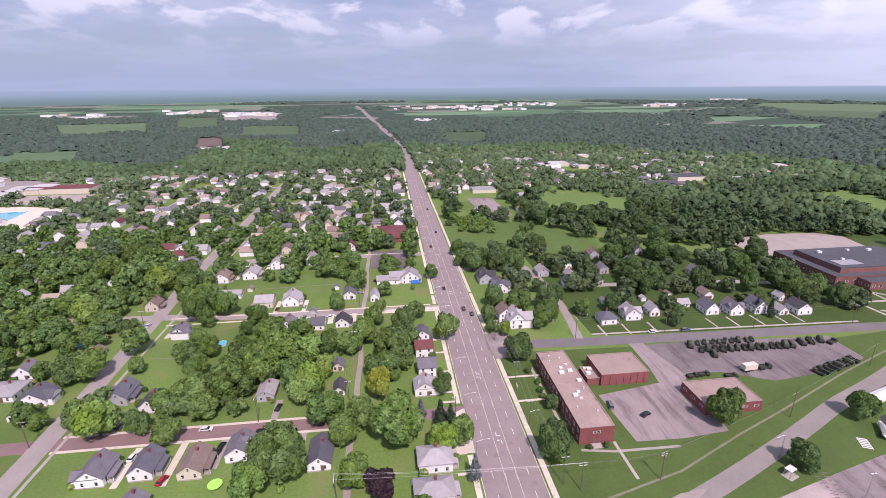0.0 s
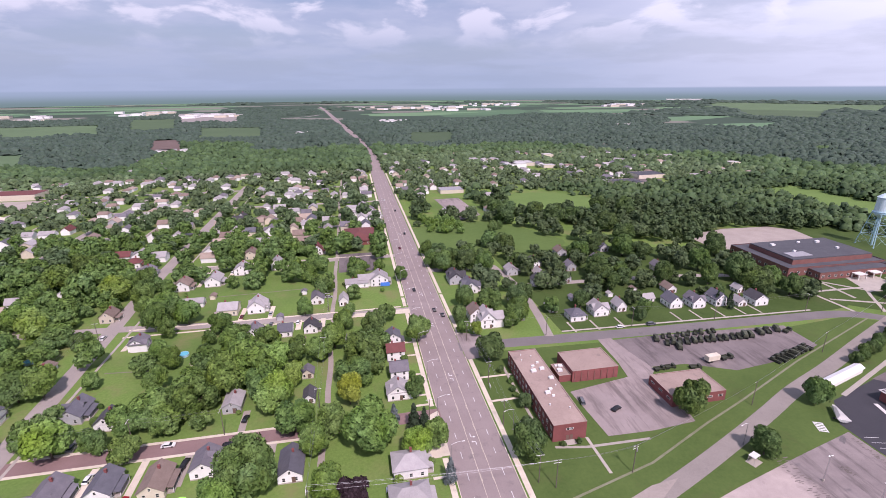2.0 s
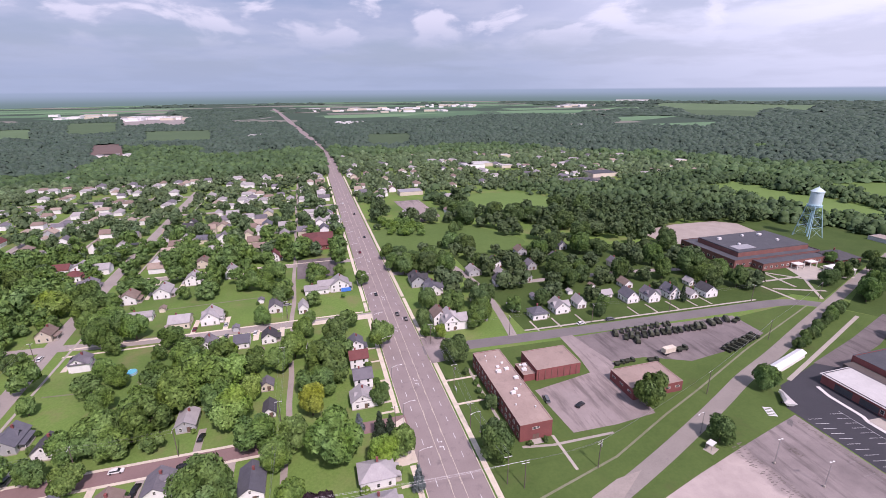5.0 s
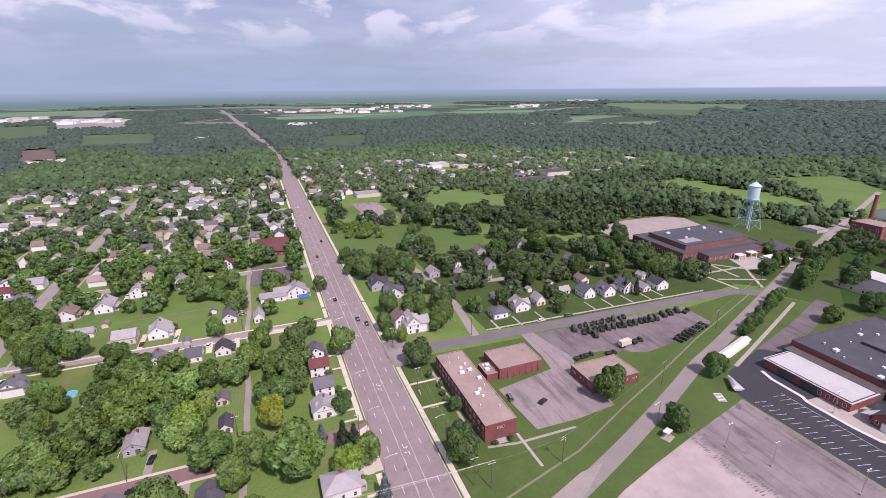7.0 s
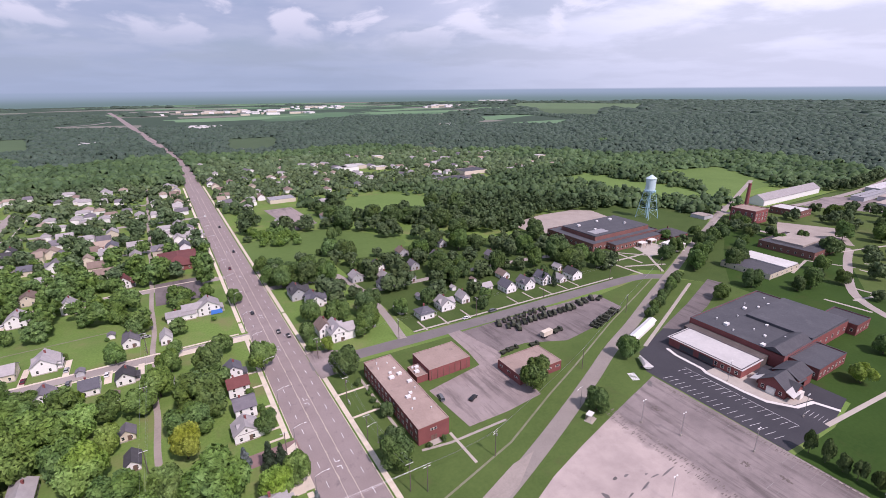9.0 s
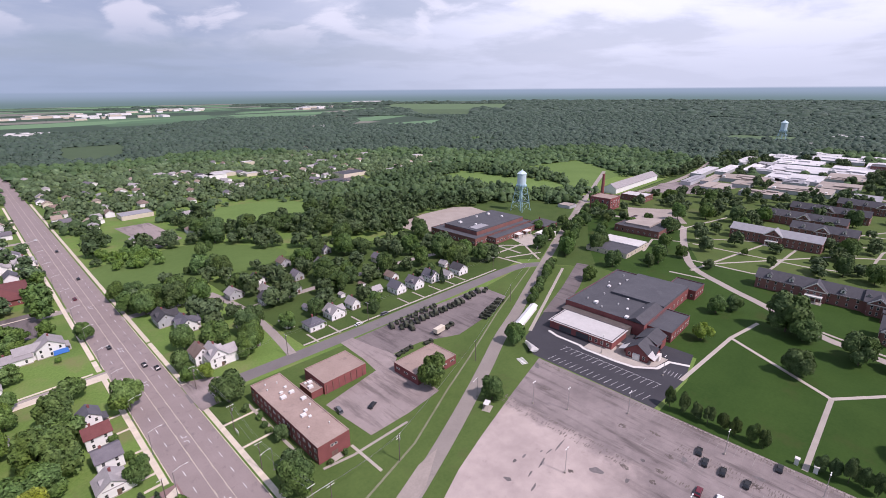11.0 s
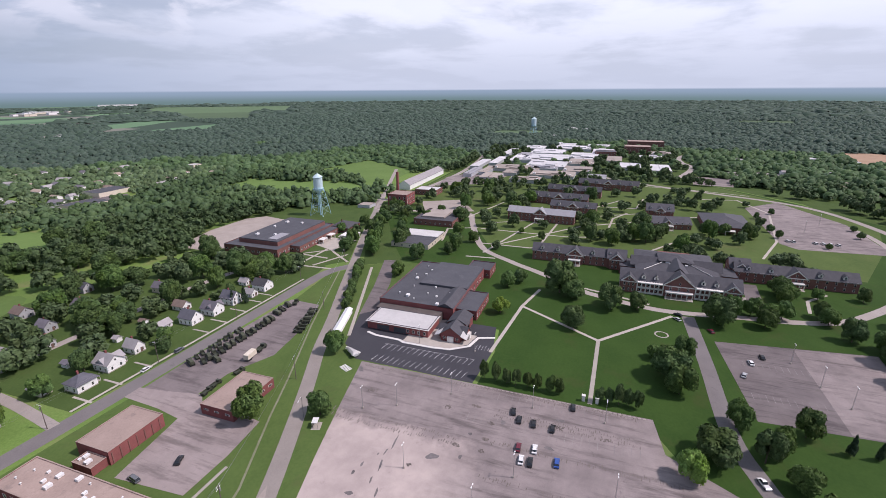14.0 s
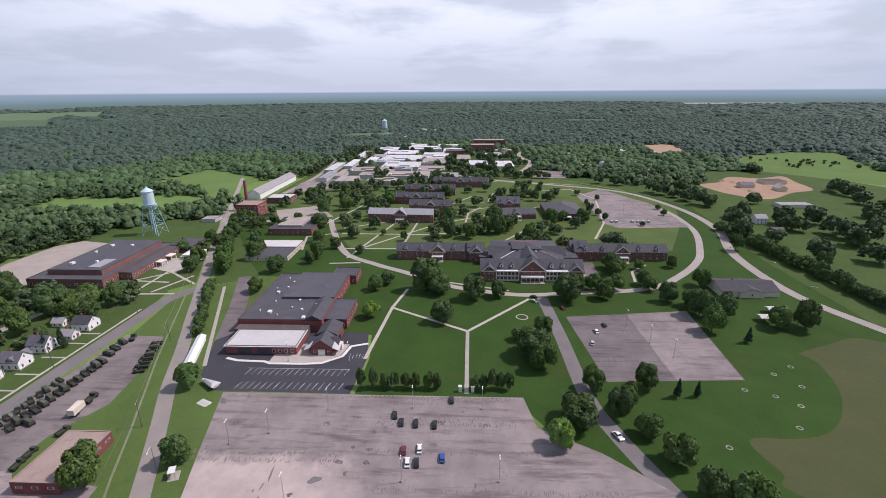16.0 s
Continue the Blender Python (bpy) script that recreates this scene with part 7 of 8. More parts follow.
for x, y in ((142, -105), (154, -124), (138, -115), (160, -135), (145, -130), (132, -121), (119, -112), (108, -81)):
    ring = Shape()
    n = 18
    for q, z in ((1.15, 0.0), (1.15, 0.04), (0.8, 0.04), (0.8, 0.0)):
        ring.v += [(x + q * math.cos(2 * math.pi * k / n), y + q * math.sin(2 * math.pi * k / n), z) for k in range(n)]
    ring.f += [(m * n + k, m * n + (k + 1) % n, (m + 1) * n + (k + 1) % n, (m + 1) * n + k) for m in range(3) for k in range(n)]
    solid("sand_ring", ring, gravel, "small pale sand ring in the lawn", "sand ring", "sand rings")
# sign board
sg = thing("sign_board", 14.2, 161.5, 0, 0, "white sign board on two posts by the road", "sign")
part("board", Shape().box(-0.08, 0.08, -1.2, 1.2, 1.2, 2.2), white_metal, sg)
for py in (-0.9, 0.9):
    part("post", Shape().box(-0.05, 0.05, py - 0.05, py + 0.05, 0, 1.2), steel, sg)
gate = thing("lawn_gate", 137.5, 10, 0, 0, "pair of pale stone gate piers at the path", "gate")
for py in (-2.6, 2.6):
    part("pier", Shape().box(-0.6, 0.6, py - 0.6, py + 0.6, 0, 2.4).box(-0.75, 0.75, py - 0.75, py + 0.75, 2.4, 2.65), stone_trim, gate)
# guard posts along the car park
for i in range(40):
    y = -10 + i * 1.75
    if 8 < y < 12 or y > 56:
        continue
    solid("bumper_block", Shape().box(133.0, 133.35, y - 0.55, y + 0.55, 0.03, 0.2), concrete, "low concrete parking bumper", "parking bumper", "parking bumpers")

# ---------------------------------------------------------------- trees
ICO = bmesh.new()
bmesh.ops.create_icosphere(ICO, subdivisions=1, radius=1.0)
ICO_V = np.array([v.co[:] for v in ICO.verts])
ICO_F = np.array([[v.index for v in f.verts] for f in ICO.faces])
ICO.free()


def tri_mesh(name, verts, faces, material, smooth=True):
    me = bpy.data.meshes.new(name)
    me.vertices.add(len(verts))
    me.vertices.foreach_set("co", np.asarray(verts, np.float32).ravel())
    me.loops.add(3 * len(faces))
    me.loops.foreach_set("vertex_index", np.asarray(faces, np.int32).ravel())
    me.polygons.add(len(faces))
    me.polygons.foreach_set("loop_start", np.arange(0, 3 * len(faces), 3, dtype=np.int32))
    me.polygons.foreach_set("use_smooth", np.full(len(faces), smooth))
    me.materials.append(material)
    me.update(calc_edges=True)
    return me


def crown(seed, lobes, sprays, shape="round", spray=0.094):
    """A crown of radius 1 on height 0.35 to 2: leaf sprays that stand every which way on billowing lobes round a dim core."""
    r = np.random.RandomState(seed)
    centres, sizes = [], []
    for i in range(lobes):
        if shape == "cone":
            k = (i + 0.5) / lobes
            a = 2.4 * i
            d = np.array([(1 - k) * 0.42 * np.cos(a), (1 - k) * 0.42 * np.sin(a), 0.35 + 2.25 * k])
            size = 0.16 + 0.36 * (1 - k)
        else:
            u, a = -0.75 + 1.7 * (i + 0.5) / lobes + r.uniform(-0.2, 0.2), 2.4 * i + r.uniform(-0.8, 0.8)
            rad = np.sqrt(max(0.05, 1 - min(1.0, u) ** 2)) * (0.62 + 0.10 * np.sin(2 * a + seed))
            d = np.array([rad * np.cos(a), rad * np.sin(a), 1.02 + 0.62 * u])
            size = r.uniform(0.24, 0.52) * {1: 2.1, 2: 1.75, 3: 1.5, 4: 1.35, 5: 1.25}.get(lobes, 1.0)
            d[:2] *= {1: 0.2, 2: 0.65, 3: 0.8}.get(lobes, 1.0)
        centres.append(d), sizes.append(size)
    C, S = np.array(centres), np.array(sizes)
    vs, fs, n = [], [], 0
    for d, size in zip(C, S):
        q = np.linalg.qr(r.normal(size=(3, 3)))[0]
        vs.append((ICO_V * (1 + r.uniform(-0.15, 0.15, (len(ICO_V), 1)))) @ q * size * (0.80 if sprays > 60 else 1.05) + d), fs.append(ICO_F + n)
        n += len(ICO_V)
    if lobes <= 3:
        vs.append(ICO_V @ np.linalg.qr(r.normal(size=(3, 3)))[0] * (1.35, 1.35, 0.75) + (0, 0, 0.7)), fs.append(ICO_F + n)
        n += len(ICO_V)
    m = 4 * sprays
    pick = r.choice(len(C), m, p=S**2 / (S**2).sum())
    way = r.normal(size=(m, 3))
    way /= np.linalg.norm(way, axis=1)[:, None]
    p = C[pick] + way * (S[pick] * r.uniform(0.84, 1.12, m))[:, None]
    inner = (np.linalg.norm(p[:, None, :] - C[None], axis=2) < 0.82 * S[None]).any(1)
    keep = np.flatnonzero(~inner & (way[:, 2] > -0.6) & (p[:, 2] > 0.12))[:sprays]
    for i in keep:
        nrm = way[i] + r.normal(size=3) * 0.42
        nrm /= np.linalg.norm(nrm)
        e = np.cross(nrm, r.normal(size=3))
        e /= np.linalg.norm(e)
        g2 = np.cross(nrm, e)
        w, h = spray * r.uniform(0.6, 1.35), spray * r.uniform(0.6, 1.35)
        vs.append(np.array([p[i] - e * w - g2 * h * 0.6, p[i] + e * w * r.uniform(0.5, 1.1) - g2 * h * r.uniform(0.2, 0.8), p[i] + g2 * h])), fs.append(np.array([[0, 1, 2]]) + n)
        n += 3
    return np.concatenate(vs), np.concatenate(fs)


def thinned(v, f, low=-0.45):
    """Without the faces that look down."""
    nrm = np.cross(v[f[:, 1]] - v[f[:, 0]], v[f[:, 2]] - v[f[:, 0]])
    keep = nrm[:, 2] > low * np.linalg.norm(nrm, axis=1)
    return v, f[keep]


def trunk_shape(seed, cone=False):
    r = random.Random(seed)
    s = Shape().tube((0, 0, -0.02), (0.02, 0.01, 0.55 if not cone else 2.3), 0.06, 0.035 if not cone else 0.01, 8)
    if not cone:
        for i in range(5):
            a = i * 1.26 + r.uniform(-0.3, 0.3)
            s.tube((0.02, 0.01, 0.45 + 0.05 * i), (0.5 * math.cos(a), 0.5 * math.sin(a), 1.0 + 0.12 * i), 0.028, 0.008, 5)
    return s


TRUNKS = [trunk_shape(i).mesh("trunk", bark) for i in range(3)]
CONE_TRUNK = trunk_shape(1, True).mesh("trunk", bark)
CROWNS = {}
for li, mat_ in enumerate(LEAVES):
    kind = "cone" if li in (5, 6) else "round"
    CROWNS[li] = [tri_mesh("crown", *thinned(*crown(10 * li + k, 13 + 2 * k if kind == "round" else 12, 3100 if kind == "round" else 1300, kind)), mat_, True) for k in range(4 if li < 3 or li == 7 else 2)]
TREE_WORDS = ["full green broadleaf tree", "deep green broadleaf tree", "bright green broadleaf tree", "yellowish-leaved tree", "dark purple-leaved tree", "dark green conifer", "blue-grey spruce", "broadleaf tree in dark cloud-shaded olive green"]
trng = random.Random(21)


def tree(x, y, r, leaf=0, tall=1.0, ground="on the grass", name="tree"):
    # darker leaves east of the road: cloud shade put into the colour
    leaf = {0: 1, 1: 7}.get(leaf, leaf) if x > 12 else leaf
    t = thing(name, x, y, 0, trng.uniform(0, 360), (TREE_WORDS[leaf] if name == "tree" else "low rounded green shrub") + " " + ground, name, name + "s")
    r *= 1.0 if leaf in (5, 6) or r < 3 else 1.1 if x < 10 else 1.06
    z = r * tall * trng.uniform(0.95, 1.38) * (1.0 if r < 6.5 else 0.86)
    t.scale = (r, r, z)
    part("trunk", CONE_TRUNK if leaf in (5, 6) else TRUNKS[trng.randrange(3)], None, t)
    part("crown", trng.choice(CROWNS[leaf]), None, t)
    OCCUPIED.append((x, y, r * 0.55))
    return t


# by block: x, y, crown radius, kind of leaf
for rows in (
    # block west of the road, between the first streets
    [(-143, 153, 6.5, 2), (-117, 146, 4.4, 0), (-115, 165, 7, 0), (-100, 168, 7, 1), (-84, 187, 9, 0), (-93, 180, 7, 0), (-62, 150, 6.6, 1), (-71, 165, 6.2, 2), (-56, 199, 5.4, 0), (-43, 163, 5, 3), (-36, 185, 7.8, 1), (-41, 175, 7.0, 1), (-36, 136, 8.5, 0), (-27, 146, 3.0, 6)],
    [(-74, 125, 7.5, 1), (-82, 118, 5, 0), (-50, 119, 5, 0), (-42, 114, 4.4, 4), (-20, 143, 3.2, 5), (-16.5, 141, 3.2, 5), (-13.5, 134, 4.4, 0), (-20, 131, 4.5, 2), (-9.5, 206, 5.2, 0), (-48, 228, 3.0, 0), (-31, 216, 5.6, 1), (-20, 237, 2.4, 1), (-67, 247, 4.2, 0), (-129, 212, 4.4, 0), (-122, 205, 4.4, 0)],
    [(-197, 245, 7, 2), (-210, 258, 7, 0), (-200, 224, 6.5, 1), (-172, 231, 3.6, 1), (-149, 194, 3.2, 0), (-166, 192, 6, 0), (-174, 190, 5.6, 1), (-168, 160, 3.0, 0), (-143, 260, 7, 0), (-177, 287, 7.5, 2), (-219, 311, 8, 0), (-214, 333, 7, 1), (-226, 246, 6, 0), (-222, 220, 5, 1), (-17, 162, 3.4, 1), (-75, 195, 6, 2)],
    [(-108, 236, 5.2, 1), (-127, 248, 5.5, 0), (-67, 200, 4.5, 1), (-36, 288, 4, 0), (-9.8, 286, 3.8, 1), (-20, 351, 5.4, 1), (-78, 315, 4, 0), (-99, 299, 3.6, 1), (-45, 226, 4, 0), (-50, 208, 6, 0), (-94, 205, 6.5, 0), (-104, 196, 6, 1), (-106, 181, 6.5, 0), (-122, 188, 4, 0)],
    [(-30, 102, 4, 1), (-12, 116, 2.6, 6), (-55, 138, 5, 0), (-49, 146, 5, 0), (-77, 173, 5, 1), (-66, 181, 4, 2), (-130, 153, 4, 1), (-109, 158, 5, 0), (-122, 161, 5, 0), (-140, 243, 5.5, 1), (-152, 262, 5, 0), (-158, 275, 6, 0), (-166, 300, 6, 1), (-43, 240, 3, 0)],
    # east of the road
    [(20, 183, 5.6, 1), (15, 221, 4.0, 0), (33, 229, 6, 0), (41, 212, 5, 0), (46, 218, 5.5, 0), (16, 121.5, 5, 0), (20, 131, 3.6, 1), (24, 147, 2.6, 1), (84, 131, 5.6, 0), (95, 107.5, 4.4, 1), (22, 240, 4.6, 0), (36, 240, 5, 0), (50, 232, 5, 1), (20, 296, 6, 0), (35, 292, 6, 1)],
    [(22, 172, 1.6, 1), (24, 164, 1.4, 0), (23, 158, 1.2, 1), (23, 154, 1.2, 0), (25, 151, 1.2, 1), (30, 124.5, 1.0, 1), (36, 124.5, 1.0, 1), (20, 206, 3.0, 2), (14, 210, 3.0, 0)],
    [(75, 326, 5.5, 1), (47, 290, 6, 0), (27, 300, 6, 1), (14, 308, 5, 0), (70, 289, 5.5, 1), (136, 309, 7, 1), (155, 299, 6.5, 0), (152, 246, 5.5, 1), (174, 224, 3, 1), (198, 224, 6.5, 0), (57, 236, 4.6, 1), (67, 222, 4, 0), (86, 225, 4.4, 1), (114, 254, 7, 1)],
    [(167, 207, 2.6, 5), (163, 212, 2.4, 5), (210, 226, 6, 0), (215, 215, 5, 1), (117, 295, 7, 0), (113, 243, 6, 1), (116, 210, 3.6, 0), (110, 204, 3, 1), (206, 240, 6.5, 1), (180, 240, 5, 0), (132, 262, 4.5, 0), (128, 250, 4.5, 1)],
    [(118, 266, 8, 1), (164, 290, 7.5, 1), (202, 422, 9, 1), (213, 394, 9, 1), (142, 391, 9, 1), (132, 414, 8, 1), (99, 403, 8.5, 1), (74, 331, 7, 1), (203, 227, 6.5, 1), (175, 333, 8, 1), (176, 362, 8.5, 1), (161, 393, 8.5, 1), (79, 376, 4, 0), (66, 352, 2.6, 0), (58, 344, 2.2, 1), (88, 386, 3, 1)],
    [(66, 340, 6, 0), (14, 330, 5, 0), (22, 322, 5.5, 1), (40, 312, 6, 0), (30, 310, 5.5, 1), (48, 304, 5, 1), (98, 460, 7, 1), (102, 440, 7.5, 1), (110, 425, 7, 1)],
    # more round the campus drives
    [(241, -58, 4.4, 0), (231, -72, 4.6, 1), (245, -83, 4.4, 0), (253, -103, 3.6, 1), (228, -108, 4.6, 1), (222, -118, 4.4, 0), (183, -29, 4.6, 1), (181, -16, 3.2, 0), (309, -99, 3.4, 0), (285, -134, 3.4, 1), (382, -33, 5, 1), (403, -102, 4.6, 1), (411, -84, 4.6, 0), (236, 4, 4.4, 1), (271, 200, 5, 1), (290, 205, 4.4, 0)],
    # along the far end of the lane
    [(305, 190, 4, 0), (322, 198, 4.4, 1), (340, 222, 4, 0), (352, 206, 4.6, 1), (366, 216, 4, 0), (384, 222, 4.4, 1), (402, 214, 4, 0), (420, 228, 4, 1), (330, 180, 4, 1), (348, 186, 3.6, 0), (372, 196, 4, 1), (310, 168, 4, 1), (420, 262, 4.4, 1), (444, 246, 4, 0), (396, 166, 4, 1), (380, 176, 4, 0)],
    # along the lane and round the hall
    [(137, 127, 4.2, 0), (268, 176, 5.5, 0), (276, 180, 5.6, 1), (286, 184, 5.2, 0), (236, 140, 4.5, 0), (204, 62, 4.5, 2), (285, 186, 5, 0)],
    [(241, 66, 4.4, 0), (251, 60, 4.4, 1), (242, 34, 8.6, 1), (237, 26, 6.5, 1), (199, 22, 5.4, 1), (228, 4, 6.6, 1), (232, -10, 4.6, 1), (167, -21, 7.6, 1), (155, -24, 5.2, 0), (229, -50, 7.8, 1), (242, -76, 4.4, 0), (244, -68, 4, 0), (119, -31, 7, 1), (107, -22.5, 4.2, 2)],
    [(123, -47, 4.6, 1), (113, -55, 4, 0), (140, -42, 4.4, 0), (142, -64, 4.6, 1), (136, -75, 2.0, 5), (136.5, -83, 1.8, 5), (100, -60, 5, 0), (82, -73, 5.4, 0), (280, -110, 3.0, 0), (272, -92, 5, 0), (282, -91, 5.5, 1), (268, -90, 4, 0), (86, -64, 4, 1), (128, -52, 4, 0)],
    [(404, -18, 7, 1), (370, -12, 7, 0), (372, -28, 6.5, 1), (396, -70, 6, 0), (404, -100, 6, 1), (400, 24, 6, 0), (506, 30, 6, 1), (476, 92, 6, 0), (449, 133, 6, 0), (322, 112, 4, 0), (382, 142, 7, 1), (505, 187, 7, 0), (336, 205, 6, 0), (318, 204, 5, 1), (313, 230, 4, 0), (230, 297, 6.5, 1), (222, 286, 6, 1), (200, 243, 6, 1), (199, 219, 5.5, 1), (190, 262, 6, 0)],
    [(210, -118, 6, 1), (192, -116, 5.4, 0), (206, -128, 5.6, 1), (197, -152, 5, 0), (197, -166, 6, 1), (181, -128, 2.2, 5), (245, -104, 4.6, 0), (323, -198, 5, 1), (252, -138, 4.6, 0), (291, -242, 4.6, 1), (365, -20, 6, 1), (352, 6, 6, 0), (356, 22, 5, 1), (350, -44, 5.5, 0)],
    [(296, 166, 5, 1), (300, 120, 5, 0), (270, 140, 5, 1), (288, 122, 3.6, 1), (338, 130, 4.6, 0), (344, 60, 3, 1), (360, 80, 2.4, 0), (372, 40, 2.4, 1), (440, 100, 5, 0), (456, 110, 6, 1), (430, 152, 6, 0), (470, 140, 5.5, 1), (520, 150, 6, 0), (446, 228, 4, 1), (410, 226, 4, 0)],
):
    for x, y, r, leaf in rows:
        tree(x, y, r, leaf, 1.25 if leaf in (5, 6) else 1.0)
# row of young conifers along the car park
for i in range(8):
    tree(138.8 + trng.uniform(-0.6, 0.6), 54 - i * 4.6 + trng.uniform(-0.8, 0.8), trng.uniform(1.7, 2.3), 1, 1.75)
for i in range(5):
    tree(139.4 + trng.uniform(-0.6, 0.6), 6.5 - i * 3.6, trng.uniform(1.7, 2.3), 1, 1.7)
# thicket beside the park, hedge along the perimeter road: planted with the woods below
thicket = [(16 + 36 * u + 6 * v, 393 - 16 * u + 38 * v, trng.uniform(2.8, 3.9)) for u, v in [(trng.random(), trng.random()) for i in range(34)]]
hedge = [(205 + 175 * k / 75 + trng.uniform(-1.5, 1.5), -229 + 14 * k / 75 + trng.uniform(-3, 3), trng.uniform(3.4, 5.0)) for k in range(76)]
OCCUPIED += [(x, y, 2.0) for x, y, r in thicket + hedge]
# shrubs beside the near houses
for hx, hy, rad in [o for o in OCCUPIED if -205 < o[0] < -15 and 105 < o[1] < 300 and o[2] > 3.2][:60]:
    a = trng.uniform(0, 6.28)
    sx, sy = hx + (rad + 1.6) * math.cos(a), hy + (rad + 1.6) * math.sin(a)
    if free_spot(sx, sy, 0.6):
        tree(sx, sy, trng.uniform(0.9, 1.7), trng.choice((0, 1, 1, 2)), 0.9, "beside a house", "shrub")
# small trees on the islands of the oval car park
for x, y in ((412, -124), (430, -122), (452, -120), (476, -122), (430, -186), (455, -190), (500, -140), (392, -152)):
    tree(x, y, trng.uniform(2.2, 3.2), 1)
# low trees in a close row between the lane and the service drive
for i in range(20):
    k = i / 19
    tree(180 + 66 * k + trng.uniform(-0.8, 0.8), 146.5 + 27 * k + trng.uniform(-0.8, 0.8), trng.uniform(2.3, 3.0), trng.choice((0, 1)), 0.95)

# ---------------------------------------------------------------- woods
def plant(name, spots, lobes, sprays, spray, material, label, flat=1.0):
    """Many crowns in one mesh: billowing lobes with some loose leaf sprays."""
    kinds = [thinned(*crown(150 + k, lobes, sprays, spray=spray), -0.45 if lobes > 5 else -0.12) for k in range(10)]
    r = np.random.RandomState(3)
    vs, fs, n = [], [], 0
    low, high = (0.70, 1.0) if lobes <= 3 else (0.75, 1.15)
    for x, y, s in spots:
        v, f = kinds[r.randint(10)]
        s = s * (1.14 if lobes <= 2 else 1.0)
        a = r.uniform(0, 2 * np.pi)
        rot = np.array([[np.cos(a), np.sin(a), 0], [-np.sin(a), np.cos(a), 0], [0, 0, 1]])
        tall = s * flat * r.uniform(low, high)
        vs.append((v @ rot) * (s, s, tall) + (x, y, -0.5 * tall if lobes <= 5 else 0))
        fs.append(f + n)
        n += len(v)
    ob = new(name, tri_mesh(name, np.concatenate(vs), np.concatenate(fs), material, True))
    return tagged(ob, label, "woodland", kind="stuff")


TOWN = [(-460, 60), (-460, 690), (-60, 720), (-10, 720), (-10, 60)]
CAMPUS = [(232, 200), (330, 215), (470, 262), (640, 250), (960, 250), (960, -110), (640, -110), (600, -190), (470, -230), (300, -205), (100, -210), (120, 60)]
EAST = [(12, 60), (12, 420), (120, 420), (240, 300), (236, 200), (270, 188), (140, 60)]
PARK = [(12, 400), (12, 560), (130, 560), (240, 520), (220, 400)]
SUBURB = [(12, 540), (12, 900), (450, 860), (560, 560), (300, 540)]


def wood_density(x, y):
    az = math.degrees(math.atan2(x + 35, y))
    if az < -48 or az > 140 or math.hypot(x + 35, y) < (150 if x < 0 else 330):
        return 0.0
    if inside(x, y, TOWN):
        return (0.64 if y < 700 and x < -20 else 0.70) if math.hypot(x + 35, y) > 400 else 0.14
    if inside(x, y, CAMPUS):
        return 0.05 if x > 640 else 0.0
    if inside(x, y, EAST):
        return 0.0
    if inside(x, y, PARK):
        return 0.30
    if inside(x, y, SUBURB):
        return 0.15 if noise.noise((x * 0.016, y * 0.016, 5.1)) > 0.28 else 0.66
    if x > 300 and y < -205:
        return 0.9 if x > 900 or x > 590 and y > -320 else 0.62 if x > 700 else 0.0
    if y < -110 and x < 640:
        return 0.0
    if math.hypot(x - 345, y - 270) < 60:
        return 0.0
    return 1.0


wrng = random.Random(77)
yard_spots, near_spots, mid_spots, far_spots = [], [], [], []
# trees of yards, gardens and campus lawns
for x0, x1, y0, y1, want, gap, r0, r1 in ((-400, -14, 100, 420, 390, 1.5, 3.4, 7.4), (-380, -14, 270, 440, 100, 0.6, 3.4, 6.4), (14, 240, 200, 430, 85, 3.0, 4.0, 7.2), (300, 640, -130, 240, 150, 3.5, 3.4, 6.6), (640, 960, -100, 250, 150, 1.0, 4.0, 7.0)):
    got = 0
    for k in range(6000):
        x, y = wrng.uniform(x0, x1), wrng.uniform(y0, y1)
        if got >= want or y < 290 and -150 < x < 0 or not free_spot(x, y, gap):
            continue
        r = wrng.uniform(r0, r1)
        yard_spots.append((x, y, r))
        OCCUPIED.append((x, y, r * 0.5))
        got += 1
# groves round the houses and the building site beyond the perimeter road
for x, y in ((541, -216), (527, -222), (514, -233), (497, -239), (477, -243), (466, -248), (546, -250), (518, -254), (585, -193), (614, -229), (599, -168), (420, -247), (432, -264), (391, -235), (482, -303), (354, -219), (418, -253), (399, -279), (383, -276), (399, -307), (375, -280), (367, -302), (355, -304), (339, -299), (344, -312), (371, -318), (302, -248), (296, -282), (543, -430), (529, -431), (516, -434), (483, -415), (422, -374), (387, -355), (447, -407), (560, -440), (692, -417), (681, -422), (343, -238)):
    for k in range(2):
        yard_spots.append((x + wrng.uniform(-6, 6) * k, y + wrng.uniform(-6, 6) * k, wrng.uniform(5.6, 9.0) - 1.2 * k))
for k in range(26):
    yard_spots.append((wrng.uniform(715, 830), wrng.uniform(-600, -490), wrng.uniform(1.6, 3.2)))
OCCUPIED += [(66, 470, 16), (64, 500, 16), (68, 428, 18), (62, 408, 12)]
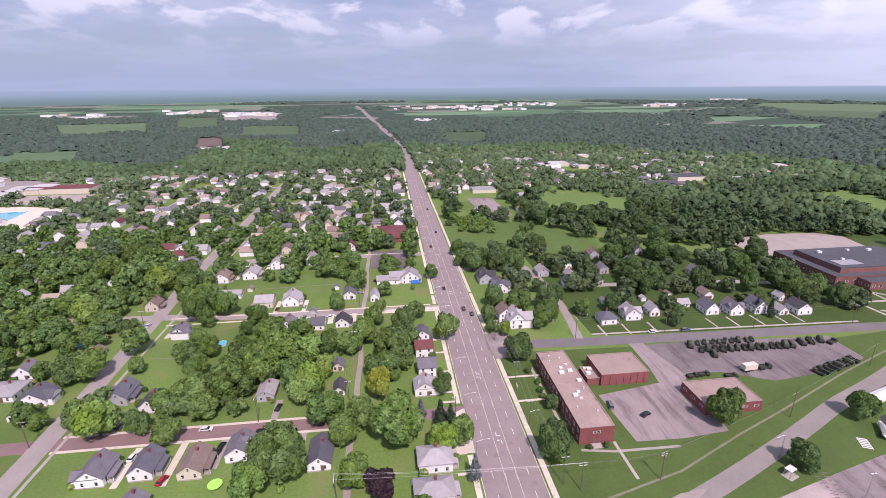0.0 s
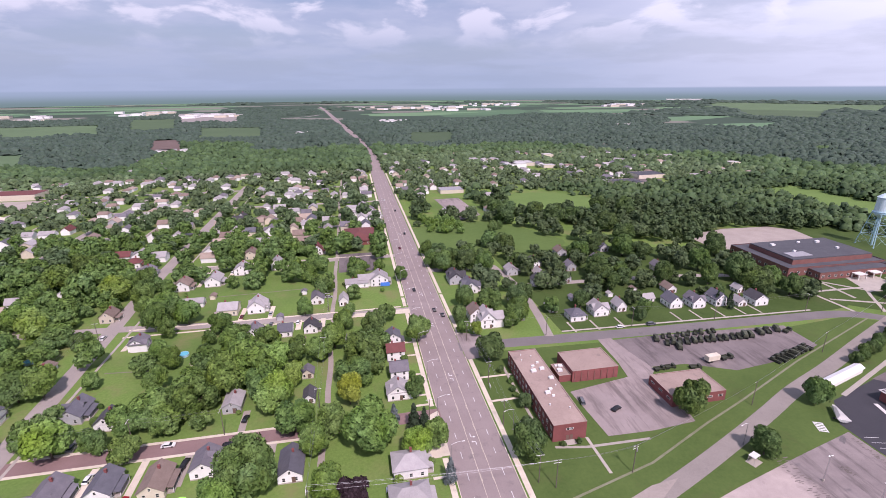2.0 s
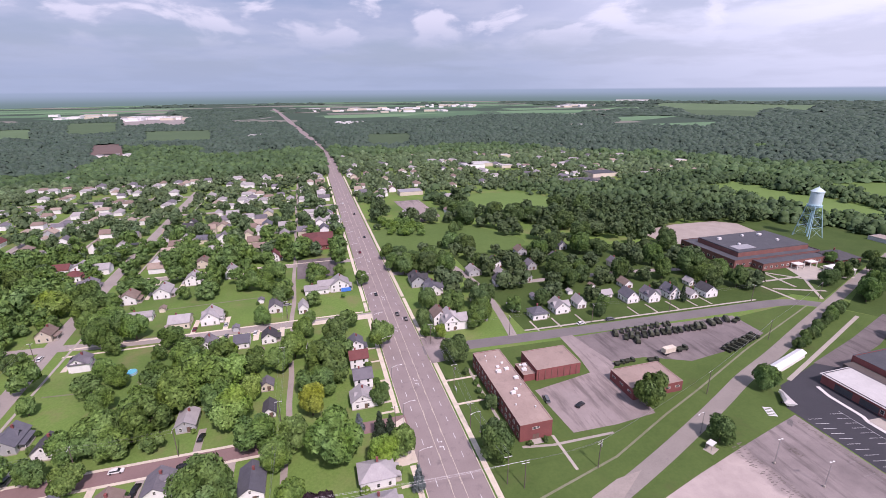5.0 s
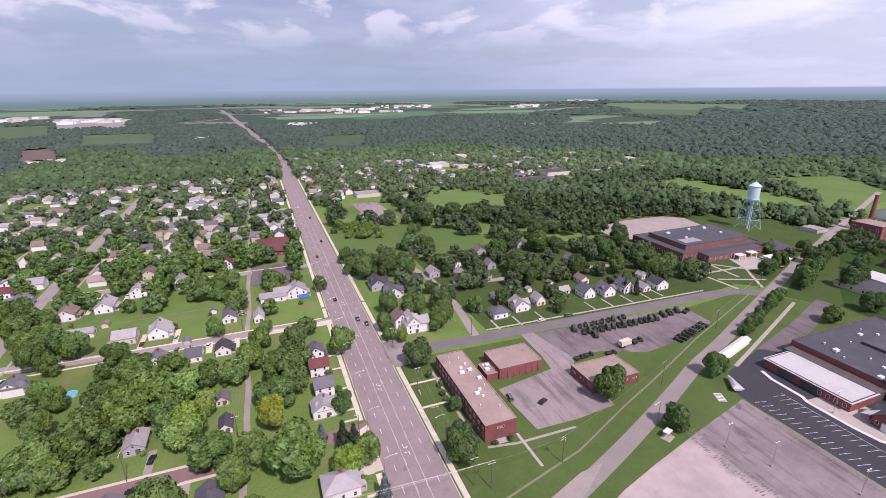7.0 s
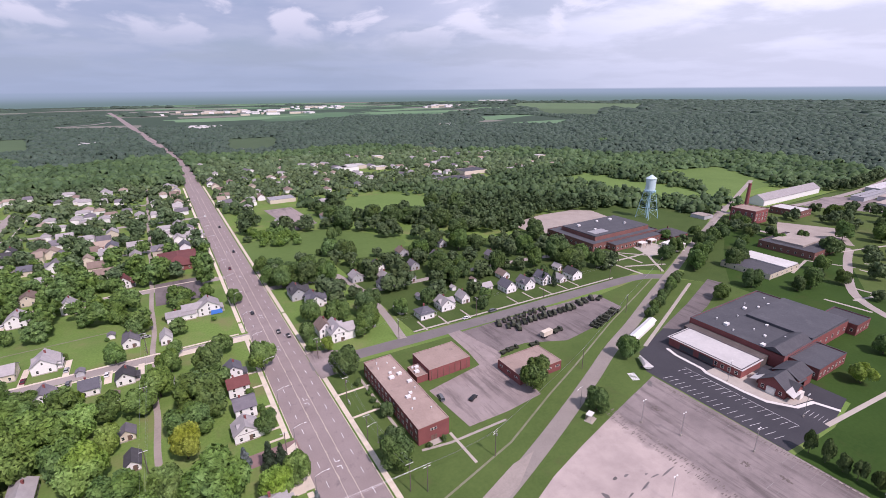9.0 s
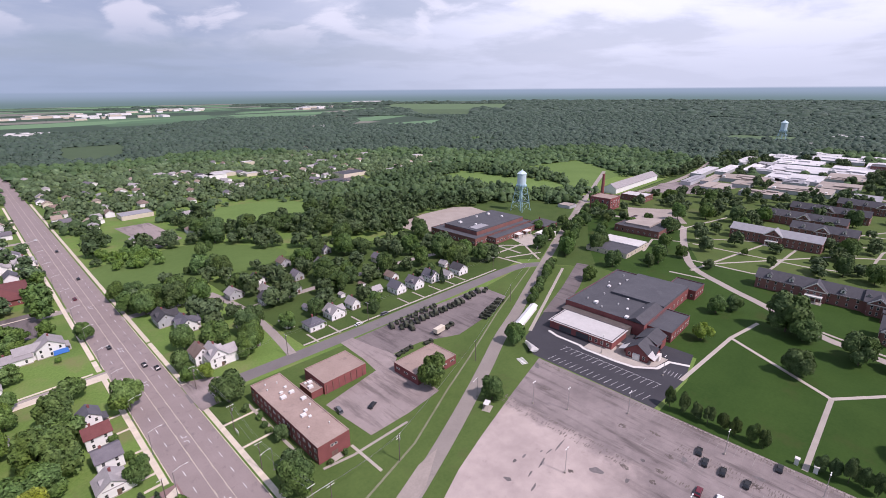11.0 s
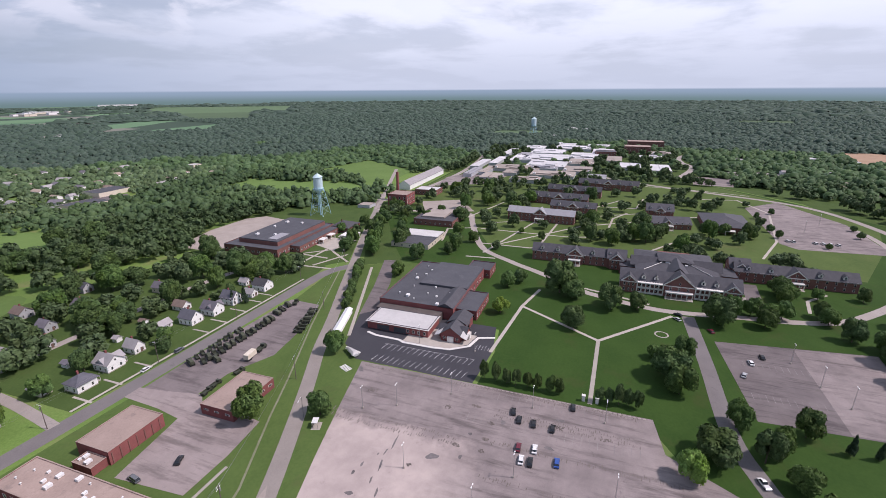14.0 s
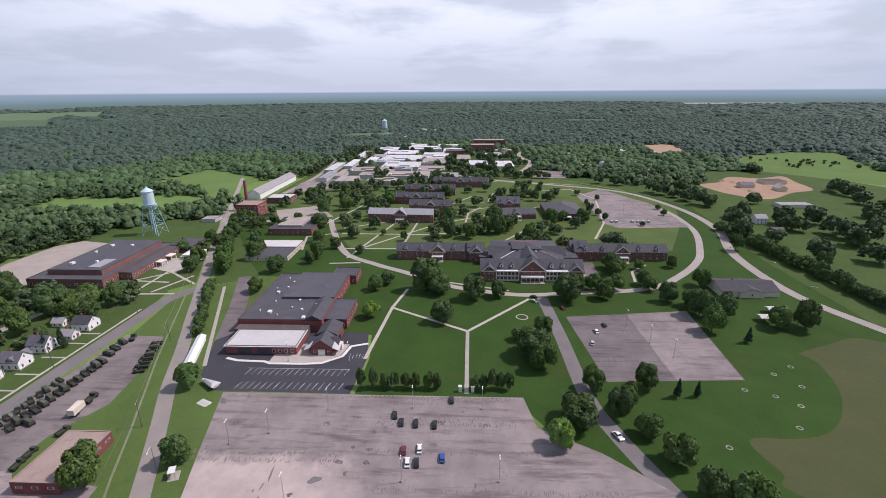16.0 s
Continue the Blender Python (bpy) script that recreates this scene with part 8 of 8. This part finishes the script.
# small far houses of the outer streets
hrng = random.Random(8)
far_walls = {k: (Shape(), Shape()) for k in ("light", "grey", "brown", "tan")}
far_areas = ((TOWN, -455, -20, 460, 715, 95), (SUBURB, 20, 540, 545, 850, 34), (PARK, 14, 120, 430, 560, 5), ([(600, -265), (880, -150), (900, -320), (640, -320)], 600, 900, -330, -150, 9), ([(-400, 730), (-400, 1200), (500, 1250), (700, 860)], -400, 700, 730, 1250, 22))
for area, x0, x1, y0, y1, count in far_areas:
    got = 0
    for k in range(3000):
        x, y = hrng.uniform(x0, x1), hrng.uniform(y0, y1)
        if got >= count or not inside(x, y, area) or not free_spot(x, y, 6):
            continue
        got += 1
        OCCUPIED.append((x - 1, y - 4, 7.0))
        hw, hd, hh, rr = hrng.uniform(3.6, 5.2), hrng.uniform(4.0, 6.5), hrng.uniform(3.0, 4.6), hrng.uniform(1.8, 2.8)
        if hrng.random() < 0.5:
            hw, hd = hd, hw
        wall_s, roof_s = far_walls[hrng.choice(("light", "light", "grey", "brown", "tan"))]
        wall_s.box(x - hw, x + hw, y - hd, y + hd, 0, hh)
        low = [(x - hw - 0.4, y - hd - 0.4, hh), (x + hw + 0.4, y - hd - 0.4, hh), (x + hw + 0.4, y + hd + 0.4, hh), (x - hw - 0.4, y + hd + 0.4, hh)]
        if hd >= hw:
            ridge = [(x, y - hd * 0.8, hh + rr), (x + 0.05, y - hd * 0.8, hh + rr), (x + 0.05, y + hd * 0.8, hh + rr), (x, y + hd * 0.8, hh + rr)]
        else:
            ridge = [(x - hw * 0.8, y, hh + rr), (x + hw * 0.8, y, hh + rr), (x + hw * 0.8, y + 0.05, hh + rr), (x - hw * 0.8, y + 0.05, hh + rr)]
        roof_s.hull(low, ridge)
for key, (wall_s, roof_s) in far_walls.items():
    t = thing("far_houses", 0, 0, 0, 0, "small pale far houses with " + HOUSE_WORDS[key] + " roofs among trees", "houses", kind="stuff")
    part("wall", wall_s, WALLS["white"], t)
    part("roof", roof_s, ROOFS[key], t)

# clearings, fields and lots between the far woods
FIELDS = []
soil = surface("far_bare_soil", (0.125, 0.088, 0.078), (0.18, 0.13, 0.115), 0.95, 0.1, 0.01, 0.0, random_amount=0.1)
crop = surface("far_crop", (0.066, 0.114, 0.056), (0.096, 0.155, 0.074), 0.95, 0.06, 0.008, 0.0, random_amount=0.25)
pale_yard = surface("far_yard", (0.24, 0.215, 0.20), (0.36, 0.33, 0.31), 0.95, 0.08, 0.01, 0.0, random_amount=0.1, stain=((0.12, 0.13, 0.11), 0.02, 0.7))
for k, (nm, poly, mt, lb) in enumerate((
    ("far_field", [(-412, 985), (-345, 985), (-456, 1316), (-520, 1298)], soil, "bare brown field between woods"),
    ("far_field", [(-900, 1390), (-715, 1500), (-909, 1937), (-1208, 1887)], crop, "green field strip between woods"),
    ("far_field", [(-412, 1290), (-250, 1290), (-319, 1675), (-516, 1692)], crop, "green field between woods"),
    ("far_field", [(-680, 1580), (-565, 1630), (-756, 2259), (-924, 2216)], crop, "long green field between woods"),
    ("far_yard", [(-640, 1900), (-440, 1940), (-611, 2744), (-905, 2757)], pale_yard, "pale paved works yard among fields"),
    ("far_field", [(88, 1030), (188, 1036), (252, 1346), (128, 1370)], crop, "green meadow between woods"),
    ("far_field", [(1541, 1761), (1658, 1467), (2353, 2084), (2116, 2416)], crop, "broad green crop field"),
    ("far_field", [(1885, 2396), (2366, 1800), (3200, 2400), (2700, 3300)], crop, "broad bright green crop field"),
    ("far_yard", [(770, -126), (718, -122), (720, -214), (775, -226)], pale_yard, "pale far lot beside the woods"),
    ("far_yard", [(-470, 560), (-455, 690), (-540, 720), (-620, 660)], pale_yard, "pale paved yard of the stores"),
    ("far_yard", [(-640, 850), (-540, 850), (-660, 1060), (-790, 1050)], crop, "pale green clearing in the woods"),
    ("far_field", [(1850, -347), (1870, -567), (2058, -587), (2071, -424)], crop, "green meadow in the eastern woods"),
    ("far_field", [(1225, 346), (1300, 200), (1420, 200), (1398, 345)], crop, "green clearing behind the far water tower"),
    ("far_field", [(1710, -92), (1790, -263), (1890, -267), (1832, -120)], crop, "narrow green clearing in the woods"),
    ("far_field", [(2306, -971), (2333, -1244), (2501, -1304), (2523, -1089)], crop, "distant green clearing in the woods"),
    ("far_yard", [(3777, -1580), (3737, -2552), (4358, -2829), (4554, -2002)], pale_yard, "distant pale open ground"),
    ("far_field", [(880, -345), (1060, -372), (1075, -460), (900, -425)], sand_mat, "bare reddish earth of a second site"),
)):
    LOTS.append(poly)
    FIELDS.append(poly)
    solid(nm, Shape().prism(poly, 0.0, 0.03 + 0.004 * k), mt, lb, "field", kind="structure")
# a pale track that bends between the far fields
solid("far_track", Shape().strip(smooth_line([(-420, 2150), (-330, 2170), (-230, 2260), (-170, 2420)]), 16, 0.0, 0.1), pale_yard, "pale far road bending between fields", "road", kind="structure")

step = 8.0
for i in range(-80, 168):
    for j in range(-100, 168):
        x, y = i * step + wrng.uniform(-3.8, 3.8), j * step + wrng.uniform(-3.8, 3.8)
        d = math.hypot(x + 35, y)
        if d > 1250 or wrng.random() > wood_density(x, y):
            continue
        if not free_spot(x, y, 2.5):
            continue
        (near_spots if d < 520 else mid_spots).append((x, y, wrng.uniform(3.2, 6.8) if inside(x, y, SUBURB) or inside(x, y, TOWN) else 3.8 + 4.6 * wrng.random() ** 1.6))
step = 15.5
for i in range(-140, 178):
    for j in range(-121, 178):
        x, y = i * step + wrng.uniform(-7.7, 7.7), j * step + wrng.uniform(-7.7, 7.7)
        d = math.hypot(x + 35, y)
        if d < 1235 or d > 2700 or near_line(x, y, MAIN, 16) or any(inside(x, y, p) for p in FIELDS):
            continue
        patch = noise.noise((x * 0.0016, y * 0.0016, 3.3)) + (0.6 if d < 1700 else 0.05) + (0.6 if x > 0.7 * d else 0.0)
        if wood_density(x, y) < 0.5 or patch < 0.0 or wrng.random() < (d - 2400) / 500:
            continue
        far_spots.append((x, y, wrng.uniform(6.0, 10.5)))
# broad stands of wood towards the horizon
stands = []
for i in range(-40, 125):
    for j in range(-80, 125):
        x, y = 40 * i + wrng.uniform(-20, 20), 40 * j + wrng.uniform(-20, 20)
        d, az = math.hypot(x + 35, y), math.degrees(math.atan2(x + 35, y))
        if not 2350 < d < 4850 or not -48 < az < 140 or near_line(x, y, MAIN, 45) or any(inside(x, y, p) for p in FIELDS):
            continue
        if noise.noise((x * 0.0013, y * 0.0022, 6.1)) + min(0.6, max(-0.42, (az - 42) / 40)) < 0.0:
            continue
        stands.append((x, y, wrng.uniform(12, 32)))
is_town = lambda s: inside(s[0], s[1], TOWN) or inside(s[0], s[1], SUBURB) or s[0] < 0 and s[1] < 720
# beyond about 1 km the woods take the green with haze in it
is_far = lambda s: math.hypot(s[0] + 35, s[1]) + 260 * noise.noise((s[0] * 0.004, s[1] * 0.004, 9.2)) > 1000
is_mid = lambda s: math.hypot(s[0] + 35, s[1]) < 760
is_close = lambda s: math.hypot(s[0] + 35, s[1]) < 310
plant("yard_trees", [s for s in yard_spots if s[0] < 0 and is_close(s)], 11, 1250, 0.125, town_leaves, "green broadleaf trees in the town yards")
plant("yard_trees", [s for s in yard_spots if s[0] < 0 and not is_close(s)], 9, 380, 0.17, town_leaves, "green broadleaf trees in the yards further off")
plant("yard_trees", [s for s in yard_spots if s[0] >= 0], 9, 360, 0.18, campus_leaves, "deep green broadleaf trees on the lawns")
plant("yard_trees", [s for s in near_spots if is_town(s) and is_close(s)], 11, 1250, 0.125, town_leaves, "green broadleaf trees behind the houses")
plant("woodland", [s for s in near_spots if is_town(s) and not is_close(s)], 9, 330, 0.18, suburb_leaves, "green broadleaf trees between the houses")
plant("woodland", [s for s in near_spots if not is_town(s)], 7, 190, 0.22, woods_mat, "dense green broadleaf woodland")
plant("woodland", [s for s in mid_spots if is_town(s) and is_mid(s)], 5, 40, 0.22, suburb_leaves, "green broadleaf trees between the houses")
plant("woodland", [s for s in mid_spots if is_town(s) and not is_mid(s)], 2, 6, 0.2, suburb_leaves, "green broadleaf trees further off")
plant("woodland", [s for s in mid_spots if not is_town(s) and is_mid(s)], 4, 26, 0.22, woods_mat, "dense green broadleaf woodland")
plant("woodland", [s for s in mid_spots if not is_town(s) and not is_mid(s) and not is_far(s)], 2, 6, 0.2, woods_mat, "dense green broadleaf woodland further off")
plant("woodland", [s for s in mid_spots if not is_town(s) and not is_mid(s) and is_far(s)], 2, 4, 0.2, woods_haze_mat, "dark green woodland further off")
plant("woodland", stands, 1, 2, 0.3, woods_haze_mat, "wide wooded country towards the horizon", 0.42)
plant("thicket", thicket, 11, 900, 0.13, LEAVES[0], "dense green thicket beside the park")
plant("hedge", hedge, 11, 700, 0.14, LEAVES[7], "tall dark green hedge along the perimeter road")
plant("woodland", far_spots, 1, 2, 0.3, woods_haze_mat, "distant dark green woodland", 0.8)

# ---------------------------------------------------------------- far buildings and woods at the horizon
frng = random.Random(31)
for x, y, n, spread in ((330, 3000, 24, 320), (560, 2680, 9, 200), (-1084, 2845, 6, 160), (-655, 2363, 10, 140), (-1478, 2512, 6, 120), (1820, 3073, 8, 160), (906, 3249, 10, 200), (210, 707, 2, 12), (-480, 620, 6, 50), (-140, 1385, 5, 40), (-380, 1030, 5, 22), (-700, 1125, 4, 30), (95, 1780, 6, 60), (850, 1420, 7, 50), (-700, 2450, 12, 120), (-1270, 2215, 5, 90), (-1020, 2610, 5, 80), (1000, 3500, 12, 160), (1700, 2870, 9, 140), (2190, -1668, 3, 60), (-560, 690, 6, 40), (940, -330, 4, 60), (1180, 160, 4, 40), (1420, 120, 5, 70)):
    for i in range(n):
        bx, by = x + frng.uniform(-spread, spread), y + frng.uniform(-spread, spread) * 0.5
        if near_line(bx, by, MAIN, 14 + 20):
            continue
        bw = frng.uniform(12, 26) if y < 1600 else frng.uniform(16, 70)
        bd = frng.uniform(10, 18) if y < 1600 else frng.uniform(20, 50)
        t = thing("warehouse", bx, by, 0, frng.uniform(-8, 8), "far pale flat-roofed warehouse", "warehouse", "far warehouses")
        hh = 6 if y < 1600 else frng.uniform(7, 11)
        part("wall", Shape().box(-bw / 2, bw / 2, -bd / 2, bd / 2, 0, hh), WALLS[frng.choice(("white", "cream", "white"))], t)
        part("roof", Shape().box(-bw / 2 - 0.3, bw / 2 + 0.3, -bd / 2 - 0.3, bd / 2 + 0.3, hh, hh + 0.5), white_roof, t)
t = thing("warehouse", 2822, 3796, 0, -30, "far long white warehouse", "warehouse", "far warehouses")
part("wall", Shape().box(-150, 150, -30, 30, 0, 14), WALLS["white"], t)
part("roof", Shape().box(-151, 151, -31, 31, 14, 15), white_roof, t)
